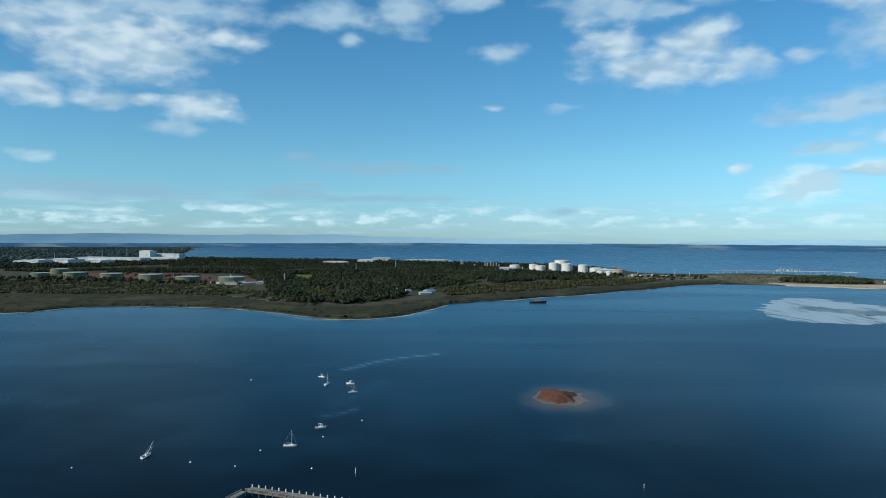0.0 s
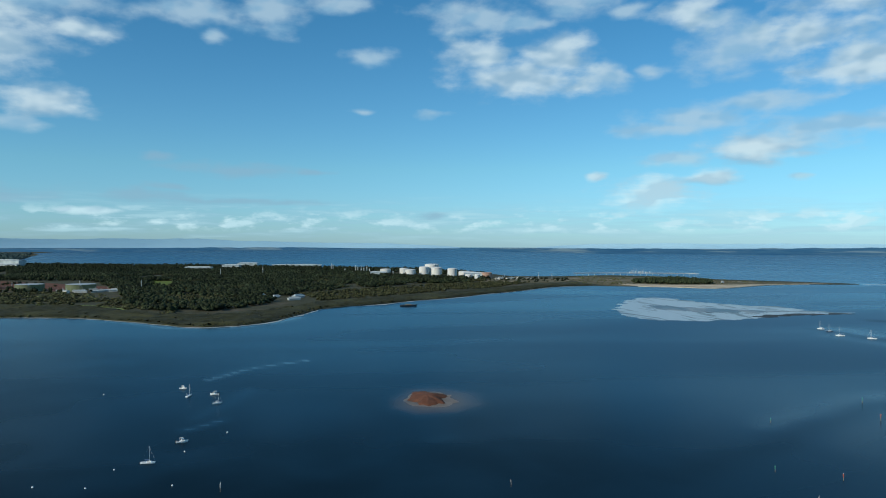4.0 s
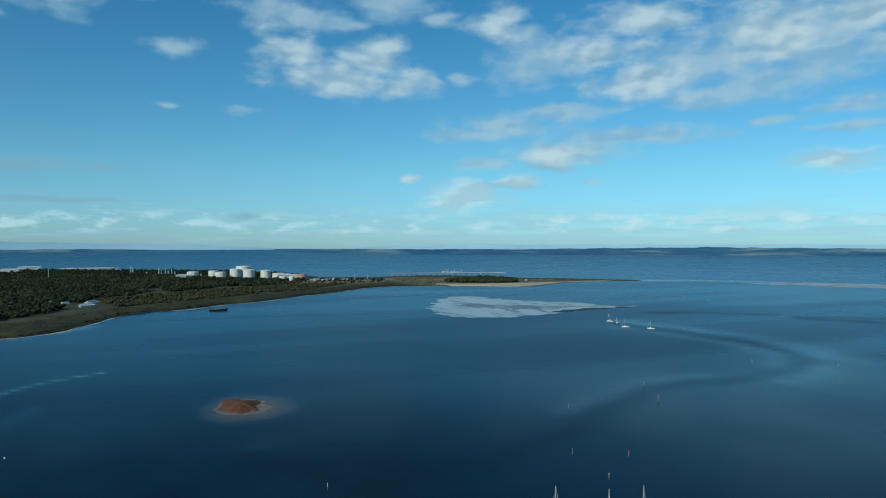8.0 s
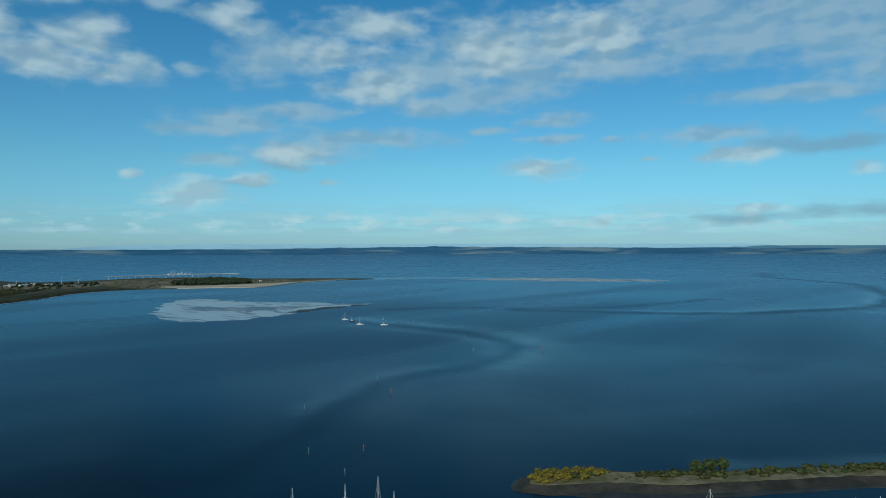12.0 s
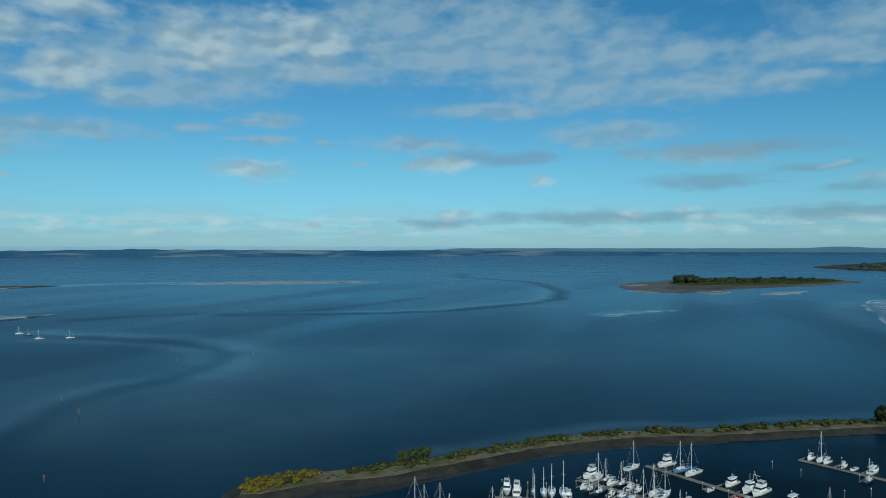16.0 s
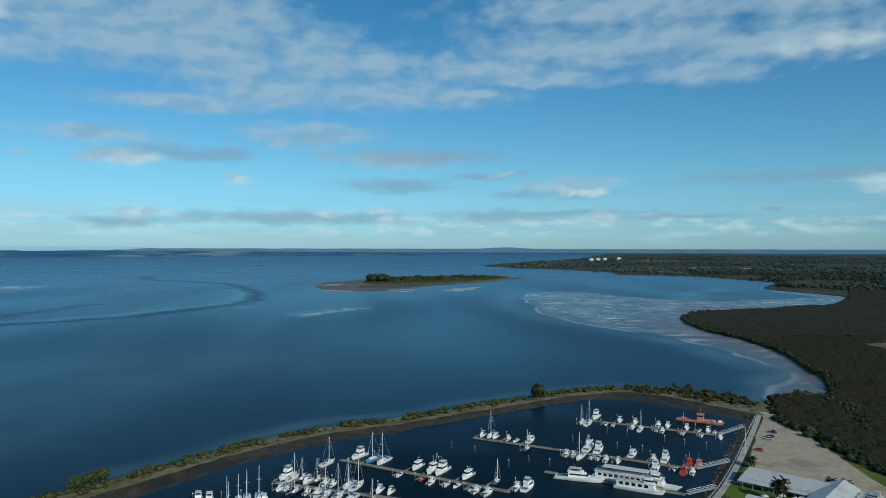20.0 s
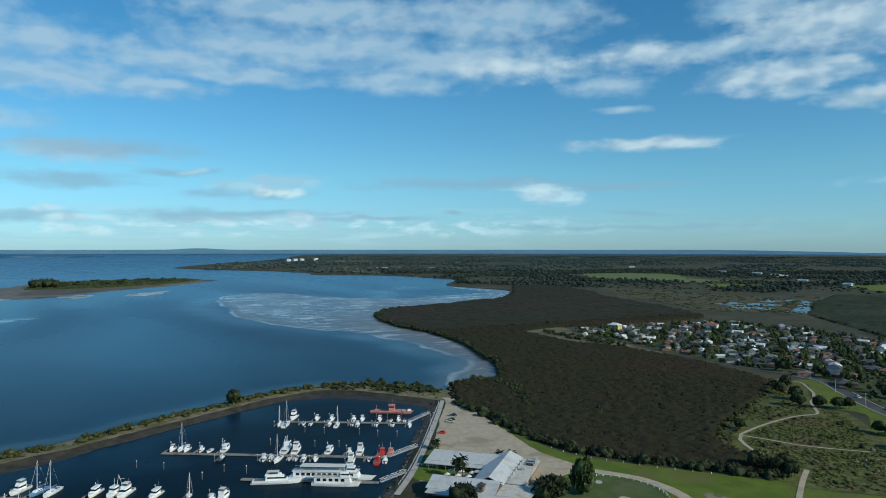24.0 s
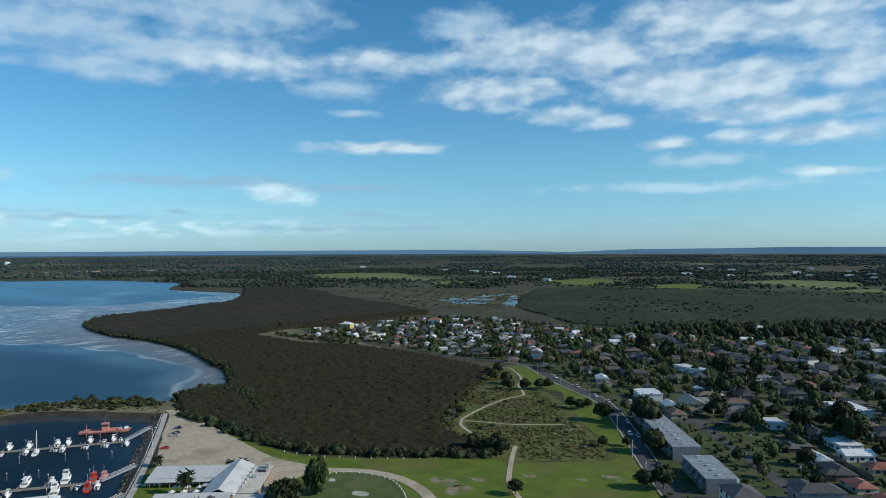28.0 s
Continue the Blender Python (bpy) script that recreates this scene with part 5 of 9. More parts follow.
GROUND_NEAR = [(243, -112.5), (262, -126.5), (297, -151), (330, -174), (357, -191), (379, -205), (386, -212), (374, -217), (345.6, -209.5), (310.9, -204.5), (283.2, -203), (254.4, -205), (231, -219), (215, -231), (199, -244), (183, -257), (200, -271), (222, -278), (244, -297), (274, -358), (300, -413), (326, -442), (383, -462), (447, -474), (533, -482), (655, -474),
               (672, -490), (660, -530), (640, -600), (638, -690), (604, -752), (519, -768), (420, -740), (345, -735), (278, -812), (124, -965), (-60, -1050), (-90, -500), (-60, -300), (10, -160), (90, -105), (180, -90)]
sheet("ground_near", GROUND_NEAR, 2.0, M_SCRUB, 1.6, 4.0, 6, 0.4, 12)
PARK = [(262, -134), (300, -163), (371, -207), (345, -206), (311, -203.5), (283, -201.5), (254.4, -202.5), (233, -213), (213.8, -227), (197.7, -240), (182, -253), (190, -262), (170, -256), (153.1, -270), (140, -283), (144, -299), (172, -325), (206, -362), (231, -398), (249, -396), (266, -407), (300, -450), (316, -458), (303, -466), (275, -443), (244, -419), (204, -391), (182, -366), (160, -336), (132.5, -296), (114, -268), (103, -253), (90, -236), (120, -200), (190, -140)]
sheet("point_clearing", [(668, -474), (656, -519), (600, -500), (568, -496), (456, -473), (440, -467), (507, -468), (555, -455), (616, -459)], 2.08, M_SPIT, 0.9, 2.0, 5, 3, 14)
scatter("clearing_scrub", MID_CLUMPS, strewn([(660, -486), (652, -512), (600, -496), (568, -492), (470, -474), (507, -470), (555, -462), (616, -470)], 5.5, 0.7, 0.45, 30), 2.0, (1.6, 3.6), (1.6, 4.0), M_LEAF_DARK, "dark shrubs along the grassy clearing", "scrub")
sheet("park_grass", PARK, 2.06, M_GRASS, 0.1, 0.3, 5)
sheet("heath_ground", [(319, -444), (302, -447), (254, -389), (242, -394), (204.9, -360.9), (168.9, -320.3), (141.4, -294.8), (139.4, -281.2), (154.4, -269.2), (172.1, -254), (181.7, -252.6), (197.3, -265.2), (220.3, -272.5), (236.8, -288.2), (266, -346), (295, -402)], 2.12, M_HEATH, 0.1, 0.3, 5, 2.0, 14)
HEATH = [(315, -440), (300, -440), (256, -384), (240, -388), (208, -356), (172, -318), (146, -294), (143, -284), (156, -272), (172.1, -258), (181.7, -256), (197.3, -267), (220.3, -275), (236.8, -290), (266, -348), (295, -404)]
PATHS = [[(322, -447), (308, -452), (294, -440), (280, -425), (270, -410), (265, -400), (252, -384), (244, -374), (246, -362), (245.8, -347.7), (243, -328), (239, -310.8), (236, -300), (229.5, -291), (222, -285), (213.8, -280.3), (204, -278)],
         [(184.4, -275.5), (178, -264), (171.2, -252.6)], [(234.7, -297.7), (222, -303), (209.6, -306.8), (198, -315), (186.4, -325.3)]]


def clear_path(xy):
    for line in PATHS:
        for p in spline(line, 2.5, False):
            xy = xy[np.hypot(xy[:, 0] - p.x, xy[:, 1] - p.y) > 3.4]
    return xy


scatter("heath_bushes", LOW_CLUMPS, clear_path(strewn(HEATH, 2.0, 0.75, 0.2, 18)), 2.05, (0.5, 1.6), (0.3, 1.0), M_HEATH, "low olive heath beside the gravel paths", "scrub")
scatter("border_scrub", MID_CLUMPS, np.array([(q.x + rng.uniform(-3, 3), q.y + rng.uniform(-3, 3)) for q in spline([(340, -446), (322, -440), (302, -413), (276, -360), (262, -330), (248, -300), (234, -286)], 1.3, False)]), 1.2, (1.4, 2.6), (1.0, 2.4), M_BUSH, "olive scrub between the mangroves and the heath", "scrub")
scatter("heath_shrubs", MID_CLUMPS, clear_path(strewn(HEATH, 9, 0.5, 0.55, 22)), 2.05, (1.0, 2.2), (1.0, 2.2), M_LEAF_DARK, "dark shrubs on the heath", "shrubs")
M_DRY = surface("dry_bush", (0.13, 0.12, 0.075), (0.22, 0.20, 0.13), 0.8, 0.9, island=0.3)
scatter("heath_dry", LOW_CLUMPS, strewn([(160, -315), (200, -345), (180, -300), (150, -285)], 5, 0.5), 2.05, (0.8, 1.9), (0.6, 1.8), M_DRY, "grey dry bushes on the heath", "scrub")

# car park, roads, paths
sheet("car_park", [(306, -164), (338, -184.5), (372, -206.5), (384, -210.9), (379, -215), (367, -214), (334.4, -207.5), (296.6, -200), (266, -194.5), (250.2, -193.4), (236.4, -195.2), (229.3, -188.3), (228, -180), (215, -160), (225, -150), (250, -160), (280, -157), (293.7, -155.5)], 2.12, M_GRAVEL, 0.1, 0.3, 4, 0.8, 10)
band("oval_road", [(236, -190), (223.1, -198.5), (210.3, -205.8), (195.6, -207.3), (181.7, -203.7), (168, -196), (150, -180)], 5.0, 2.18, M_GRAVEL)
band("road", [(430, -462), (385, -470), (342, -474), (327, -476), (305, -472), (273, -447), (242, -421.5), (202.9, -393.5), (178.5, -365.5), (156.5, -335.5), (129, -295), (110.5, -269), (97, -250), (70, -215)], 7.0, 2.20, M_ASPHALT)
band("kerb_park", [(327, -471), (305, -467.5), (275.3, -443), (244.3, -417.7), (205.3, -389.8), (181.4, -362.5), (159.6, -332.8), (132.3, -292.6), (113.8, -266.5), (100, -248)], 0.7, 2.34, M_CONCRETE)
band("kerb_town", [(270.5, -451), (239.5, -425.3), (200.3, -397), (175.4, -368.5), (153.2, -338.2), (125.5, -297.4), (107, -271.5)], 0.6, 2.34, M_CONCRETE)
band("path_gravel", [(322, -447), (308, -452), (294, -440), (280, -425), (270, -410), (265, -400), (252, -384), (244, -374), (246, -362), (245.8, -347.7), (243, -328), (239, -310.8), (236, -300), (229.5, -291), (222, -285), (213.8, -280.3), (204, -278)], 1.7, 2.24, M_GRAVEL, 0.5)
band("path_park", [(184.4, -275.5), (178, -264), (171.2, -252.6), (165, -242), (158.8, -232.3), (152, -225), (140, -214)], 2.2, 2.24, M_GRAVEL, 0.3)
band("path_heath", [(234.7, -297.7), (222, -303), (209.6, -306.8), (198, -315), (186.4, -325.3)], 1.2, 2.24, M_GRAVEL, 0.4)
M_BARE = surface("bare_patch", (0.20, 0.165, 0.11), (0.27, 0.23, 0.16), 0.4, 0.95, (0.10, 0.13, 0.03), 0.3, c_range=(0.42, 0.58))
for i, (x, y, a, b) in enumerate([(178, -216, 8, 2.5), (168, -212, 5, 4), (170, -226, 4, 1.2), (156, -243, 3, 1.2), (128, -262, 5, 1.6), (137, -252, 3, 1.0)]):
    sheet("bare_patch", [(x + math.cos(k * 0.7854) * a, y + math.sin(k * 0.7854) * b * 1.6) for k in range(8)], 2.10, M_BARE, 0.05, 0.2, 1, 0.9, 3)

# sea wall of the basin
def sea_wall():
    top = [(238, -103), (251, -113.5), (266, -126), (282.4, -137.4), (302, -150), (317.6, -160.3), (333, -171.6), (357, -185.7), (369, -195), (380, -203)]
    pts = spline(top, 3, False)
    bm = bmesh.new()
    rows = []
    for i, p in enumerate(pts):
        d = (pts[min(i + 1, len(pts) - 1)] - pts[max(i - 1, 0)]).normalized()
        n = Vector((-d.y, d.x))
        rows.append([bm.verts.new((p.x + n.x * k + rng.uniform(-.3, .3), p.y + n.y * k + rng.uniform(-.3, .3), z)) for k, z in ((3.0, -0.6), (0.4, 0.7), (-2.2, 1.6), (-4.4, 2.15), (-5.2, 1.8))])
    for a, b in zip(rows, rows[1:]):
        for k in range(4):
            bm.faces.new((a[k], a[k + 1], b[k + 1], b[k]))
    bmesh.ops.recalc_face_normals(bm, faces=bm.faces)
    if sum(f.normal.z for f in bm.faces) < 0:
        bmesh.ops.reverse_faces(bm, faces=bm.faces)
    tagged(link_mesh("sea_wall", bm, M_ROCK), kind="structure")
    rocks = []
    for p in pts:
        for k in range(7):
            rocks.append((p.x + rng.uniform(-3.6, 1.4), p.y + rng.uniform(-3.6, 1.4)))
    boulder = [(lambda v, f: (v * (1 + np.random.default_rng(9 + s).uniform(-0.3, 0.3, (len(v), 1))) * np.array([1, 0.8, 0.6]), f))(*ICO1) for s in range(4)]
    scatter("wall_rocks", boulder, np.array(rocks), 1.2, (0.4, 0.9), (0.4, 0.8), M_ROCK, "dark grey rocks on the basin's sea wall", "rocks")
    band("wall_path", [(240, -112), (246.7, -117.6), (263.3, -130.7), (290.6, -150), (305.3, -159.8), (318.3, -168.7), (330.7, -176.9), (355.7, -193.3), (375.7, -206)], 2.6, 2.3, M_CONCRETE)


sea_wall()
M_OVAL = surface("oval_grass", (0.058, 0.085, 0.020), (0.085, 0.115, 0.030), 0.2, 0.9, (0.10, 0.11, 0.045), 0.06, 0.3, 3.0)
sheet("oval_grass", [(205, -160), (214, -172), (221.7, -183.5), (220.8, -193.3), (211.9, -202.3), (197.7, -204.5), (184.3, -198.3), (170, -187), (160, -170), (180, -150)], 2.135, M_OVAL, 0.1, 0.3, 4)

# open country behind the houses
far_sheet("field_long", [(1980, -1543), (2037, -1830), (1911, -1982), (1438, -1783), (1396, -1569), (1597, -1435)], 1.3, M_PASTURE, 40, 15, 90)
far_sheet("field_mid", [(1035, -1685), (1034, -1947), (830, -1822), (836, -1604)], 1.3, M_GRASS, 40, 15, 90)
far_sheet("field_east", [(593, -1982), (508, -2160), (387, -2120), (292, -2009), (325, -1780), (428, -1822)], 1.3, M_PASTURE, 40, 20, 90)
far_sheet("field_pale", [(3428, -1696), (3502, -1884), (3218, -1819), (3076, -1601)], 1.3, M_SAND, 60, 30, 200)
far_sheet("field_point", [(3288, -1380), (3534, -1633), (3505, -1764), (3134, -1474)], 1.3, M_SAND, 60, 40, 200)
MORE_FIELDS = [[(304, -1606), (279, -1770), (232, -1802), (210, -1629)], [(706, -1647), (668, -1808), (567, -1681), (618, -1534)], [(735, -2397), (669, -2687), (546, -2462), (651, -2289)], [(160, -1900), (180, -2080), (60, -2120), (40, -1930)],
               [(1805, -2474), (1971, -2794), (1746, -2605)], [(1446, -3593), (1485, -4206), (1175, -3739)], [(60, -1640), (80, -1760), (-60, -1800), (-80, -1660)], [(1180, -1420), (1290, -1520), (1200, -1600), (1110, -1500)]]
for i, plot in enumerate(MORE_FIELDS):
    far_sheet("field", plot, 1.3, (M_PASTURE, M_GRASS, M_PASTURE)[i % 3], 30, 18, 80)
M_REEDS = surface("reed_beds", (0.052, 0.047, 0.020), (0.098, 0.082, 0.042), 0.03, 0.95, (0.042, 0.050, 0.018), 0.010, 0.6, 0.3)
far_sheet("reed_beds", [(1206, -1084), (1146, -1207), (873, -1196), (859, -1327), (614, -948), (665, -911), (738, -857), (866, -912)], 1.3, M_REEDS, 30, 15, 70)
M_POND = surface("pond_water", (0.040, 0.050, 0.065), (0.075, 0.088, 0.105), 0.02, 0.2, spec=0.07)
for pool in ([(819, -980), (829, -1027), (810, -1040), (798, -1000)], [(794, -1052), (748, -1049), (752, -1010), (786, -1010)], [(699, -970), (721, -939), (763, -938), (760, -975), (725, -990)], [(770, -960), (800, -968), (790, -990), (766, -984)],
             [(828, -1105), (846, -1155), (815, -1135), (795, -1089)], [(674, -973), (726, -1065), (783, -1158), (763, -1152), (698, -1050), (641, -967)], [(821, -1173), (806, -1142), (790, -1150), (800, -1180)], [(637, -942), (660, -938), (668, -962), (648, -966)]):
    far_sheet("pool", pool, 1.5, M_POND, 5, 10, 12)
WETWOOD = [(629, -935), (431, -770), (356, -765), (290, -850), (129, -1010), (-120, -1080), (-150, -1700), (212, -1646), (482, -1572), (727, -1534), (864, -1383), (759, -1152)]
M_WETWOOD = surface("swamp_wood", (0.010, 0.020, 0.008), (0.024, 0.038, 0.014), 0.12, 0.9, (0.036, 0.042, 0.017), 0.006, 1.0, 0.4)
canopy("swamp_wood", WETWOOD, 4.5, 1.0, 0.7, 3.0, 9.0, M_WETWOOD, "dark green swamp woodland behind the houses", "woods", 0.5)
scatter("swamp_trees", LIGHT_CLUMPS, strewn(WETWOOD, 13, 0.55, 0.62, 160), 1, (3, 6), (2.5, 6), M_LEAF_DARK, "taller dark trees in the swamp woodland", "woods")
BELT = [(1640, -930), (1850, -1080), (2300, -1000), (2600, -870), (3300, -590), (4400, -860), (5400, -1420), (8000, -2700), (7500, -4500), (5000, -7200), (2000, -8400), (-1500, -8400), (-600, -2600), (-250, -1800), (300, -1680), (780, -1560), (1000, -1300), (1300, -1120)]
FIELDS = MORE_FIELDS + [[(1980, -1543), (2037, -1830), (1911, -1982), (1438, -1783), (1396, -1569), (1597, -1435)], [(1035, -1685), (1034, -1947), (830, -1822), (836, -1604)], [(593, -1982), (508, -2160), (387, -2120), (292, -2009), (325, -1780), (428, -1822)],
          [(3428, -1696), (3502, -1884), (3218, -1819), (3076, -1601)], [(3288, -1380), (3534, -1633), (3505, -1764), (3134, -1474)]]
NEAR_BELT = [(1640, -930), (1850, -1080), (2300, -1000), (2600, -1150), (2300, -2300), (1500, -2900), (-300, -2900), (-250, -1800), (300, -1680), (780, -1560), (1000, -1300), (1300, -1120)]
scatter("inland_trees", LIGHT_CLUMPS, clear_of(strewn(NEAR_BELT, 19, 0.85, 0.38, 240), *FIELDS), 1, (5, 10), (5, 13), M_HAZED_WOOD, "dark woods and hedgerows in the open country", "woods")
scatter("inland_scrub", LIGHT_CLUMPS, clear_of(strewn(NEAR_BELT, 24, 0.6, 0.3, 150), *FIELDS), 1, (5, 10), (3, 7), M_HAZED_WOOD, "olive scrub in the open country", "scrub")
scatter("far_woods", LIGHT_CLUMPS, clear_of(strewn(BELT, 47, 0.85, 0.30, 500), NEAR_BELT, *FIELDS), 1, (9, 24), (5, 14), M_HAZED_LAND, "dark woods reaching to the horizon", "woods")

# ---- shapes ----
def box(bm, x0, x1, y0, y1, z0, z1, inx=0.0, iny=0.0, fore=0.0):
    """A block; inx, iny draw the top in, fore draws in the top's +x end more."""
    lo = [bm.verts.new(p) for p in ((x0, y0, z0), (x1, y0, z0), (x1, y1, z0), (x0, y1, z0))]
    hi = [bm.verts.new(p) for p in ((x0 + inx, y0 + iny, z1), (x1 - inx - fore, y0 + iny, z1), (x1 - inx - fore, y1 - iny, z1), (x0 + inx, y1 - iny, z1))]
    bm.faces.new(lo[::-1])
    bm.faces.new(hi)
    for i in range(4):
        j = (i + 1) % 4
        bm.faces.new((lo[i], lo[j], hi[j], hi[i]))
    return bm


def rod(bm, p, q, r0, r1=None, n=6):
    p, q = Vector(p), Vector(q)
    r1 = r0 if r1 is None else r1
    d = (q - p).normalized()
    u = d.orthogonal().normalized()
    w = d.cross(u)
    a = [bm.verts.new(p + (u * math.cos(i * 6.2832 / n) + w * math.sin(i * 6.2832 / n)) * r0) for i in range(n)]
    b = [bm.verts.new(q + (u * math.cos(i * 6.2832 / n) + w * math.sin(i * 6.2832 / n)) * r1) for i in range(n)]
    for i in range(n):
        j = (i + 1) % n
        bm.faces.new((a[i], a[j], b[j], b[i]))
    bm.faces.new(a[::-1])
    bm.faces.new(b)
    return bm


def shape(fn, *args, **kw):
    bm = bmesh.new()
    fn(bm, *args, **kw)
    return bm


def soften(bm, w=0.04):
    bmesh.ops.bevel(bm, geom=bm.edges[:], offset=w, segments=1, affect="EDGES")
    return bm


def half_beam(u, B, bow):
    return B / 2 * (0.86 + 0.14 * min(1, u * 4)) * (1 - max(0.0, (u - 0.42) / 0.58) ** bow)


def hull_mesh(L, B, F, bow=2.2, draft=0.35, sheer=0.35, n=11):
    """A boat's hull from stern (x = -L/2) to bow, gunwale at F, rising by sheer."""
    bm = bmesh.new()
    rows = []
    for i in range(n):
        u = i / (n - 1)
        w = max(half_beam(u, B, bow), 0.03)
        f = F + sheer * u * u
        x = -L / 2 + L * u
        rake = 0.10 * L * max(0, (u - 0.6) / 0.4) ** 2
        pts = [(x - rake, 0, -draft * (1 - 0.6 * u ** 3)), (x - rake * 0.7, w * 0.62, -draft * 0.4), (x - rake * 0.35, w * 0.9, f * 0.45), (x, w, f)]
        row = [bm.verts.new(p) for p in pts] + [bm.verts.new((p[0], -p[1], p[2])) for p in pts[:0:-1]]
        rows.append(row)
    for a, b in zip(rows, rows[1:]):
        for k in range(6):
            bm.faces.new((a[k], a[k + 1], b[k + 1], b[k]) if k < 3 else (a[k], a[(k + 1) % 7], b[(k + 1) % 7], b[k]))
        bm.faces.new((a[6], a[0], b[0], b[6]))
    bm.faces.new(rows[0])
    bmesh.ops.remove_doubles(bm, verts=bm.verts, dist=0.005)
    bmesh.ops.recalc_face_normals(bm, faces=bm.faces)
    return bm


def deck_mesh(L, B, F, bow=2.2, sheer=0.35, drop=0.06, n=11, u0=0.0, u1=1.0):
    bm = bmesh.new()
    rows = []
    for i in range(n):
        u = u0 + (u1 - u0) * i / (n - 1)
        w = max(half_beam(u, B, bow) - 0.05, 0.02)
        z = F + sheer * u * u - drop
        rows.append([bm.verts.new((-L / 2 + L * u, s * w, z + (0.05 if s == 0 else 0))) for s in (-1, 0, 1)])
    for a, b in zip(rows, rows[1:]):
        for k in range(2):
            bm.faces.new((a[k], b[k], b[k + 1], a[k + 1]))
    bmesh.ops.recalc_face_normals(bm, faces=bm.faces)
    if sum(f.normal.z for f in bm.faces) < 0:
        bmesh.ops.reverse_faces(bm, faces=bm.faces)
    return bm


M_GEL = surface("white_gelcoat", (0.82, 0.82, 0.80), (0.88, 0.88, 0.86), 1.5, 0.25, (0.72, 0.72, 0.69), 0.4, spec=0.5, vary=0.06)
M_GEL_BLUE = surface("blue_gelcoat", (0.10, 0.24, 0.42), (0.13, 0.29, 0.48), 1.5, 0.25, spec=0.5)
M_GEL_NAVY = surface("navy_gelcoat", (0.012, 0.020, 0.045), (0.020, 0.030, 0.06), 1.5, 0.25, spec=0.5)
M_DECK = surface("boat_deck", (0.58, 0.57, 0.53), (0.68, 0.67, 0.63), 2.0, 0.6, (0.48, 0.46, 0.42), 0.6, vary=0.08)
# dark tone of a shaded well, put into flat cockpit panels and seats
M_COCKPIT = surface("cockpit_shade", (0.10, 0.095, 0.09), (0.20, 0.19, 0.17), 2.0, 0.7, vary=0.2)
M_GLASS = surface("tinted_glass", (0.012, 0.015, 0.018), (0.02, 0.024, 0.028), 1.0, 0.06, spec=0.5)
M_ALLOY = surface("mast_alloy", (0.62, 0.62, 0.61), (0.74, 0.74, 0.73), 1.0, 0.4, spec=0.5)
M_SAILCLOTH = surface("sail_cover", (0.05, 0.10, 0.20), (0.08, 0.14, 0.26), 1.0, 0.85, vary=0.4)
M_CANVAS = surface("pale_canvas", (0.55, 0.54, 0.50), (0.68, 0.66, 0.62), 1.0, 0.85, vary=0.15)
M_MOTOR = surface("outboard_cowl", (0.03, 0.03, 0.032), (0.06, 0.06, 0.062), 1.0, 0.4)
M_RED_PAINT = surface("red_paint", (0.50, 0.035, 0.025), (0.60, 0.06, 0.04), 0.8, 0.4, (0.36, 0.05, 0.04), 0.3)
M_FADED_RED = surface("faded_red_paint", (0.50, 0.20, 0.17), (0.58, 0.27, 0.23), 0.6, 0.6, (0.36, 0.16, 0.13), 0.25)
M_PONTOON = surface("weathered_pontoon", (0.20, 0.185, 0.16), (0.29, 0.27, 0.235), 0.8, 0.9, (0.14, 0.13, 0.11), 0.2)
M_PILE = surface("timber_pile", (0.13, 0.115, 0.095), (0.22, 0.20, 0.17), 1.5, 0.9, (0.06, 0.055, 0.05), 0.5)
M_STEEL = surface("galvanised_steel", (0.42, 0.44, 0.45), (0.52, 0.54, 0.55), 1.0, 0.5, metal=0.3)


def sailing_yacht(L, hull_mat, cover, label, rake=0.0):
    B, F = L * 0.29, L * 0.095
    y = thing("sailing_yacht", label, "yacht")
    part("hull", hull_mesh(L, B, F, 2.4, 0.5, 0.3), hull_mat, y, smooth=False)
    part("deck", deck_mesh(L, B, F, 2.4, 0.3), M_DECK, y)
    cab = part("cabin", soften(shape(box, -L * 0.12, L * 0.26, -B * 0.26, B * 0.26, F, F + 0.75, 0.15, 0.12, 0.5), 0.06), M_GEL, y)
    part("cabin_window", shape(box, -L * 0.06, L * 0.14, -B * 0.265, B * 0.265, F + 0.28, F + 0.5), M_GLASS, cab, "dark cabin windows")
    part("cockpit", shape(box, -L * 0.40, -L * 0.14, -B * 0.2, B * 0.2, F - 0.1, F + 0.06), M_COCKPIT, y)
    H = L * 1.18
    mast = part("mast", shape(rod, (L * 0.08, 0, F), (L * 0.08, 0, H), 0.13, 0.09), M_ALLOY, y)
    part("spreader", shape(rod, (L * 0.08, -B * 0.3, H * 0.6), (L * 0.08, B * 0.3, H * 0.6), 0.035), M_ALLOY, mast)
    boom = part("boom", shape(rod, (L * 0.08, 0, F + 1.5), (-L * 0.30, 0, F + 1.45), 0.07), M_ALLOY, y)
    part("sail_cover", shape(rod, (L * 0.06, 0, F + 1.68), (-L * 0.28, 0, F + 1.58), 0.22, 0.13), cover, boom, "furled sail under its cover")
    part("forestay", shape(rod, (L * 0.47, 0, F + 0.3), (L * 0.08, 0, H * 0.97), 0.035, n=4), M_ALLOY, y)
    part("backstay", shape(rod, (-L * 0.49, 0, F), (L * 0.08, 0, H), 0.02, n=4), M_ALLOY, y)
    part("sprayhood", soften(shape(box, -L * 0.17, -L * 0.08, -B * 0.25, B * 0.25, F + 0.5, F + 1.25, 0.15, 0.15), 0.08), cover, y)
    return y


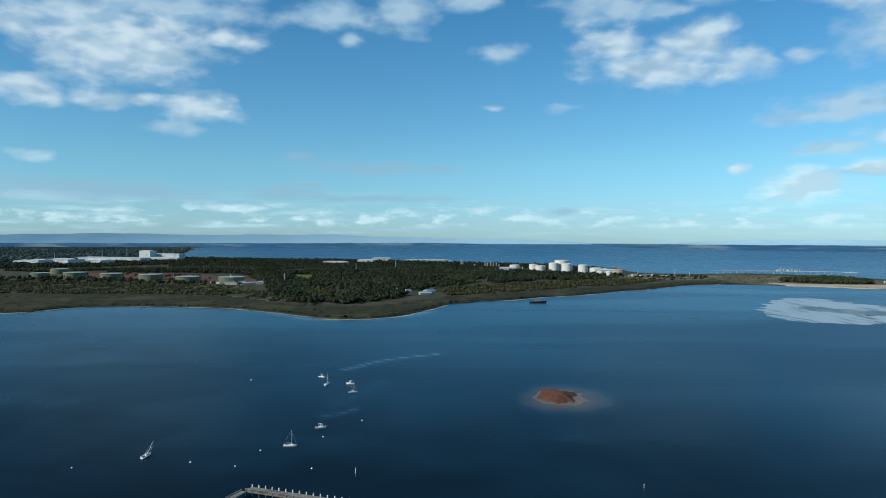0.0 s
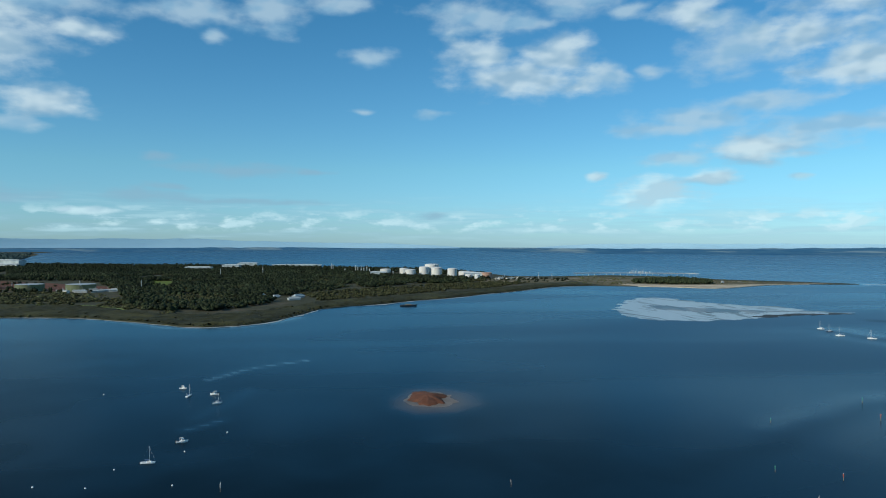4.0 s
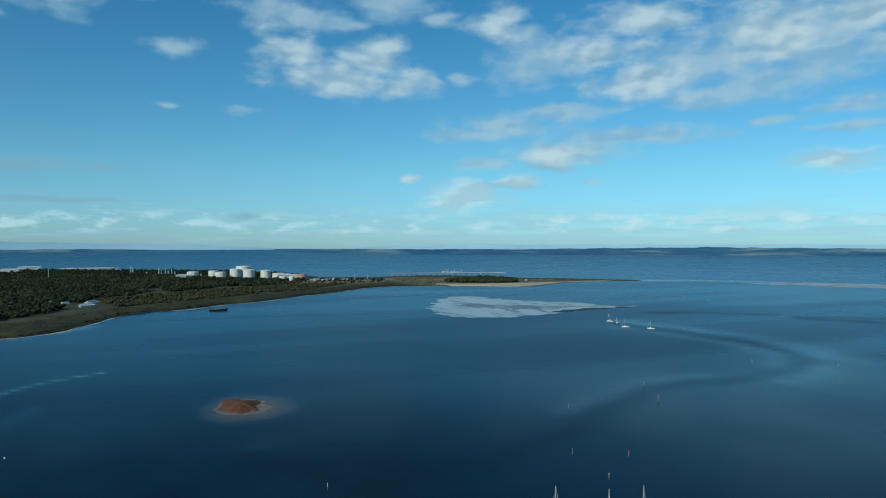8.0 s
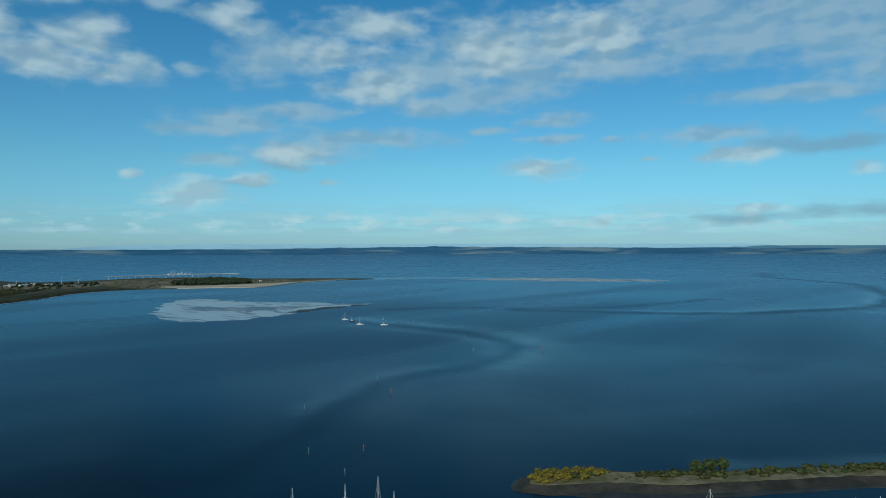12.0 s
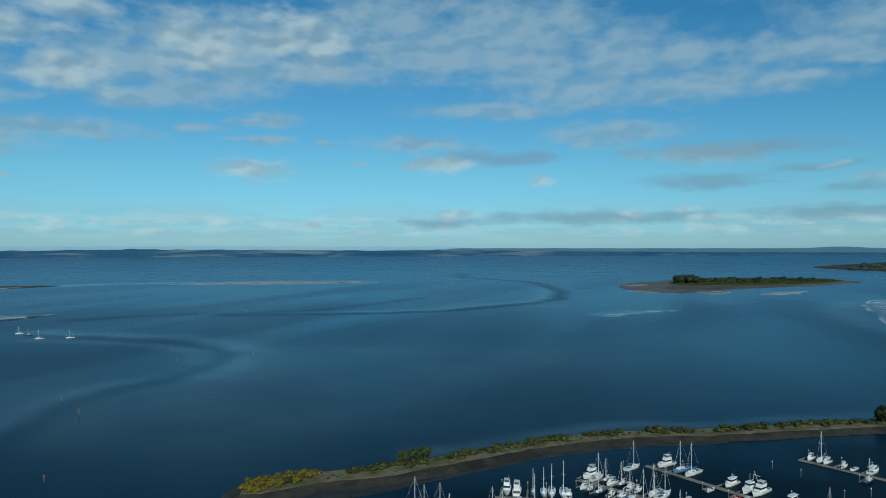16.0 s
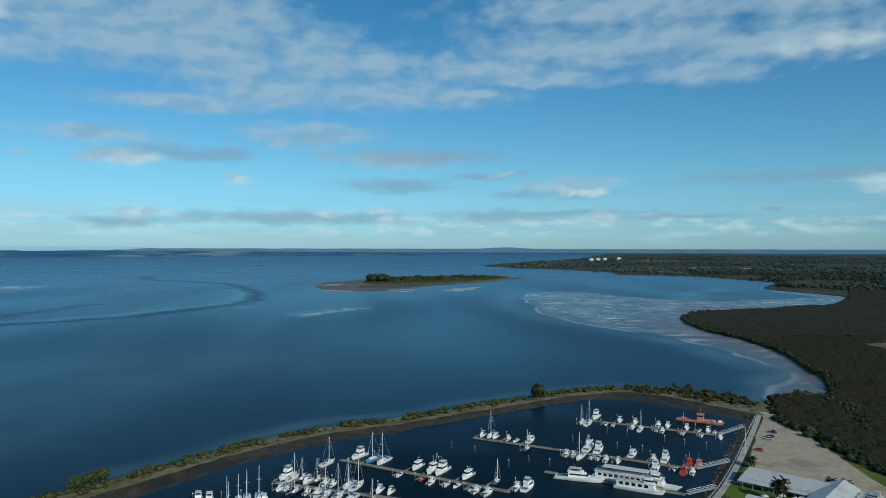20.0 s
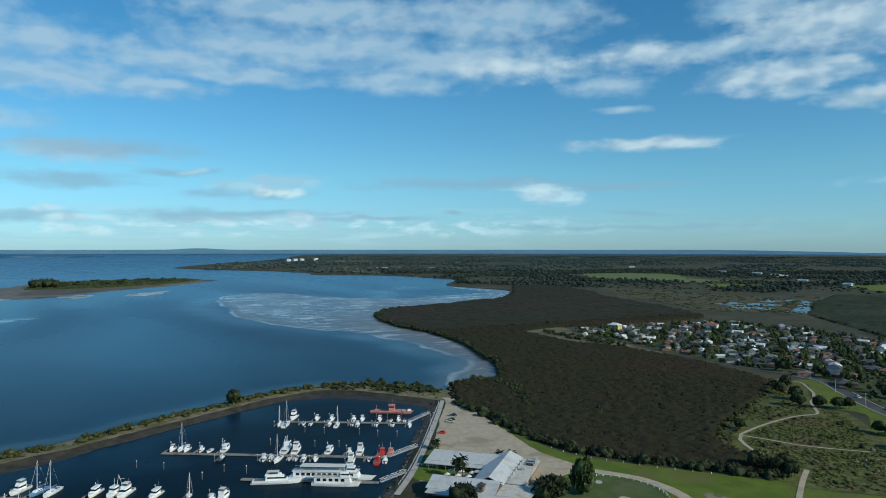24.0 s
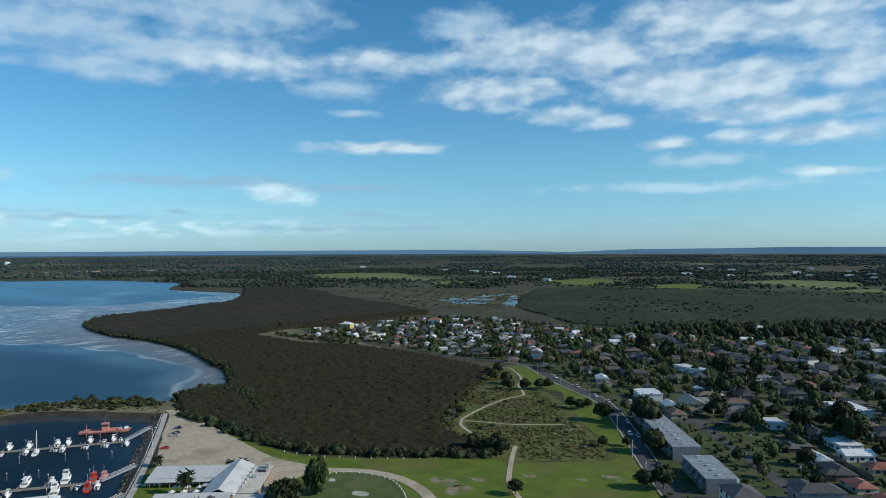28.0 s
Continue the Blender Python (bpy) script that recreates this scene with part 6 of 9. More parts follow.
def cruiser(L, label, fly=True, hull_mat=None, slim=1.0):
    B, F = L * 0.32 * slim, L * 0.115 * slim
    y = thing("motor_cruiser", label, "motor boat")
    part("hull", hull_mesh(L, B, F, 2.8, 0.5, 0.55), hull_mat or M_GEL, y)
    part("deck", deck_mesh(L, B, F, 2.8, 0.55), M_DECK, y)
    part("cockpit", shape(box, -L * 0.47, -L * 0.24, -B * 0.38, B * 0.38, F - 0.4, F + 0.04), M_COCKPIT, y)
    cab = part("cabin", soften(shape(box, -L * 0.24, L * 0.22, -B * 0.38, B * 0.38, F, F + 1.75, 0.1, 0.2, L * 0.11), 0.1), M_GEL, y)
    part("cabin_window", shape(box, -L * 0.20, L * 0.175, -B * 0.385, B * 0.385, F + 0.85, F + 1.4, 0.05, 0.1, L * 0.04), M_GLASS, cab, "dark wrap-round windows")
    if fly:
        top = part("flybridge", soften(shape(box, -L * 0.25, L * 0.08, -B * 0.34, B * 0.34, F + 1.75, F + 2.45, 0.05, -0.05, 0.3), 0.08), M_GEL, y)
        part("seat", shape(box, -L * 0.18, L * 0.0, -B * 0.25, B * 0.25, F + 2.4, F + 2.52), M_COCKPIT, top)
        part("canopy", soften(shape(box, -L * 0.22, L * 0.03, -B * 0.33, B * 0.33, F + 3.35, F + 3.5, 0.1, 0.1), 0.04), M_CANVAS, y)
        for sx in (-L * 0.2, L * 0.01):
            for sy in (-B * 0.3, B * 0.3):
                part("canopy_post", shape(rod, (sx, sy, F + 2.4), (sx, sy, F + 3.4), 0.035, n=4), M_ALLOY, y)
    else:
        part("roof", soften(shape(box, -L * 0.34, L * 0.12, -B * 0.38, B * 0.38, F + 1.78, F + 1.92, 0.1, 0.1), 0.04), M_GEL, y)
    part("bow_rail", shape(rod, (L * 0.2, B * 0.36, F + 1.0), (L * 0.47, 0.05, F + 1.35), 0.03, n=4), M_ALLOY, y)
    part("bow_rail", shape(rod, (L * 0.2, -B * 0.36, F + 1.0), (L * 0.47, -0.05, F + 1.35), 0.03, n=4), M_ALLOY, y)
    part("swim_platform", shape(box, -L * 0.54, -L * 0.49, -B * 0.4, B * 0.4, 0.25, 0.4), M_DECK, y)
    part("aerial", shape(rod, (-L * 0.1, B * 0.2, F + 1.8), (-L * 0.14, B * 0.2, F + 5.0), 0.03, 0.015, n=4), M_ALLOY, y)
    return y


def motorboat(L, label, hull_mat=None):
    B, F = L * 0.36, L * 0.13
    y = thing("motorboat", label, "motor boat")
    part("hull", hull_mesh(L, B, F, 2.6, 0.35, 0.4), hull_mat or M_GEL, y)
    part("deck", deck_mesh(L, B, F, 2.6, 0.4), M_DECK, y)
    part("cockpit", shape(box, -L * 0.45, -L * 0.08, -B * 0.36, B * 0.36, F - 0.3, F + 0.03), M_COCKPIT, y)
    cab = part("cabin", soften(shape(box, -L * 0.08, L * 0.26, -B * 0.34, B * 0.34, F, F + 1.25, 0.05, 0.18, L * 0.12), 0.08), M_GEL, y)
    part("windscreen", shape(box, -L * 0.05, L * 0.20, -B * 0.345, B * 0.345, F + 0.6, F + 1.0, 0.04, 0.08, L * 0.05), M_GLASS, cab, "dark windscreen")
    part("hardtop", soften(shape(box, -L * 0.25, L * 0.1, -B * 0.33, B * 0.33, F + 1.75, F + 1.86, 0.08, 0.08), 0.03), M_CANVAS, y)
    for s in (-1, 1):
        part("hardtop_post", shape(rod, (-L * 0.22, s * B * 0.3, F), (-L * 0.2, s * B * 0.3, F + 1.8), 0.03, n=4), M_ALLOY, y)
    part("outboard_motor", soften(shape(box, -L * 0.56, -L * 0.49, -0.22, 0.22, 0.0, F + 0.7, 0.05, 0.06), 0.05), M_MOTOR, y)
    return y


def runabout(L, label, hull_mat=None, cover=None):
    B, F = L * 0.38, L * 0.12
    y = thing("runabout", label, "motor boat")
    part("hull", hull_mesh(L, B, F, 2.4, 0.3, 0.3), hull_mat or M_GEL, y)
    part("foredeck", deck_mesh(L, B, F, 2.4, 0.3, u0=0.55), M_GEL, y)
    part("cockpit", deck_mesh(L, B * 0.92, F - 0.35, 2.4, 0.2, u1=0.6), cover or M_COCKPIT, y)
    part("windscreen", shape(box, L * 0.04, L * 0.12, -B * 0.36, B * 0.36, F, F + 0.5, 0.0, 0.06, 0.05), M_GLASS, y)
    part("seat", soften(shape(box, -L * 0.2, -L * 0.06, -B * 0.25, B * 0.25, F - 0.3, F + 0.25), 0.05), M_DECK, y)
    part("outboard_motor", soften(shape(box, -L * 0.57, -L * 0.49, -0.2, 0.2, 0.0, F + 0.6, 0.05, 0.05), 0.05), M_MOTOR, y)
    return y


def fishing_boat(L, label, hull_mat=None):
    B, F = L * 0.30, L * 0.11
    y = thing("fishing_boat", label, "fishing boat")
    part("hull", hull_mesh(L, B, F, 2.6, 0.6, 0.9), hull_mat or M_GEL, y)
    part("deck", deck_mesh(L, B, F, 2.6, 0.9), M_DECK, y)
    house = part("wheelhouse", soften(shape(box, -L * 0.02, L * 0.24, -B * 0.32, B * 0.32, F, F + 2.6, 0.06, 0.1, 0.3), 0.06), M_GEL, y)
    part("wheelhouse_window", shape(box, L * 0.0, L * 0.235, -B * 0.325, B * 0.325, F + 1.5, F + 2.1, 0.02, 0.04, 0.1), M_GLASS, house, "dark wheelhouse windows")
    for s in (-1, 1):
        part("gantry_leg", shape(rod, (-L * 0.2, s * B * 0.4, F), (-L * 0.12, 0, F + 6.0), 0.07, n=5), M_ALLOY, y)
    part("mast", shape(rod, (L * 0.1, 0, F + 2.5), (L * 0.1, 0, F + 5.6), 0.06, n=5), M_ALLOY, y)
    part("boom", shape(rod, (-L * 0.12, 0, F + 4.6), (-L * 0.42, 0, F + 3.2), 0.05, n=5), M_ALLOY, y)
    part("work_deck", shape(box, -L * 0.46, -L * 0.06, -B * 0.33, B * 0.33, F - 0.1, F + 0.05), M_COCKPIT, y)
    return y


def tour_ferry(L, decks, label):
    B, F = L * 0.165, 1.3
    y = thing("ferry", label, "ferry")
    part("hull", hull_mesh(L, B, F, 2.0, 0.7, 0.6, 15), M_GEL, y)
    part("deck", deck_mesh(L, B, F, 2.0, 0.6, 0.06, 15), M_DECK, y)
    z, x0, x1 = F, -L * 0.45, L * 0.31
    for d in range(decks):
        saloon = part("saloon", soften(shape(box, x0, x1, -B * 0.40, B * 0.40, z, z + 2.3, 0.05, 0.08, 0.9), 0.06), M_GEL, y)
        n = int((x1 - x0 - 3) / 2.1)
        for k in range(n):
            a = x0 + 1.2 + k * (x1 - x0 - 3) / n
            for s in (-1, 1):
                part("window", shape(box, a, a + 1.5, min(s * B * 0.385, s * B * 0.405), max(s * B * 0.385, s * B * 0.405), z + 0.8, z + 1.9), M_GLASS, saloon)
        z += 2.35
        part("upper_deck", soften(shape(box, x0 - 0.5, x1 - 0.4, -B * 0.44, B * 0.44, z - 0.06, z + 0.12), 0.03), M_DECK, y)
        for s in (-1, 1):
            part("rail", shape(rod, (x0 - 0.4, s * B * 0.43, z + 0.95), (x1 - 0.6, s * B * 0.43, z + 0.95), 0.03, n=4), M_ALLOY, y)
        x0, x1 = x0 + L * 0.06, x1 - L * 0.05
    wh = part("wheelhouse", soften(shape(box, x1 - 3.6, x1 + 0.2, -B * 0.3, B * 0.3, z, z + 2.0, 0.1, 0.1, 0.5), 0.06), M_GEL, y)
    part("wheelhouse_window", shape(box, x1 - 3.3, x1 + 0.12, -B * 0.305, B * 0.305, z + 0.9, z + 1.5, 0.03, 0.03, 0.15), M_GLASS, wh, "dark wheelhouse windows")
    part("awning", soften(shape(box, x0 + 0.6, x1 - 4.2, -B * 0.38, B * 0.38, z + 2.0, z + 2.14), 0.03), M_CANVAS, y)
    for k in range(4):
        for s in (-1, 1):
            xx = x0 + 1 + k * (x1 - 5.6 - x0) / 3
            part("awning_post", shape(rod, (xx, s * B * 0.36, z), (xx, s * B * 0.36, z + 2.05), 0.04, n=4), M_ALLOY, y)
    part("mast", shape(rod, (x1 - 2, 0, z + 2), (x1 - 2.2, 0, z + 5), 0.07, 0.04), M_ALLOY, y)
    return y


def work_barge():
    y = thing("work_barge", "long faded red steel work barge with a small wheelhouse", "barge")
    L, B, F = 25.0, 6.0, 1.2
    part("hull", hull_mesh(L, B, F, 5.0, 0.6, 0.5, 13), M_FADED_RED, y)
    part("deck", deck_mesh(L, B, F, 5.0, 0.5, 0.05, 13), M_FADED_RED, y)
    for s in (-1, 1):
        part("bulwark", shape(box, -L * 0.42, L * 0.30, s * B * 0.44 - 0.08, s * B * 0.44 + 0.08, F, F + 0.6), M_FADED_RED, y)
    h = part("wheelhouse", soften(shape(box, -1.8, 1.6, -1.5, 1.5, F, F + 3.6, 0.1, 0.1), 0.06), M_FADED_RED, y)
    part("wheelhouse_window", shape(box, -1.72, 1.52, -1.52, 1.52, F + 2.3, F + 3.1), M_GLASS, h)
    part("roof", shape(box, -2.0, 1.8, -1.7, 1.7, F + 3.6, F + 3.8), M_FADED_RED, y)
    part("mast", shape(rod, (0, 0, F + 3.8), (0, 0, F + 7.5), 0.1, 0.05), M_FADED_RED, y)
    part("crane_post", shape(rod, (-9, 0, F), (-9, 0, F + 3.5), 0.15, 0.1), M_FADED_RED, y)
    part("winch", soften(shape(box, 6, 7.6, -0.9, 0.9, F, F + 1.0), 0.08), M_STEEL, y)
    part("bow_locker", soften(shape(box, L * 0.36, L * 0.43, -1.2, 1.2, F + 0.3, F + 1.2), 0.05), M_GEL, y)
    return y


def rescue_boat(L, label, mat):
    B, F = L * 0.32, L * 0.11
    y = thing("rescue_boat", label, "rescue boat")
    part("hull", hull_mesh(L, B, F, 2.8, 0.45, 0.5), mat, y)
    part("deck", deck_mesh(L, B, F, 2.8, 0.5), M_DECK, y)
    cab = part("cabin", soften(shape(box, -L * 0.16, L * 0.18, -B * 0.34, B * 0.34, F, F + 1.6, 0.05, 0.15, L * 0.07), 0.08), mat, y)
    part("cabin_window", shape(box, -L * 0.12, L * 0.15, -B * 0.365, B * 0.365, F + 0.8, F + 1.25, 0.03, 0.08, L * 0.03), M_GLASS, cab)
    part("roof", soften(shape(box, -L * 0.2, L * 0.12, -B * 0.34, B * 0.34, F + 1.6, F + 1.75, 0.06, 0.06), 0.03), mat, y)
    part("mast", shape(rod, (-L * 0.06, 0, F + 2.1), (-L * 0.1, 0, F + 5.0), 0.06, 0.03), M_ALLOY, y)
    part("cockpit", shape(box, -L * 0.46, -L * 0.18, -B * 0.36, B * 0.36, F - 0.1, F + 0.04), M_COCKPIT, y)
    return y

# ---- marina ----
PONT_A, PONT_B, PONT_C = [(378.6, -107.9), (343.4, -165.9)], [(347.1, -42.3), (291, -131)], [(292.4, -66.1), (261.3, -114.0)]
PONT_D, PONT_E, PONT_F = [(315.1, 21.1), (269.0, -47.0)], [(286.5, 45.5), (263.5, -5.0)], [(255.8, 72.0), (262.4, 40.3)]
PONT_G = [(242, 96), (222, 62)]
BERTHS_A = [("s", 372.9, -105.0), ("s", 372.1, -108.6), ("c", 382.7, -115.1), ("r", 370.1, -117.5), ("r", 366.8, -120.3),
            ("m", 377.0, -127.7), ("m", 371.5, -134.1), ("m", 358.8, -127.6), ("s", 356.7, -131.4), ("m", 366.3, -145.2),
            ("m", 351.9, -141.2), ("m", 364.0, -149.3), ("r", 353.7, -138.6), ("m", 359.4, -157.8), ("r", 346.4, -149.5),
            ("r", 352.3, -160.9), ("m", 351.3, -165.1), ("r", 348.3, -167.3), ("r", 343.2, -157.8), ("m", 340.0, -166.6)]
BERTHS_B = [("m", 352.6, -48.6), ("s", 349.6, -51.9), ("m", 350.9, -55.8), ("m", 345.4, -60.7), ("r", 341.6, -63.4),
            ("c", 338.2, -69.0), ("s", 326.0, -65.9), ("m", 314.9, -81.1), ("m", 315.8, -85.4), ("s", 312.5, -87.5),
            ("f", 323.4, -93.9), ("c", 321.3, -98.4), ("r", 309.8, -91.3), ("r", 306.7, -92.8), ("m", 305.8, -96.8),
            ("m", 303.0, -101.3), ("c", 311.7, -110.9), ("m", 305.3, -118.3), ("c", 293.7, -115.2), ("c", 305.0, -123.8),
            ("r", 288.2, -120.4), ("x", 296.1, -130.6), ("z", 295.2, -134.6), ("x", 287.3, -124.6), ("m", 285.7, -127.6)]
BERTHS_D = [("s", 315.9, 22.3), ("c", 319.4, 12.9), ("b", 313.1, 7.0), ("s", 311.1, 1.8), ("c", 300.9, -11.9),
            ("f", 295.6, -18.6), ("c", 294.7, -22.3), ("c", 287.9, -32.5), ("s", 276.7, -41.6), ("m", 273.2, -50.8),
            ("c", 272.3, -54.7), ("r", 292.3, -4.8), ("p", 286.0, -13.8), ("m", 283.5, -18.5), ("r", 279.6, -23.6),
            ("r", 276.8, -26.9), ("r", 275.2, -33.8), ("m", 272.8, -35.7), ("m", 269.9, -39.7)]
BERTHS_E = [("c", 295.6, 40.7), ("s", 294.6, 37.1), ("s", 292.9, 33.0), ("m", 291.9, 30.1), ("s", 289.6, 26.9),
            ("m", 287.3, 23.3), ("m", 285.7, 20.2), ("m", 283.7, 39.5), ("s", 282.1, 36.4), ("s", 280.5, 32.7),
            ("m", 278.3, 28.9), ("m", 276.1, 25.2), ("s", 273.4, 22.2), ("s", 272.0, 16.8), ("s", 282.6, 14.6),
            ("s", 279.7, 11.8), ("s", 269.5, 11.9), ("m", 273.9, 3.2), ("m", 271.1, -0.7), ("s", 264.2, 3.9)]
BERTHS_F = [("c", 263.2, 69.5), ("c", 268.7, 66.6), ("s", 268.3, 60.2), ("s", 269.9, 56.4), ("s", 267.2, 52.7),
            ("s", 267.8, 48.3), ("m", 264.5, 45.7), ("m", 253, 62), ("s", 252, 56), ("s", 253, 50), ("m", 255, 45)]
BERTHS_G = [("s", 239.3, 93.6), ("s", 236.0, 89.1), ("s", 229.5, 82.9), ("s", 224.8, 77.3), ("s", 227.9, 70.5), ("s", 228.1, 64.7)]

FLEET = {
    "s": [sailing_yacht(10.2, M_GEL, M_SAILCLOTH, "white sailing yacht with a bare mast at a pontoon"), sailing_yacht(9.0, M_GEL, M_CANVAS, "small white sailing yacht with pale covers at a pontoon"),
          sailing_yacht(11.4, M_GEL, M_SAILCLOTH, "long white sailing yacht with blue sail cover"), sailing_yacht(8.2, M_GEL_NAVY, M_CANVAS, "small dark blue sailing yacht with white cabin")],
    "b": [sailing_yacht(11.0, M_GEL_BLUE, M_SAILCLOTH, "blue hulled sailing yacht with a white cabin")],
    "c": [cruiser(10.6, "large white motor cruiser with a flybridge and canopy"), cruiser(9.4, "white motor cruiser with dark wrap-round windows", False), cruiser(11.6, "big white flybridge cruiser at a pontoon")],
    "m": [motorboat(6.6, "white motorboat with a pale hardtop"), motorboat(7.4, "white cabin motorboat with dark windscreen"), motorboat(5.9, "small white motorboat with outboard motor")],
    "r": [runabout(5.4, "small open white runabout with outboard"), runabout(6.0, "small white runabout under a dark cover", None, M_SAILCLOTH)],
    "p": [runabout(5.0, "small red runabout at a pontoon", M_RED_PAINT)],
    "f": [fishing_boat(13.0, "white fishing boat with a gantry and wheelhouse")],
    "x": [rescue_boat(9.5, "bright red rescue boat at the pontoon's end", M_RED_PAINT)],
    "z": [rescue_boat(9.5, "faded red patrol boat at the pontoon's end", M_FADED_RED)],
}
USED = set()


def place_boat(kind, x, y, turn, group, dz=0.0):
    k = FLEET[kind]
    proto = k[int(abs(x * 7.3 + y * 3.1)) % len(k)]
    m = pose(x, y, dz, 0, 0, turn)
    if proto.name in USED:
        ob = copy_thing(proto, m)
    else:
        USED.add(proto.name)
        proto.matrix_world = m
        ob = proto
    return tagged(ob, group=group)


def small_boat(kind, x, y, turn, group, s):
    """A lesser sister of one of the marina's boats."""
    k = FLEET[kind]
    ob = copy_thing(k[int(abs(x * 7.3 + y * 3.1)) % len(k)], pose(x, y, 0, 0, 0, turn))
    ob.scale = (s, s, s)
    return tagged(ob, group=group)


def pile(x, y, h=3.2):
    """A mooring pile with a pale cap."""
    if "proto" not in PILES:
        p = thing("mooring_pile", "weathered timber mooring pile with a white cap", "pile", group="marina piles")
        part("shaft", shape(rod, (0, 0, -1), (0, 0, 3.0), 0.15, 0.14, 7), M_PILE, p)
        part("cap", shape(rod, (0, 0, 3.0), (0, 0, 3.35), 0.24, 0.05, 7), M_GEL, p)
        p.matrix_world = pose(x, y, 0)
        PILES["proto"] = p
        return p
    return copy_thing(PILES["proto"], pose(x, y, 0))


PILES = {}


def pontoon(line, berths, group):
    """A floating walkway with finger piers, and the boats that lie on either side of it."""
    (x0, y0), (x1, y1) = line
    a, b = Vector((x0, y0)), Vector((x1, y1))
    L, d = (b - a).length, (b - a).normalized()
    turn = math.degrees(math.atan2(d.y, d.x))
    n = Vector((-d.y, d.x))
    p = thing("pontoon", "weathered grey floating pontoon with finger piers", "pontoon", x0, y0, 0, turn, "pontoons")
    k, s = max(2, int(L / 6)), L / max(2, int(L / 6))
    for i in range(k):
        part("walkway_section", soften(shape(box, i * s + 0.04, (i + 1) * s - 0.04, -1.1, 1.1, 0.05, 0.5), 0.04), M_PONTOON, p)
    fingers = {1: [], -1: []}
    for kind, x, y in berths:
        q = Vector((x, y)) - a
        u, v = q.dot(d), q.dot(n)
        side = 1 if v > 0 else -1
        long = {"s": 5.8, "c": 6.6, "m": 4.4, "r": 3.2, "f": 7, "x": 5, "z": 5, "b": 6, "p": 3}[kind]
        v = side * (1.3 + long)
        w = a + d * u + n * v
        bow_out = int(abs(x * 11 + y * 5)) % 3 == 0
        place_boat(kind, w.x, w.y, turn + (90 if (side > 0) == bow_out else -90) + rng.uniform(-4, 4), group)
        fingers[side].append((u, long))
    for side in (1, -1):
        last = -99
        for u, long in sorted(fingers[side]):
            if u - last > 5.5:
                last = u
                f = part("finger_pier", soften(shape(box, u - 2.5, u - 1.75, min(side * 1.1, side * (1.5 + long * 1.5)), max(side * 1.1, side * (1.5 + long * 1.5)), 0.1, 0.45), 0.03), M_PONTOON, p)
                e = a + d * (u - 2.1) + n * side * (2.0 + long * 1.5)
                pile(e.x, e.y)
    return p


for line, berths, name in ((PONT_A, BERTHS_A, "boats at the far pontoon"), (PONT_B, BERTHS_B, "boats at the long pontoon"), (PONT_D, BERTHS_D, "boats at the middle pontoon"),
                           (PONT_E, BERTHS_E, "boats at the crowded pontoon"), (PONT_F, BERTHS_F, "boats at the near pontoon"), (PONT_G, BERTHS_G, "boats at the first pontoon")):
    pontoon(line, berths, name)
pontoon(PONT_C, [], "ferries")
for x, y in [(153.2, 190.3), (142.4, 206.4), (163.1, 184.6), (160, 173)]:
    place_boat("s", x, y, 35 + rng.uniform(-10, 10), "boats off the breakwater's tip")

big_ferry = tour_ferry(36, 1, "large white two-decked tour ferry at its pontoon")
big_ferry.matrix_world = pose(274.9, -99.5, 0, 0, 0, -122)
small_ferry = tour_ferry(20, 1, "smaller white tour ferry with an upper deck")
small_ferry.matrix_world = pose(266.8, -98.0, 0, 0, 0, -123)
yacht = cruiser(20, "long white motor yacht lying along its pontoon", True, None, 0.66)
yacht.matrix_world = pose(281.2, -78.2, 0, 0, 0, -113)
barge = work_barge()
barge.matrix_world = pose(368.8, -169.2, 0, 0, 0, -122)


def gangway(x0, y0, x1, y1):
    a, b = Vector((x0, y0, 0.6)), Vector((x1, y1, 2.5))
    L = (b - a).length
    g = thing("gangway", "pale steel truss gangway down to the pontoon", "gangway", group="gangways")
    g.matrix_world = Matrix.Translation(a) @ (b - a).to_track_quat("X", "Z").to_matrix().to_4x4()
    part("deck", shape(box, 0, L, -0.7, 0.7, -0.08, 0.06), M_STEEL, g)
    for s in (-0.75, 0.75):
        part("top_rail", shape(rod, (0, s, 1.15), (L, s, 1.15), 0.06, n=5), M_STEEL, g)
        k = int(L / 1.8)
        for i in range(k):
            part("brace", shape(rod, (i * L / k, s, 0), ((i + 1) * L / k, s, 1.15), 0.045, n=4), M_STEEL, g)
            part("post", shape(rod, ((i + 1) * L / k, s, 0), ((i + 1) * L / k, s, 1.15), 0.045, n=4), M_STEEL, g)
    return g


gangway(342.0, -166, 350.0, -183.5)
gangway(290.5, -131.5, 293.5, -147.5)
gangway(260.8, -114.5, 262.0, -126.5)
for x, y in [(363, -105), (352, -112), (345, -120), (337, -90), (330, -98), (324, -108), (318, -118), (334, -135), (327, -142), (321, -150), (300, -70), (306, -62), (322, -40), (330, -30), (300, -52)]:
    pile(x, y)

# moored boats out in the bay
for x, y, turn, k in [(-69.5, 319.8, -5, "s"), (-75.1, 455.8, 70, "s"), (-55.2, 432.5, 15, "s")]:
    small_boat(k, x, y, turn, "boats moored in the bay", 0.62)
for x, y, turn, k in [(-60.9, 350.7, 12, "m"), (-82.6, 479.9, -25, "m"), (-60.3, 457.8, 178, "m")]:
    small_boat(k, x, y, turn, "boats moored in the bay", 0.85)
listing = sailing_yacht(6.4, M_GEL, M_CANVAS, "white sailing yacht heeled over on the mud")
tagged(listing, group="boats moored in the bay")
listing.matrix_world = pose(-128.7, 303.2, 0.2, 0, 0, 80) @ pose(0, 0, 0, 26, 0, 0)
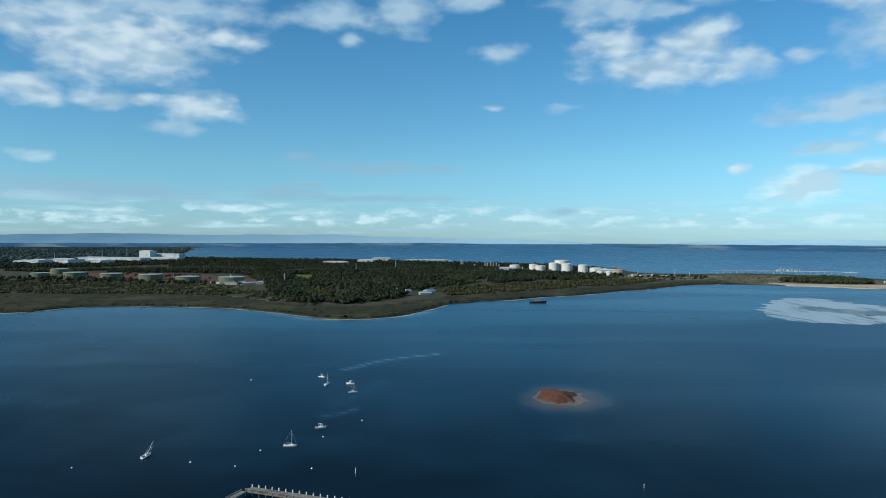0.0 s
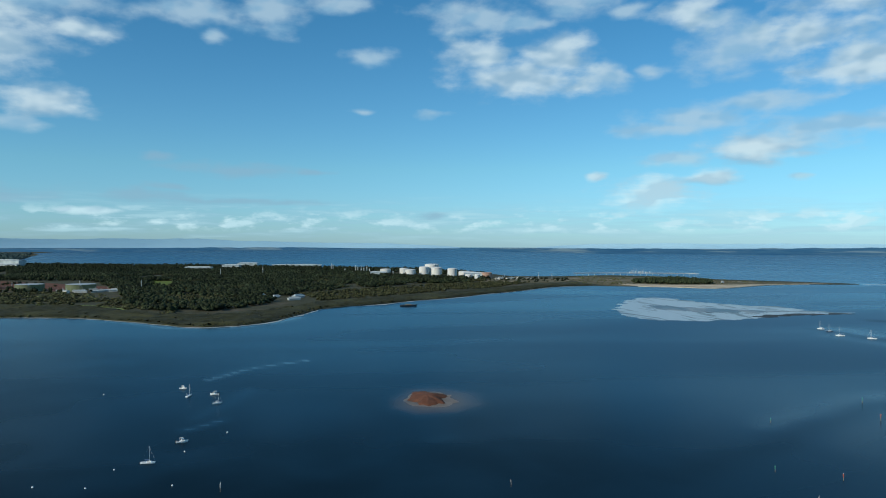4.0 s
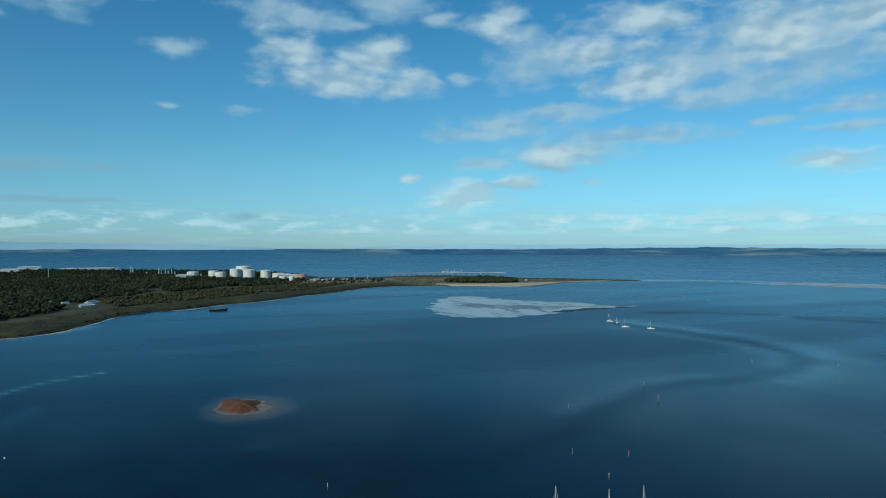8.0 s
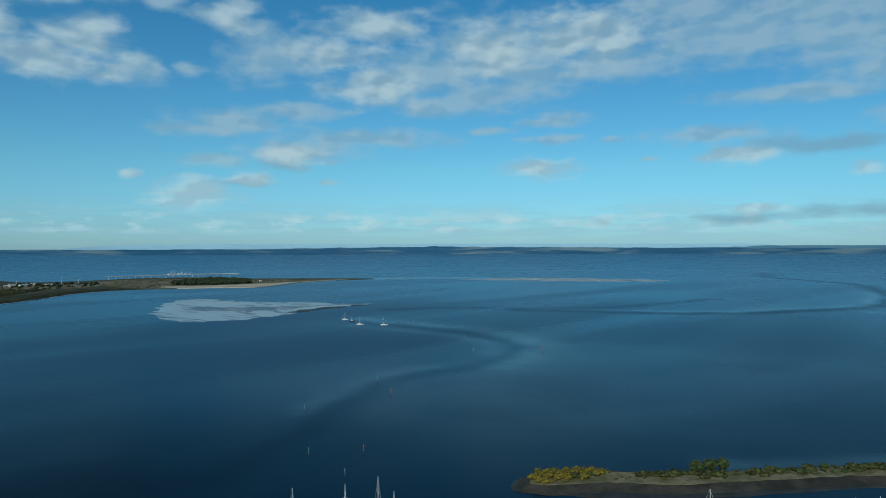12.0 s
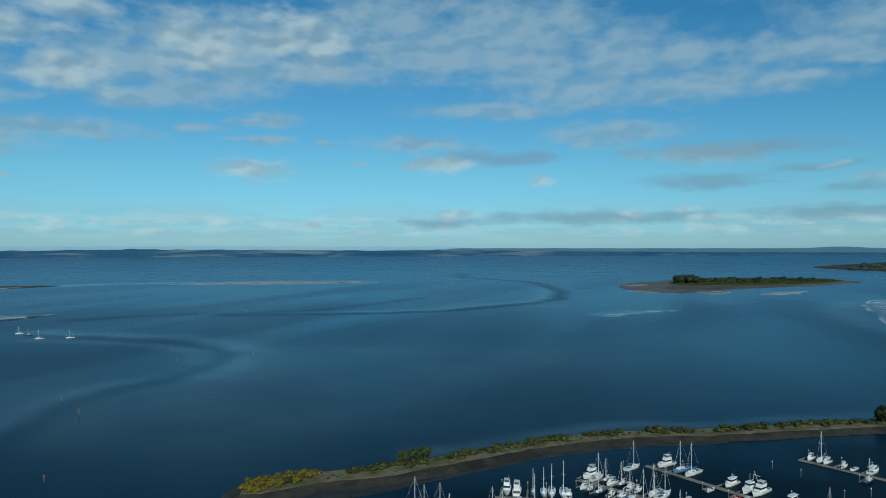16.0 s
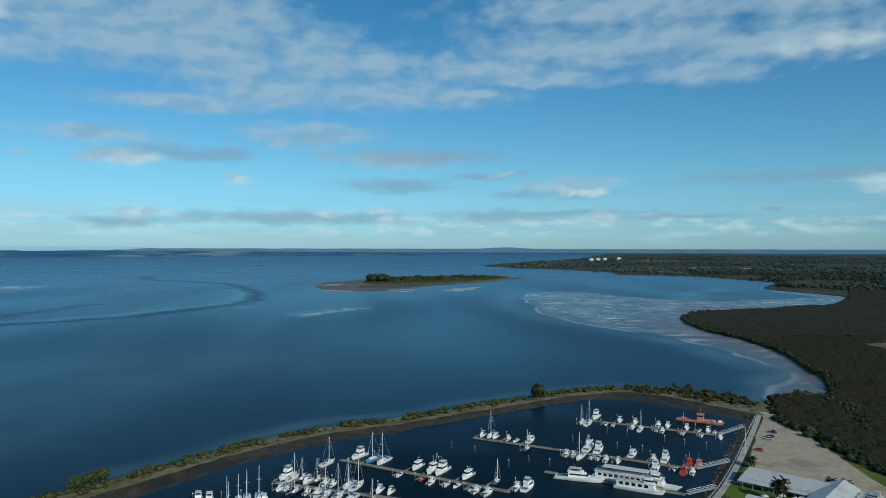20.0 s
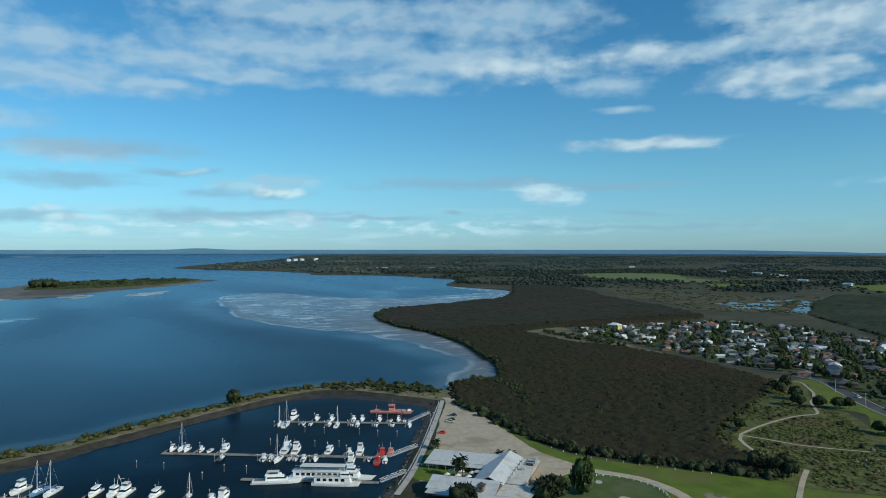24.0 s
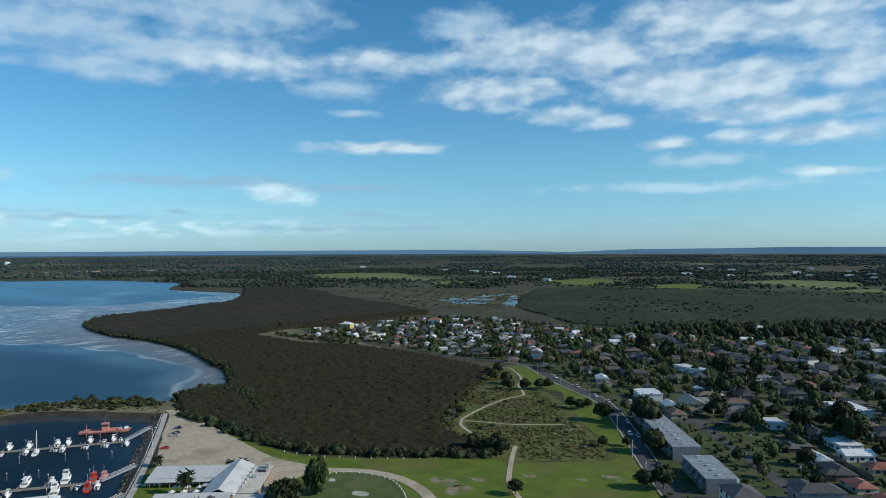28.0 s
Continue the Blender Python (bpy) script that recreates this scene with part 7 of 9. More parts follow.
for x, y, turn in [(563.2, 698.6, 140), (555.0, 674.7, 150), (540.9, 642.5, 147), (556.1, 617.1, 145)]:
    small_boat("s", x, y, turn, "yachts moored by the channel", 0.85)


# ---- channel marks and buoys ----
M_GREEN_MARK = surface("green_mark", (0.04, 0.20, 0.15), (0.07, 0.27, 0.21), 1.0, 0.6)
M_RED_MARK = surface("red_mark", (0.30, 0.07, 0.05), (0.38, 0.10, 0.07), 1.0, 0.6)


def channel_mark(mat, cone, label):
    m = thing("channel_mark", label, "channel mark")
    part("pile", shape(rod, (0, 0, -1), (0, 0, 3.4), 0.26, 0.24, 8), M_PILE, m)
    part("band", shape(rod, (0, 0, 2.0), (0, 0, 3.5), 0.30, 0.30, 8), mat, m)
    part("topmark", shape(rod, (0, 0, 3.7), (0, 0, 4.6), 0.5, 0.06 if cone else 0.5, 8), mat, m)
    part("lamp", shape(rod, (0, 0, 4.6), (0, 0, 4.9), 0.1, 0.1, 6), M_GEL, m)
    return m


for mat, cone, label, spots in (
        (M_GREEN_MARK, True, "green channel mark on a timber pile", [(324.6, 367.2), (240.5, 335.2), (190.1, 261.9), (514.4, 449.2), (469.5, 403.8), (536.9, 473.4), (710.0, 740.8)]),
        (M_RED_MARK, False, "red channel mark on a timber pile", [(302.1, 328.7), (210.4, 247.5), (580.3, 482.5), (514.9, 361.7), (620.1, 623.9), (697.3, 679.9)]),
        (M_CANVAS, True, "white topped mooring post in the bay", [(-34.5, 278.3), (76.4, 263.9), (182.4, 226.5)])):
    proto = tagged(channel_mark(mat, cone, label), group="channel marks")
    slim = Matrix.Diagonal((0.55, 0.55, 0.8, 1.0) if mat is M_CANVAS else (0.72, 0.72, 0.78, 1.0))
    proto.matrix_world = pose(*spots[0], 0) @ slim
    for x, y in spots[1:]:
        copy_thing(proto, pose(x, y, 0) @ slim)


def buoy():
    b = thing("mooring_buoy", "small pale mooring buoy floating in the bay", "buoy", group="mooring buoys")
    bm = bmesh.new()
    bmesh.ops.create_uvsphere(bm, u_segments=8, v_segments=6, radius=0.42)
    part("float", bm, M_GEL, b)
    part("ring", shape(rod, (0, 0, 0.38), (0, 0, 0.62), 0.06, 0.06, 6), M_STEEL, b)
    return b


spots = [(-106.6, 295.8), (-81.4, 312.8), (-86.2, 290.9), (-53.8, 288.4), (-41.9, 365.2), (-57.0, 334.6), (-128.2, 469.4), (-152.7, 287.9)]
proto = buoy()
proto.matrix_world = pose(*spots[0], 0.1)
for x, y in spots[1:]:
    copy_thing(proto, pose(x, y, 0.1))


# ---- timber pier ----
def pier():
    p = thing("pier", "old timber pier with white-topped posts", "pier")
    a, b = Vector((-72.0, 259.5, 0)), Vector((-24, 242.0, 0))
    d = (b - a).normalized()
    L = (b - a).length
    p.matrix_world = pose(a.x, a.y, 0, 0, 0, math.degrees(math.atan2(d.y, d.x)))
    for i in range(int(L / 0.9)):
        part("plank", shape(box, i * 0.9, i * 0.9 + 0.84, -2.0, 2.0, 1.9, 2.05), M_PONTOON, p)
    for i in range(int(L / 0.9 / 3.2)):
        for s in (-2.1, 2.1):
            post = part("pile", shape(rod, (i * 2.9 + 0.3, s, -2), (i * 2.9 + 0.3, s, 2.5 if s < 0 else 2.9), 0.19, 0.17, 6), M_PILE, p)
            if s > 0:
                part("cap", shape(rod, (i * 2.9 + 0.3, s, 2.0), (i * 2.9 + 0.3, s, 3.05), 0.24, 0.22, 6), M_GEL, post, "white painted post top")
    part("beam", shape(box, 0, L, -2.2, -1.95, 1.5, 1.95), M_PILE, p)
    part("beam", shape(box, 0, L, 1.95, 2.2, 1.5, 1.95), M_PILE, p)
    part("hand_rail", shape(box, 0, L, -2.25, -2.1, 2.8, 2.95), M_PONTOON, p)
    for i in range(int(L / 2.9)):
        part("rail_post", shape(box, i * 2.9 + 1.6, i * 2.9 + 1.72, -2.2, -2.08, 2.0, 2.9), M_PONTOON, p)
    # the arm back to the shore
    for i in range(46):
        part("plank", shape(box, -1.5, 1.2, -3 - i * 0.9 - 0.84, -3 - i * 0.9, 1.9, 2.05), M_PONTOON, p)
    part("beam", shape(box, -1.7, -1.45, -44, -2, 1.5, 2.4), M_PONTOON, p)
    return p


pier()

# ---- works and tanks on the far point ----
M_WHITE_TANK = surface("white_tank_paint", (0.60, 0.585, 0.545), (0.68, 0.665, 0.625), 0.05, 0.5, (0.50, 0.46, 0.39), 0.03)
M_GREEN_TANK = surface("olive_tank_paint", (0.105, 0.125, 0.065), (0.15, 0.17, 0.09), 0.05, 0.6, (0.12, 0.11, 0.07), 0.02)
# white metal with the cloud shade over the works put into its colour
M_SHED_WALL = surface("shaded_sheet_metal", (0.40, 0.45, 0.46), (0.50, 0.55, 0.55), 0.05, 0.5, (0.30, 0.35, 0.36), 0.02, stretch=(1, 1, 0.2))
M_SHED_ROOF = surface("shaded_roof_metal", (0.44, 0.48, 0.49), (0.58, 0.61, 0.61), 0.04, 0.5, (0.34, 0.38, 0.39), 0.02)
M_RUST = surface("rusty_tank", (0.40, 0.24, 0.17), (0.50, 0.32, 0.24), 0.08, 0.8)


def far_pose(x, y, z=1.0, turn=0.0):
    """Beyond the near ground a thing shrinks with its distance."""
    p = reach(x, y, z)
    k = p.xy.length / math.hypot(x, y)
    return Matrix.Translation(p) @ pose(0, 0, 0, 0, 0, turn) @ Matrix.Scale(k, 4)


def storage_tank(x, y, r, h, mat, label, group, dome=0.0, ladder=True):
    t = thing("storage_tank", label, "storage tank", group=group)
    t.matrix_world = far_pose(x, y)
    r = r * 0.76
    part("shell", shape(rod, (0, 0, -0.5), (0, 0, h), r, r, 32), mat, t, smooth=False)
    if dome:
        bm = bmesh.new()
        n, rings = 32, []
        for k in range(4):
            f = math.cos(k / 3 * 1.5708)
            rings.append([bm.verts.new((math.cos(i * 6.2832 / n) * r * max(f, 0.02), math.sin(i * 6.2832 / n) * r * max(f, 0.02), h + dome * math.sin(k / 3 * 1.5708))) for i in range(n)])
        for a, b in zip(rings, rings[1:]):
            for i in range(n):
                bm.faces.new((a[i], a[(i + 1) % n], b[(i + 1) % n], b[i]))
        bm.faces.new(rings[-1])
        part("dome_roof", bm, mat, t, smooth=True)
    else:
        part("floating_roof", shape(rod, (0, 0, h - 2.0), (0, 0, h + 0.05), r * 0.985, r * 0.985, 32), M_STEEL, t)
    part("wind_girder", shape(rod, (0, 0, h - 1.4), (0, 0, h - 1.0), r * 1.02, r * 1.02, 32), mat, t)
    part("stair", shape(rod, (r * 0.9, -r * 0.5, 0), (r * 0.2, -r * 1.02, h), 0.6, 0.6, 5), M_STEEL, t)
    part("vent", shape(rod, (0, 0, h), (0, 0, h + max(dome, 0.3) + 1.2), 0.5, 0.4, 6), M_STEEL, t)
    return t


for x, y, r, h in [(217, 2114, 21, 19), (274, 2119, 18, 21), (276, 1990, 20, 22), (318, 2010, 19, 30), (345, 2030, 28, 38), (346, 1955, 20, 30), (373, 1866, 17, 30), (422, 1928, 24, 18), (446, 1950, 16, 15), (413, 1840, 13, 13), (430, 1815, 9, 13)]:
    storage_tank(x, y, r, h * 0.88, M_WHITE_TANK, "tall white gas storage tank on the far point", "white tanks", 2.2)
storage_tank(470, 1875, 21, 15, M_RUST, "low rusty pink storage tank beside white ones", "white tanks", 1.0)
for x, y, r, h in [(-943, 1640, 27, 12), (-866, 1650, 33, 13), (-760, 1610, 33, 13), (-656, 1575, 35, 13), (-543, 1495, 34, 13), (-447, 1484, 36, 13), (-1000, 1830, 30, 13)]:
    storage_tank(x, y, r, h, M_GREEN_TANK, "broad olive green oil tank on red earth", "olive tanks")


def shed(name, label, x, y, turn, L, W, H, z=1.0, roof=2.0, group="steel works", doors=3):
    s = thing(name, label, "factory", group=group)
    s.matrix_world = far_pose(x, y, z, turn)
    part("wall", shape(box, -L / 2, L / 2, -W / 2, W / 2, -0.5, H), M_SHED_WALL, s)
    bm = bmesh.new()
    v = [bm.verts.new(p) for p in ((-L / 2 - 1, -W / 2 - 1, H), (L / 2 + 1, -W / 2 - 1, H), (L / 2 + 1, W / 2 + 1, H), (-L / 2 - 1, W / 2 + 1, H), (-L / 2 - 1, 0, H + roof), (L / 2 + 1, 0, H + roof))]
    for f in ((0, 1, 5, 4), (2, 3, 4, 5), (0, 4, 3), (1, 2, 5), (0, 3, 2, 1)):
        bm.faces.new([v[i] for i in f])
    bmesh.ops.recalc_face_normals(bm, faces=bm.faces)
    part("roof", bm, M_SHED_ROOF, s)
    part("ridge_vent", shape(box, -L * 0.42, L * 0.42, -1.5, 1.5, H + roof - 0.5, H + roof + 1.2), M_SHED_ROOF, s)
    for k in range(doors):
        u = -L / 2 + (k + 0.5) * L / doors
        part("door", shape(box, u - 4, u + 4, -W / 2 - 0.3, -W / 2 + 0.1, -0.3, H * 0.55), M_STEEL, s, "dull steel loading door")
    return s


for x, y, L, W, H, t in [(-1460, 2480, 95, 60, 18, -32), (-1400, 2440, 60, 60, 24, -32), (-1330, 2470, 110, 70, 26, -31), (-1250, 2520, 120, 60, 20, -30), (-1330, 2830, 330, 60, 20, -28), (-1190, 2960, 200, 50, 16, -25)]:
    shed("works_hall", "long white steel works hall behind dark trees", x, y, t + 8, L, W, H * 0.7, doors=max(2, int(L / 40)))
shed("works_tower", "white block tower above the steel works halls", -1325, 3150, -22, 62, 40, 38, roof=0.5, doors=1)
shed("works_hall", "low white hall at the end of the steel works", -1250, 3160, -22, 190, 40, 22, doors=3)
shed("store", "white flat store among the dark woods", -290, 2660, -8, 60, 40, 14, doors=2, group="stores")
shed("store", "long pale store at the back of the point", -250, 2870, -5, 75, 40, 15, doors=2, group="stores")
shed("store", "grey store half hidden in the woods", -390, 2560, -8, 90, 35, 10, doors=2, group="stores")
shed("store", "long low white store by the back shore", -60, 2830, 0, 190, 25, 9, doors=4, group="stores")
shed("office", "small white office beside the gas tanks", 190, 2060, -6, 45, 20, 10, doors=1, group="stores")
shed("office", "long pinkish pump house by the gas tanks", 440, 1880, -13, 60, 20, 13, doors=2, group="stores")


def stack(x, y, h, r, label, platforms=2, mat=None):
    s = thing("process_tower", label, "tower", group="process towers")
    s.matrix_world = far_pose(x, y)
    part("shaft", shape(rod, (0, 0, -0.5), (0, 0, h), r, r * 0.8, 10), mat or M_STEEL, s)
    for k in range(platforms):
        part("platform", shape(rod, (0, 0, h * (k + 1) / (platforms + 0.6)), (0, 0, h * (k + 1) / (platforms + 0.6) + 0.8), r * 2.0, r * 2.0, 8), M_STEEL, s)
    part("pipe", shape(rod, (r * 1.3, 0, 0), (r * 1.3, 0, h * 0.9), 0.35, 0.35, 5), M_STEEL, s)
    return s


for x, y, h in [(64, 2450, 42), (70, 2450, 36), (140, 2330, 38), (146, 2310, 30), (158, 2320, 36), (166, 2310, 26), (176, 2315, 32), (184, 2300, 22), (104, 2300, 22), (236, 2080, 22), (292, 2090, 24)]:
    stack(x, y, h * 0.6, 1.2, "slender pale process tower beside the gas tanks")
for x, y, h in [(-146, 2160, 36), (-257, 2074, 30), (-1440, 2600, 52), (-1530, 3150, 48), (-1420, 3150, 62), (-460, 1520, 24), (-348, 1540, 24), (612, 1850, 22), (520, 1870, 16), (640, 1820, 20), (-600, 1560, 20)]:
    stack(x, y, h * 0.75, 0.55, "thin pale mast above the trees", 1)

# low plant, pipes and huts along the tank yard
M_HUT = surface("pale_plant", (0.48, 0.46, 0.42), (0.62, 0.60, 0.55), 0.2, 0.8, (0.35, 0.32, 0.28), 0.1, vary=0.25)


def plant_hut(L, W, H, label):
    h = thing("plant_hut", label, "hut", group="plant huts")
    part("wall", shape(box, -L / 2, L / 2, -W / 2, W / 2, -0.3, H), M_HUT, h)
    part("roof", shape(box, -L / 2 - 0.5, L / 2 + 0.5, -W / 2 - 0.5, W / 2 + 0.5, H, H + 0.5, 0.3, W * 0.3), M_SHED_ROOF, h)
    part("pipe", shape(rod, (L * 0.3, 0, H), (L * 0.3, 0, H + 4), 0.35, 0.3, 6), M_STEEL, h)
    part("door", shape(box, -1, 1, -W / 2 - 0.15, -W / 2 + 0.05, -0.2, H * 0.7), M_STEEL, h)
    return h


protos = [plant_hut(14, 7, 4.5, "small pale plant hut in the tank yard"), plant_hut(22, 6, 3.5, "long low pale plant shed in the tank yard")]
for i, (x, y) in enumerate([(-470, 1440), (-440, 1450), (-418, 1462), (-396, 1455), (-380, 1470), (-364, 1480), (-350, 1500), (-430, 1425), (-455, 1420), (-402, 1430), (-376, 1440), (-345, 1475), (500, 1830), (520, 1815), (545, 1830), (570, 1800), (230, 2040), (160, 2120), (120, 2200), (250, 2070), (480, 1790)]):
    q = protos[i % 2]
    m = far_pose(x, y, 1.0, rng.uniform(-40, 40))
    if i < 2:
        q.matrix_world = m
    else:
        copy_thing(q, m)

# a house and sheds on the shore
shed("shore_house", "white long roofed house on the far shore", -24, 1240, 52, 24, 8, 3.2, roof=1.6, group="shore houses", doors=2)
shed("shore_house", "low white shed among trees on the far shore", -62, 1250, 40, 12, 6, 2.6, roof=1.0, group="shore houses", doors=1)
shed("shore_house", "small pale shed on the far shore", -90, 1290, 20, 12, 6, 2.6, roof=1.0, group="shore houses", doors=1)
shed("shore_house", "rusty low shed by the far shore", -30, 1190, 20, 20, 7, 3.0, roof=1.2, group="shore houses", doors=1)
shed("shore_house", "tiny white hut on the far shore", -118, 1075, 10, 9, 5, 3.0, roof=1.2, group="shore houses", doors=1)
shed("shore_house", "small white hut near the sandy point", 985, 1560, 10, 6, 4, 2.6, roof=0.8, group="shore houses", doors=1)
for x, y, H in [(5040, -1480, 26), (5060, -1535, 30), (5200, -1630, 28), (5260, -1760, 32)]:
    shed("flats_block", "pale block of flats on the far wooded point", x, y, -75, 34, 18, H * 0.6, roof=0.6, group="flats on the point", doors=2)
for x, y in [(1560, -2160), (1480, -2080), (1700, -2250), (1250, -1850), (720, -2300), (420, -2500), (250, -2600), (520, -2450), (100, -2500), (900, -2400), (330, -2350), (1060, -1750), (-50, -2350), (620, -2700), (1900, -2300), (2300, -2100), (2600, -2500), (1500, -3000), (1100, -3100), (700, -3300), (300, -3200), (900, -2900), (200, -3000), (480, -2900), (-100, -2900), (60, -2750), (380, -2650), (150, -2300), (240, -2200), (-20, -2100), (90, -2050)]:
    shed("farm_building", "small pale farm building among dark trees", x, y, rng.uniform(-60, 60), rng.uniform(22, 45), 14, 5, roof=2.0, group="farm buildings", doors=1)


def gas_jetty():
    j = thing("gas_jetty", "long pale steel jetty with loading platforms off the point", "jetty")
    pts = [(775, 2006), (870, 2010), (975, 1995), (1112, 1950), (1128, 1905)]
    for (x0, y0), (x1, y1) in zip(pts, pts[1:]):
        a, b = Vector((x0, y0, 7.5)), Vector((x1, y1, 7.5))
        d = b - a
        bm = bmesh.new()
        rod(bm, a, b, 1.2, 1.2, 6)
        part("trestle_deck", bm, M_STEEL, j)
        for k in range(int(d.length / 18)):
            p = a + d * (k + 0.5) / int(d.length / 18)
            part("pile", shape(rod, (p.x, p.y, -2), (p.x, p.y, 7), 0.6, 0.6, 5), M_STEEL, j)
    for x, y, h, w in [(955, 1999, 18, 10), (970, 1996, 26, 4), (982, 1993, 20, 9), (990, 1990, 28, 4), (1000, 1987, 16, 8), (962, 1998, 30, 2), (1010, 1984, 22, 3), (1120, 1925, 10, 6)]:
        part("loading_platform", soften(shape(box, x - w / 2, x + w / 2, y - w / 2, y + w / 2, 6, 6 + h * 0.32, w * 0.15, w * 0.15), 0.1), M_STEEL, j)
        part("loading_arm", shape(rod, (x, y, 7), (x + 3, y - 2, 7 + h * 0.6), 0.4, 0.2, 5), M_STEEL, j)
    return j


gas_jetty()


def wreck():
    w = thing("hulk", "dark stranded hulk lying off the far shore", "hulk")
    w.matrix_world = pose(144, 1056, 0, 0, 0, 2)
    part("hull", hull_mesh(27, 7, 2.0, 3.0, 0.6, 0.8), M_MOTOR, w)
    part("deck", deck_mesh(27, 7, 2.0, 3.0, 0.8), M_PILE, w)
    part("deckhouse", soften(shape(box, -6, 4, -2, 2, 1.9, 3.6, 0.2, 0.2), 0.1), M_PILE, w)
    for x in (-9, 7):
        part("post", shape(rod, (x, 0, 1.9), (x, 0, 4.6), 0.2, 0.15, 5), M_PILE, w)
    return w


wreck()

# ---- houses ----
ROOFS = [surface("grey_tiles", (0.072, 0.074, 0.076), (0.112, 0.114, 0.116), 0.8, 0.8, (0.08, 0.08, 0.082), 0.2, 0.3, 3.0, vary=0.25),
         surface("brown_tiles", (0.12, 0.085, 0.068), (0.17, 0.125, 0.10), 0.8, 0.85, (0.085, 0.065, 0.055), 0.2, 0.3, 3.0, vary=0.25),
         surface("red_tiles", (0.22, 0.085, 0.062), (0.29, 0.12, 0.088), 0.8, 0.85, (0.16, 0.075, 0.06), 0.2, 0.3, 3.0, vary=0.25),
         surface("white_roof_metal", (0.56, 0.58, 0.59), (0.68, 0.70, 0.70), 0.6, 0.5, (0.46, 0.48, 0.49), 0.2, vary=0.15),
         surface("slate_roof", (0.042, 0.044, 0.047), (0.068, 0.070, 0.073), 0.8, 0.7, vary=0.25),
         surface("sage_roof_metal", (0.15, 0.168, 0.158), (0.20, 0.22, 0.205), 0.6, 0.55, vary=0.2)]
WALLS = [surface("brown_brick", (0.16, 0.105, 0.08), (0.22, 0.15, 0.115), 2.0, 0.9, vary=0.2),
         surface("cream_brick", (0.40, 0.35, 0.27), (0.48, 0.42, 0.33), 2.0, 0.9, vary=0.15),
         surface("white_weatherboard", (0.62, 0.62, 0.60), (0.72, 0.72, 0.69), 1.0, 0.7, vary=0.12),
         surface("grey_render", (0.28, 0.28, 0.275), (0.35, 0.35, 0.34), 1.0, 0.85, vary=0.2),
         surface("yellow_render", (0.52, 0.42, 0.16), (0.60, 0.49, 0.20), 1.0, 0.85)]
M_PANE = surface("window_pane", (0.03, 0.038, 0.045), (0.05, 0.06, 0.07), 1.0, 0.08, spec=0.5)
M_DOOR = surface("painted_door", (0.10, 0.08, 0.06), (0.16, 0.13, 0.10), 1.0, 0.6, vary=0.5)
M_FENCE = surface("timber_fence", (0.14, 0.12, 0.10), (0.21, 0.185, 0.155), 1.5, 0.9, vary=0.2)
M_BLUE_UNIT = surface("blue_grey_cladding", (0.15, 0.175, 0.20), (0.19, 0.215, 0.24), 0.6, 0.8, (0.12, 0.14, 0.16), 0.2)
M_UNIT_ROOF = surface("pale_deck_roof", (0.20, 0.225, 0.24), (0.28, 0.305, 0.32), 0.5, 0.6, (0.17, 0.19, 0.205), 0.15)


def hip(bm, x0, x1, y0, y1, z, rise, over=0.5, gable=False):
    x0, x1, y0, y1 = x0 - over, x1 + over, y0 - over, y1 + over
    L, W = x1 - x0, y1 - y0
    along_x = L >= W
    run = 0.02 if gable else min(L, W) / 2
    lo = [bm.verts.new(p) for p in ((x0, y0, z), (x1, y0, z), (x1, y1, z), (x0, y1, z))]
    if along_x:
        r = [bm.verts.new((x0 + run, (y0 + y1) / 2, z + rise)), bm.verts.new((x1 - run, (y0 + y1) / 2, z + rise))]
        fs = ((lo[0], lo[1], r[1], r[0]), (lo[2], lo[3], r[0], r[1]), (lo[1], lo[2], r[1]), (lo[3], lo[0], r[0]))
    else:
        r = [bm.verts.new(((x0 + x1) / 2, y0 + run, z + rise)), bm.verts.new(((x0 + x1) / 2, y1 - run, z + rise))]
        fs = ((lo[1], lo[2], r[1], r[0]), (lo[3], lo[0], r[0], r[1]), (lo[0], lo[1], r[0]), (lo[2], lo[3], r[1]))
    for f in fs:
        bm.faces.new(f)
    bm.faces.new(lo[::-1])
    return bm


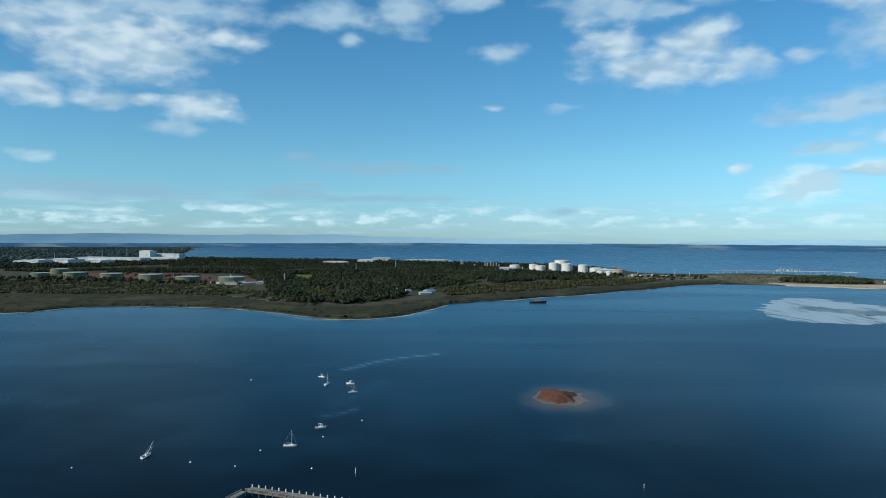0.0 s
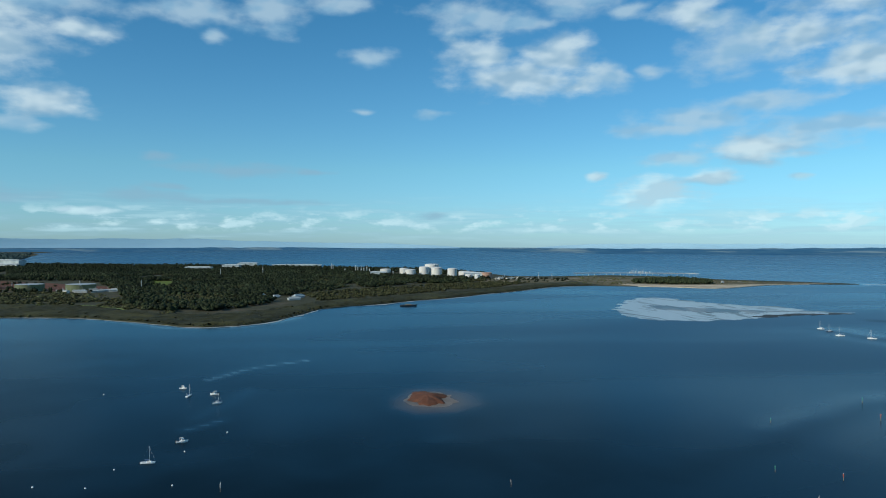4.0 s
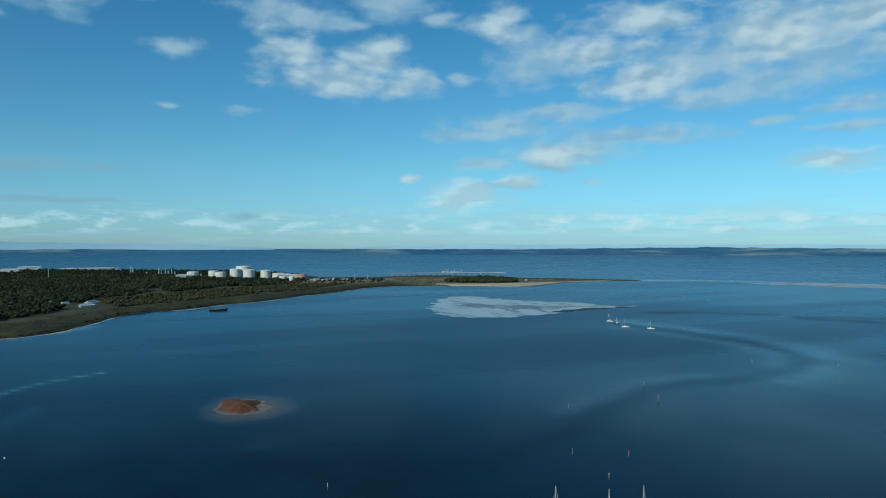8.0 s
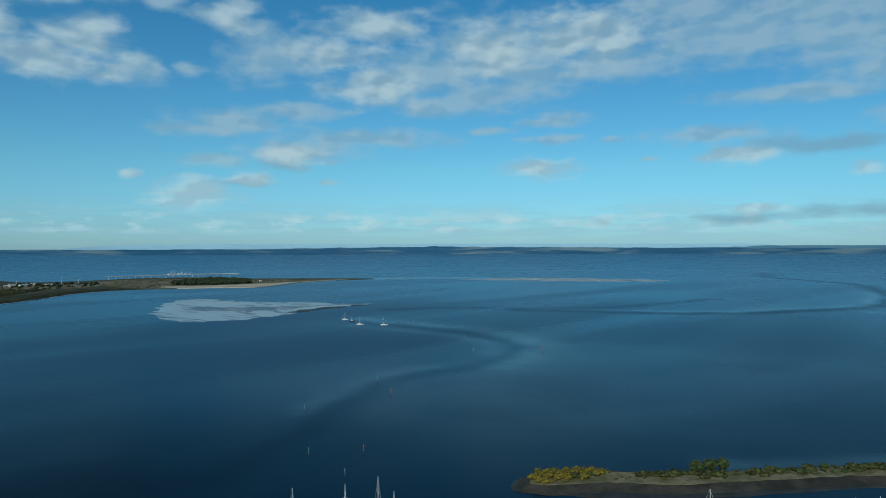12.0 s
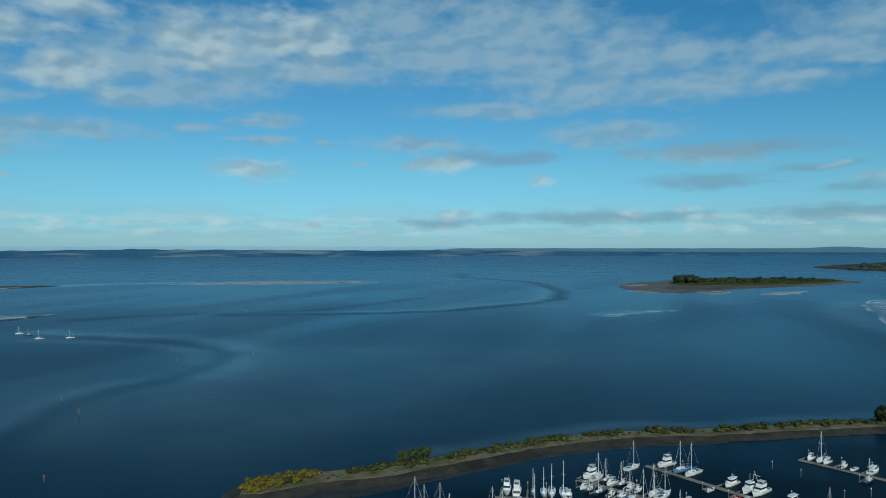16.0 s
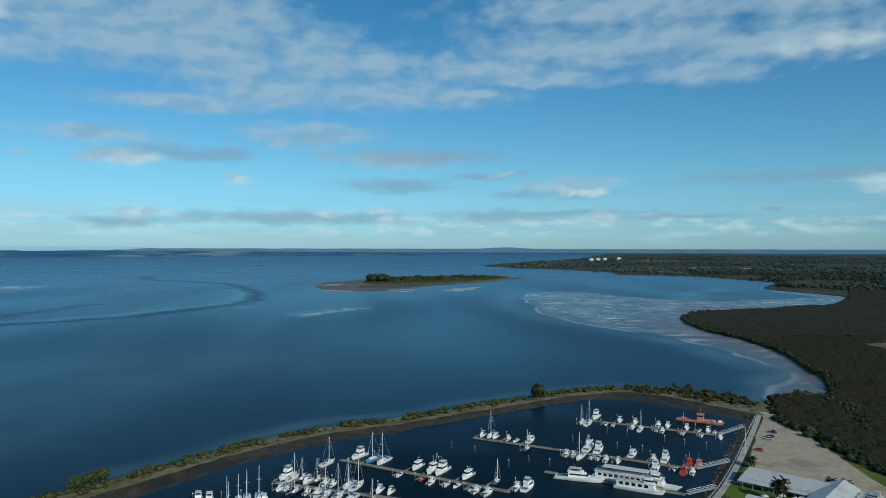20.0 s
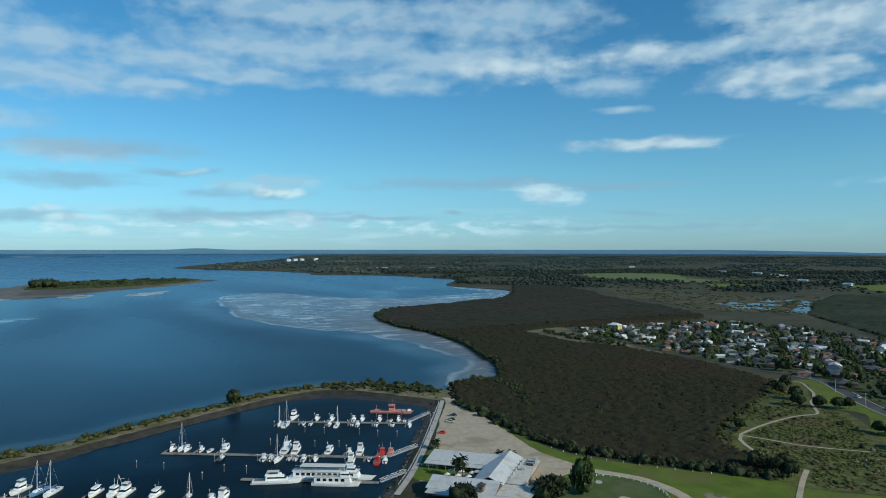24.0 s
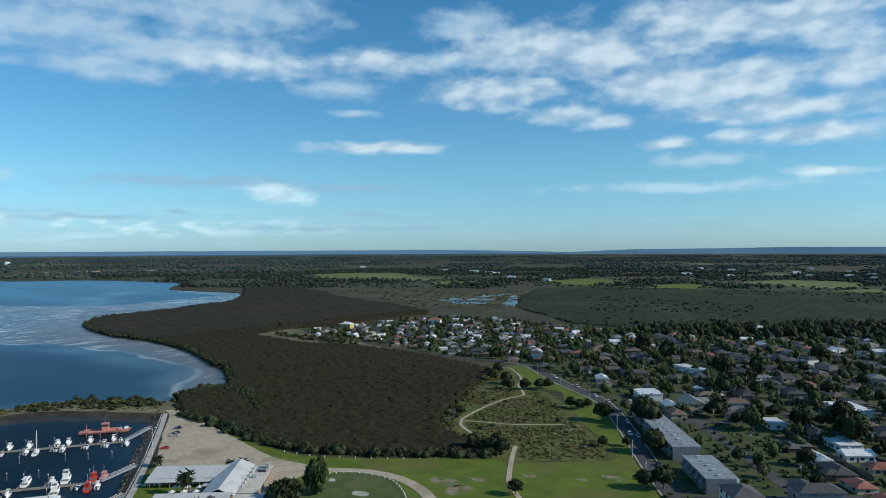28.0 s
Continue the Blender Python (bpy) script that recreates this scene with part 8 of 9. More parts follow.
def house(L, W, H, roof, wall, label, wing=None, gable=False, flat=False, carport=False, plain=False):
    h = thing("house", label, "house")
    bm = shape(box, -L / 2, L / 2, -W / 2, W / 2, -0.3, H)
    if wing:
        wx, wl, ww = wing
        box(bm, wx - ww / 2, wx + ww / 2, -W / 2 - wl, -W / 2 + 1, -0.3, H - 0.004)
    w = part("wall", bm, wall, h)
    bm = bmesh.new()
    if flat:
        box(bm, -L / 2 - 0.4, L / 2 + 0.4, -W / 2 - 0.4, W / 2 + 0.4, H, H + 0.35)
    else:
        hip(bm, -L / 2, L / 2, -W / 2, W / 2, H, W * 0.23, 0.55, gable)
        if wing:
            hip(bm, wx - ww / 2, wx + ww / 2, -W / 2 - wl, 0, H - 0.01, ww * 0.23, 0.5, gable)
    bmesh.ops.recalc_face_normals(bm, faces=bm.faces)
    r = part("roof", bm, roof, h)
    if not flat and not plain:
        part("chimney", shape(box, L * 0.2, L * 0.2 + 0.8, -0.4, 0.4, H + W * 0.12, H + W * 0.23 + 0.7), wall, r)
    storeys = 1 if H < 4 else 2
    for s in range(storeys):
        z = 0.9 + s * 2.8
        for u in ((-0.36, -0.05, 0.32) if not plain else (-0.25, 0.25)):
            part("window", shape(box, u * L - 0.9, u * L + 0.9, W / 2 - 0.05, W / 2 + 0.06, z, z + 1.3), M_PANE, w)
        for u in ((-0.34, 0.30) if not plain else ()):
            if not wing or abs(u * L - wing[0]) > wing[2] / 2 + 1:
                part("window", shape(box, u * L - 0.9, u * L + 0.9, -W / 2 - 0.06, -W / 2 + 0.05, z, z + 1.3), M_PANE, w)
        for sx in ((-1, 1) if not plain else ()):
            part("window", shape(box, min(sx * (L / 2 - 0.05), sx * (L / 2 + 0.06)), max(sx * (L / 2 - 0.05), sx * (L / 2 + 0.06)), -1.0, 0.8, z, z + 1.2), M_PANE, w)
    part("door", shape(box, 0.9, 1.9, W / 2 - 0.04, W / 2 + 0.07, 0, 2.1), M_DOOR, w)
    if carport:
        c = part("carport_roof", shape(box, L / 2 + 0.1, L / 2 + 3.6, -W * 0.4, W * 0.3, 2.4, 2.55), ROOFS[3], h)
        for y in (-W * 0.38, W * 0.28):
            part("post", shape(box, L / 2 + 3.4, L / 2 + 3.52, y, y + 0.12, -0.2, 2.4), M_STEEL, c)
    return h


HOUSES = [house(15, 9.5, 2.6, ROOFS[0], WALLS[0], "brown brick house with a grey tiled hip roof", (-4, 4, 6)),
          house(14, 9, 2.6, ROOFS[1], WALLS[1], "cream brick house with a brown tiled hip roof", (3.5, 4, 6), carport=True),
          house(13, 9, 3.0, ROOFS[3], WALLS[2], "white weatherboard house with a pale metal roof", None, True),
          house(16, 10, 2.6, ROOFS[4], WALLS[3], "grey rendered house with a dark slate roof", (-4, 5, 7)),
          house(13, 9, 2.6, ROOFS[2], WALLS[1], "cream house with a red tiled hip roof"),
          house(14, 10, 5.2, ROOFS[0], WALLS[1], "two-storey cream house with a grey tiled roof"),
          house(12, 8, 2.6, ROOFS[5], WALLS[2], "small white house with a sage metal roof", None, True, carport=True),
          house(15, 10, 5.8, ROOFS[1], WALLS[3], "two-storey grey house with a brown tiled roof"),
          house(18, 10, 3.2, ROOFS[4], WALLS[0], "long brown brick house with a slate roof", (5, 4, 7)),
          house(14, 9, 3.0, ROOFS[0], WALLS[2], "white house with a grey hip roof and carport", None, False, carport=True),
          house(8, 5, 2.6, ROOFS[3], WALLS[3], "small grey garage with a pale metal roof", None, True),
          house(16, 11, 3.4, ROOFS[3], WALLS[2], "white flat-roofed house with a bright roof", None, flat=True)]
FAR_HOUSES = [house(15, 10, 2.5, ROOFS[0], WALLS[0], "brown brick house with a grey tiled roof", (-4, 4, 6), plain=True),
              house(14, 10, 2.5, ROOFS[1], WALLS[0], "brown house with a brown tiled roof", (3.5, 4, 6), plain=True),
              house(13, 9, 3.2, ROOFS[3], WALLS[2], "white house with a pale metal roof", None, True, plain=True),
              house(13, 10, 4.6, ROOFS[4], WALLS[2], "tall white house with a dark roof", plain=True),
              house(13, 9, 3.6, ROOFS[2], WALLS[1], "tall cream house with a red tiled roof", plain=True),
              house(15, 11, 2.6, ROOFS[4], WALLS[3], "grey house with a dark slate roof", (-3, 4, 6), plain=True),
              house(14, 10, 4.2, ROOFS[5], WALLS[1], "tall cream house with a sage roof", plain=True)]
SPECIAL = {"yellow": house(13, 10, 6.0, ROOFS[3], WALLS[4], "two-storey yellow house with a pale roof"),
           "red": house(15, 11, 5.8, ROOFS[2], WALLS[2], "two-storey white house with a bright red roof")}
DONE = set()
JOINED = []


def put_house(proto, x, y, turn, z=2.0, group="houses of the town", s=1.0):
    m = pose(x, y, z, 0, 0, turn)
    if proto in FAR_HOUSES and math.hypot(x, y) > 590 and proto.name in DONE:
        JOINED.append((proto, m @ Matrix.Scale(s, 4)))
        return None
    if proto.name in DONE:
        ob = copy_thing(proto, m)
    else:
        DONE.add(proto.name)
        proto.matrix_world = m
        ob = proto
    if s != 1.0:
        ob.scale = (s, s, s)
    return tagged(ob, group=group)


TOWN = [(640, -520), (636, -560), (626, -596), (625, -680), (597, -740), (519, -758), (420, -732), (345, -724), (278, -800), (124, -952), (-70, -1000), (-40, -420), (20, -290), (100.8, -250), (124, -296.2), (150, -339), (172, -369), (194, -395), (236, -427), (268, -451), (300, -475), (342, -478), (386, -474), (455, -486), (532, -498), (590, -496)]
NO_HOUSE = [(138, -335, 44), (104, -290, 24), (83, -261, 16), (59, -279, 15), (180, -413, 16), (76, -445, 19), (100, -388, 13), (191, -521, 18), (112, -272, 12), (128, -380, 10)]
GRID_U, GRID_V = Vector((0.62, -0.785)), Vector((-0.785, -0.62))
HOUSE_AT = []


def town_houses():
    base = Vector((120, -290))
    k = 0
    row = 0
    v = 14.0 - 54 * 7
    while v < 620:
        u = -560.0
        while u < 760:
            p = base + GRID_U * u + GRID_V * v + Vector((rng.uniform(-2.0, 2.0), rng.uniform(-2.0, 2.0)))
            if p.length > 520:
                p += Vector((rng.uniform(-5, 5), rng.uniform(-5, 5)))
            point = p.x > 330 and p.y < -470
            u += rng.uniform(9.5, 12.5) if point else rng.uniform(16, 22)
            q = [(p.x, p.y)]
            if not inside(TOWN, p.x, p.y) or any(math.hypot(p.x - a, p.y - b) < r for a, b, r in NO_HOUSE):
                continue
            far = p.length > 760
            if rng.uniform() < (0.16 if not far else 0.3):
                continue
            kind = int(rng.choice([0, 1, 2, 3, 4, 5, 6, 7, 8, 9, 10, 11], p=[.17, .15, .06, .16, .03, .03, .07, .03, .14, .05, .08, .03]))
            if p.x > 330 and p.y < -480 and rng.uniform() < 0.5:
                kind = int(rng.choice([5, 7, 4, 2, 9]))
            turn = math.degrees(math.atan2(GRID_U.y, GRID_U.x)) + (0 if row % 2 else 180) + rng.choice([0, 0, 0, 90]) + rng.uniform(-4, 4) * (1 if p.length < 520 else 6)
            if p.length > 560:
                put_house(FAR_HOUSES[int(rng.choice(7, p=([.24, .22, .10, .05, .05, .26, .08] if p.x < 330 else [.17, .20, .15, .11, .10, .15, .12])))], p.x, p.y, turn, 2.0, "houses of the town", rng.uniform(0.50, 0.74) if p.x > 330 else rng.uniform(0.8, 1.0))
                if p.x > 330 and rng.uniform() < 0.7:
                    q = p + GRID_V * 9.5 + Vector((rng.uniform(-2, 2), rng.uniform(-2, 2)))
                    if inside(TOWN, q.x, q.y):
                        put_house(FAR_HOUSES[int(rng.choice([0, 1, 2, 3, 5, 6]))], q.x, q.y, turn + rng.choice([0, 90]), 2.0, "houses of the town", rng.uniform(0.5, 0.7))
            else:
                put_house(HOUSES[kind], p.x, p.y, turn, s=rng.uniform(0.8, 0.96))
            HOUSE_AT.append((p.x, p.y))
            k += 1
        v += 21 if row % 2 == 0 else 33
        row += 1
    return k


# houses at the end of the point, then the streets behind them
for kind, x, y, turn in [("yellow", 610, -560, 20), ("red", 560, -660, 30)]:
    put_house(SPECIAL[kind], x, y, turn)
    HOUSE_AT.append((x, y))
town_houses()
for spare in [h for h in HOUSES + FAR_HOUSES if h.name not in DONE]:
    for ob in [*spare.children_recursive, spare]:
        bpy.data.objects.remove(ob)


def join_far_houses():
    """The far streets' houses, too many to tell apart, as one mesh."""
    mats, v, f, slot = [], [], [], []
    for proto, m in JOINED:
        for ob in proto.children_recursive:
            if ob.type != "MESH":
                continue
            mat = ob.data.materials[0]
            if mat not in mats:
                mats.append(mat)
            n = len(v)
            v += [m @ q.co for q in ob.data.vertices]
            f += [[n + i for i in q.vertices] for q in ob.data.polygons]
            slot += [mats.index(mat)] * len(ob.data.polygons)
    me = bpy.data.meshes.new("far_houses")
    me.from_pydata(v, [], f)
    for mat in mats:
        me.materials.append(mat)
    me.polygons.foreach_set("material_index", slot)
    tagged(new("far_houses", me), "close rows of far houses with white, grey and red roofs", "houses", kind="stuff")


join_far_houses()

# streets between the rows
for v in (37 + 14 - 10, 91 + 14 - 10, 145 + 4, 199 + 4, 253 + 4, 307 + 4, 361 + 4):
    run = [Vector((120, -290)) + GRID_U * u + GRID_V * v for u in range(-560, 760, 12)]
    run = [p for p in run if inside(TOWN, p.x, p.y)]
    if len(run) > 4:
        band("street", [(p.x, p.y) for p in run], 6.0, 2.12, M_ASPHALT)
for u in (-40, 75, 190, 320, 450):
    run = [Vector((120, -290)) + GRID_U * u + GRID_V * v for v in range(0, 500, 10)]
    run = [p for p in run if inside(TOWN, p.x, p.y)]
    if len(run) > 4:
        band("street", [(p.x, p.y) for p in run], 6.0, 2.15, M_ASPHALT)
M_GARDEN = surface("gardens", (0.038, 0.054, 0.015), (0.068, 0.088, 0.026), 0.12, 0.95, (0.080, 0.070, 0.048), 0.04, 0.5, 1.0)
sheet("town_ground", TOWN, 2.035, M_GARDEN, 0.1, 0.3, 8)


# ---- long unit blocks beside the road ----
def unit_block(cx, cy, L, W, H, turn, label, bays):
    b = thing("unit_block", label, "flats", cx, cy, 2.0, turn, "unit blocks")
    wall = part("wall", shape(box, -L / 2, L / 2, -W / 2, W / 2, -0.3, H), M_BLUE_UNIT, b)
    s = L / bays
    for k in range(bays):
        x0 = -L / 2 + k * s
        r = part("roof_panel", soften(shape(box, x0 + 0.05, x0 + s - 0.05, -W / 2 - 0.3, W / 2 + 0.3, H, H + 0.3 + 0.12 * (k % 2)), 0.03), M_UNIT_ROOF, b)
        part("roof_vent", shape(box, x0 + s * 0.4, x0 + s * 0.4 + 1.4, -0.8, 1.2, H + 0.3, H + 0.95), M_STEEL, r)
        for z in (0.9, 3.7):
            for side in (-1, 1):
                part("window", shape(box, x0 + s * 0.2, x0 + s * 0.2 + 2.0, min(side * (W / 2 - 0.05), side * (W / 2 + 0.06)), max(side * (W / 2 - 0.05), side * (W / 2 + 0.06)), z, z + 1.4), M_PANE, wall)
        part("balcony", soften(shape(box, x0 + s * 0.55, x0 + s * 0.9, W / 2, W / 2 + 1.3, 2.7, 3.6), 0.04), M_UNIT_ROOF, wall)
        part("door", shape(box, x0 + s * 0.62, x0 + s * 0.62 + 1.0, W / 2 - 0.04, W / 2 + 0.07, 0, 2.1), M_DOOR, wall)
    return b


ut = math.degrees(math.atan2(-0.785, 0.62))
unit_block(135, -331, 70, 12, 5.9, math.degrees(math.atan2(-55.4, 43)), "long blue grey two-storey unit block with a pale flat roof", 10)
unit_block(96.5, -281.5, 30, 12, 5.9, math.degrees(math.atan2(-25, 19)), "shorter blue grey two-storey unit block with a pale roof", 5)
put_house(house(14, 11, 5.6, ROOFS[0], WALLS[2], "two-storey white house with a grey hip roof by the road"), 78, -261, ut)
put_house(house(16, 9, 7.0, ROOFS[4], M_BLUE_UNIT, "tall blue grey house with a dark roof", (3, 5, 6)), 57, -277, ut + 90)
put_house(house(17, 14, 4.2, ROOFS[3], WALLS[2], "white building with a bright flat roof near the corner", None, flat=True), 179.5, -414, ut)
put_house(house(22, 15, 4.0, ROOFS[3], WALLS[2], "broad low white hall with a bright flat roof", None, flat=True), 76, -445, ut)
put_house(house(12, 8, 3.2, ROOFS[3], WALLS[2], "white shed with a bright roof", None, flat=True), 100, -388, ut)
put_house(house(30, 10, 3.6, ROOFS[3], WALLS[2], "long white roofed hall among the houses", None, flat=True), 191, -521, ut + 20)
put_house(house(16, 11, 5.6, ROOFS[5], WALLS[1], "large two-storey house with a sage gable roof", (3, 4, 7), True), 146, -398, ut)


# ---- trees that stand alone ----
def tree_mesh(seed, lumps, leaves, tall, spread=1.0):
    v, f = clump(lumps, leaves, seed, ICO1, 0.7, 0, tall)
    return v * np.array([spread, spread, 1.0]), f


def lone_tree(name, seed, r, h, trunk_h, mat, label, lumps=14, leaves=420, category="tree"):
    t = thing(name, label, category)
    bm = bmesh.new()
    rod(bm, (0, 0, -0.3), (0.1, 0.05, trunk_h), 0.05 * r + 0.12, 0.03 * r + 0.08, 7)
    rr = np.random.default_rng(seed)
    for k in range(4):
        a = k * 1.57 + rr.uniform(-.4, .4)
        rod(bm, (0.08, 0.04, trunk_h * 0.85), (math.cos(a) * r * 0.5, math.sin(a) * r * 0.5, trunk_h + (h - trunk_h) * 0.45), 0.03 * r + 0.05, 0.04, 5)
    part("trunk", bm, M_BARK, t)
    v, f = tree_mesh(seed, lumps, leaves, 1.0)
    v = v * np.array([r, r, (h - trunk_h * 0.6)]) + np.array([0, 0, trunk_h * 0.6])
    crown = new("crown", mesh_from("crown", v, f, mat))
    crown.parent = t
    return t


TREES = [lone_tree("tree", 101, 4.5, 9.0, 2.6, M_LEAF_DARK, "dark green garden tree with a rounded crown"), lone_tree("tree", 102, 5.5, 11.5, 3.5, M_LEAF, "tall olive green gum tree"),
         lone_tree("tree", 103, 3.4, 6.5, 1.8, M_LEAF, "small green garden tree"), lone_tree("tree", 104, 6.5, 13.0, 4.0, M_LEAF_DARK, "large dark spreading tree among houses", 18, 600),
         lone_tree("tree", 105, 3.6, 7.5, 2.2, M_LEAF_PALE, "pale olive garden tree"), lone_tree("tree", 106, 2.4, 10.0, 1.2, M_LEAF_DARK, "narrow dark conifer between houses")]


def put_tree(proto, x, y, z=2.0, s=1.0, group="trees of the town"):
    m = pose(x, y, z, 0, 0, rng.uniform(0, 360))
    if proto.name in DONE:
        ob = copy_thing(proto, m)
    else:
        DONE.add(proto.name)
        proto.matrix_world = m
        ob = proto
    ob.scale = (s, s, s * rng.uniform(0.9, 1.1))
    return tagged(ob, group=group)


REST = []


def town_trees():
    xy = strewn(TOWN, 13.2, 1.0)
    n = 0
    near = np.array(HOUSE_AT)
    for x, y in xy:
        if n >= 235:
            REST.append((x, y))
            continue
        if np.hypot(near[:, 0] - x, near[:, 1] - y).min() < 8.3 or any(math.hypot(x - a, y - b) < r for a, b, r in NO_HOUSE):
            continue
        d = math.hypot(x, y)
        if d > 600 or x > 380:
            if x < 380 or rng.uniform() < 0.8:
                REST.append((x, y))
            continue
        put_tree(TREES[int(rng.choice(6, p=[.18, .22, .26, .06, .22, .06]))], x, y, 2.0, rng.uniform(0.48, 0.86))
        n += 1
    return n


town_trees()
REST = np.array(REST)
scatter("point_trees", MID_CLUMPS, REST[REST[:, 0] > 380], 2.0, (1.6, 3.4), (2.5, 6), M_LEAF, "small trees between the houses on the point", "trees")
scatter("far_trees", MID_CLUMPS, REST[REST[:, 0] <= 380], 2.0, (2.4, 4.6), (4, 9), M_LEAF, "green trees between the far houses", "trees")
garden = strewn(TOWN, 7.0, 0.75)
garden = off(garden, NO_HOUSE and [(a, b) for a, b, r in NO_HOUSE], 10)
keep = np.array([np.hypot(np.array(HOUSE_AT)[:, 0] - x, np.array(HOUSE_AT)[:, 1] - y).min() > 7.5 for x, y in garden])
garden = garden[keep]
scatter("garden_shrubs", THICKET, garden[::2], 2.0, (1.2, 2.6), (1.4, 3.6), M_LEAF_DARK, "dark hedges and shrubs between the houses", "shrubs")
scatter("garden_shrubs", THICKET, garden[1::2], 2.0, (1.2, 2.6), (1.4, 3.5), M_LEAF, "green shrubs between the houses", "shrubs")
scatter("back_trees", MID_CLUMPS, strewn([(345, -726), (278, -802), (124, -954), (-70, -1000), (-60, -760), (110, -800), (240, -720), (330, -690)], 11, 0.8), 2.0, (3.5, 6), (7, 13), M_LEAF_DARK, "dark trees at the back of the town", "woods")

scatter("point_trees", MID_CLUMPS, strewn(clip_poly(TOWN, 330, False), 10, 0.5), 2.0, (1.6, 3.4), (2.5, 6.0), M_LEAF_DARK, "dark garden trees between the houses of the point", "trees")

# trees of the park, the club and the breakwater
PARK_TREE = lone_tree("tree", 120, 5.2, 9.5, 3.2, M_LEAF_DARK, "dark spreading tree alone on the mown grass")
for x, y, s in [(174.8, -345.4, 1.0), (107, -262, 0.9), (113.2, -258, 0.75), (148, -221, 0.55)]:
    put_tree(PARK_TREE, x, y, 2.0, s, "trees on the park grass")
for x, y, s in [(246, -396, 0.8), (243, -402, 0.7), (203.6, -362, 0.7), (197.6, -361.2, 0.65), (195.9, -368, 0.6), (253, -390, 0.8), (262, -383, 0.9), (274, -398, 0.9), (196.6, -259.8, 0.8), (190, -268.6, 0.7), (187.8, -261, 0.75), (182, -262, 0.7), (242.7, -307.8, 0.6), (300, -425, 0.8), (310, -440, 0.7), (290, -405, 0.8), (143.5, -308, 0.5), (152, -300, 0.5)]:
    put_tree(TREES[0], x, y, 2.0, s, "trees along the heath")
for x, y, s in [(166, -515, 1.2), (61.5, -373.7, 1.15), (71.7, -404.9, 1.0), (86, -386.5, 0.9), (129.5, -305, 0.8), (155, -352, 0.95), (148, -345, 0.9), (160, -361, 0.85), (145.8, -455, 0.9), (225, -560, 1.1), (266, -607, 1.2), (107.4, -376, 0.8), (129, -391, 0.8), (128, -634, 1.0), (227, -738, 1.0), (151, -796, 1.0)]:
    put_tree(TREES[3], x, y, 2.0, s, "large trees of the town")
cypress = lone_tree("cypress", 130, 4.4, 12.0, 0.8, M_LEAF, "tall dense green cypress beside the club", 22, 1400)
cypress.matrix_world = pose(207.5, -174.5, 2.0)
put_tree(lone_tree("tree", 131, 6.5, 8.5, 2.0, M_LEAF_DARK, "broad dark tree beside the club house", 18, 700), 208.5, -160.5, 2.0, 1.0, "club trees")
put_tree(lone_tree("tree", 132, 5.0, 7.5, 2.0, M_LEAF_DARK, "dark tree in front of the club house", 16, 600), 218, -128, 2.0, 1.0, "club trees")
pine = lone_tree("pine", 133, 4.0, 8.0, 1.4, M_LEAF_DARK, "dark bushy tree alone on the breakwater", 14, 500)
pine.matrix_world = pose(427.3, -92, 2.0)
for x, y in [(283, 116), (288, 113), (277, 119)]:
    put_tree(TREES[2], x, y, 1.8, 0.8, "small trees on the breakwater")


def palm(x, y, h, label):
    p = thing("palm", label, "palm", x, y, 2.0, 0, "palms")
    part("trunk", shape(rod, (0, 0, -0.2), (0.2, 0.1, h), 0.28, 0.2, 7), M_BARK, p)
    top = h
    for k in range(44):
        a, e, h = k * 2.4, 1.3 - (k % 6) * 0.42, top - (k % 5) * 0.08 * top
        bm = bmesh.new()
        pts = [Vector((0.2 + math.cos(a) * q * 2.6, 0.1 + math.sin(a) * q * 2.6, h + q * e * 1.6 - q * q * 1.5)) for q in (0, 0.35, 0.7, 1.0)]
        w = Vector((-math.sin(a), math.cos(a), 0))
        l = [bm.verts.new(q + w * s + Vector((0, 0, -s * 0.3))) for q, s in zip(pts, (0.1, 0.45, 0.4, 0.05))]
        c = [bm.verts.new(q + Vector((0, 0, 0.12))) for q in pts]
        r = [bm.verts.new(q - w * s + Vector((0, 0, -s * 0.3))) for q, s in zip(pts, (0.1, 0.45, 0.4, 0.05))]
        for i in range(3):
            bm.faces.new((l[i], l[i + 1], c[i + 1], c[i]))
            bm.faces.new((c[i], c[i + 1], r[i + 1], r[i]))
        part("frond", bm, M_LEAF_DARK, p)
    return p


palm(244.5, -143.5, 9.0, "tall palm with drooping fronds by the club terrace")
palm(246.5, -142.0, 8.0, "tall palm beside another at the club terrace")
palm(254.7, -174.5, 4.0, "low palm at the edge of the car park")
palm(286.0, -153.5, 4.6, "low palm beside the sea wall")
palm(258.5, -171, 3.5, "small palm behind the club roof")

# ---- club house, oval, cars, poles ----
M_CLUB_ROOF = surface("white_club_roof", (0.46, 0.47, 0.465), (0.54, 0.55, 0.54), 0.5, 0.55, (0.40, 0.405, 0.40), 0.15, stretch=(1, 1, 1))
M_CLUB_WALL = surface("club_brick", (0.20, 0.15, 0.115), (0.27, 0.205, 0.16), 1.5, 0.9)
M_CLUB_FLAT = surface("cream_flat_roof", (0.50, 0.47, 0.41), (0.60, 0.57, 0.50), 0.5, 0.8, (0.40, 0.37, 0.32), 0.2)
M_PAVER = surface("terrace_paving", (0.30, 0.275, 0.235), (0.38, 0.35, 0.30), 1.0, 0.9, (0.25, 0.23, 0.20), 0.3)


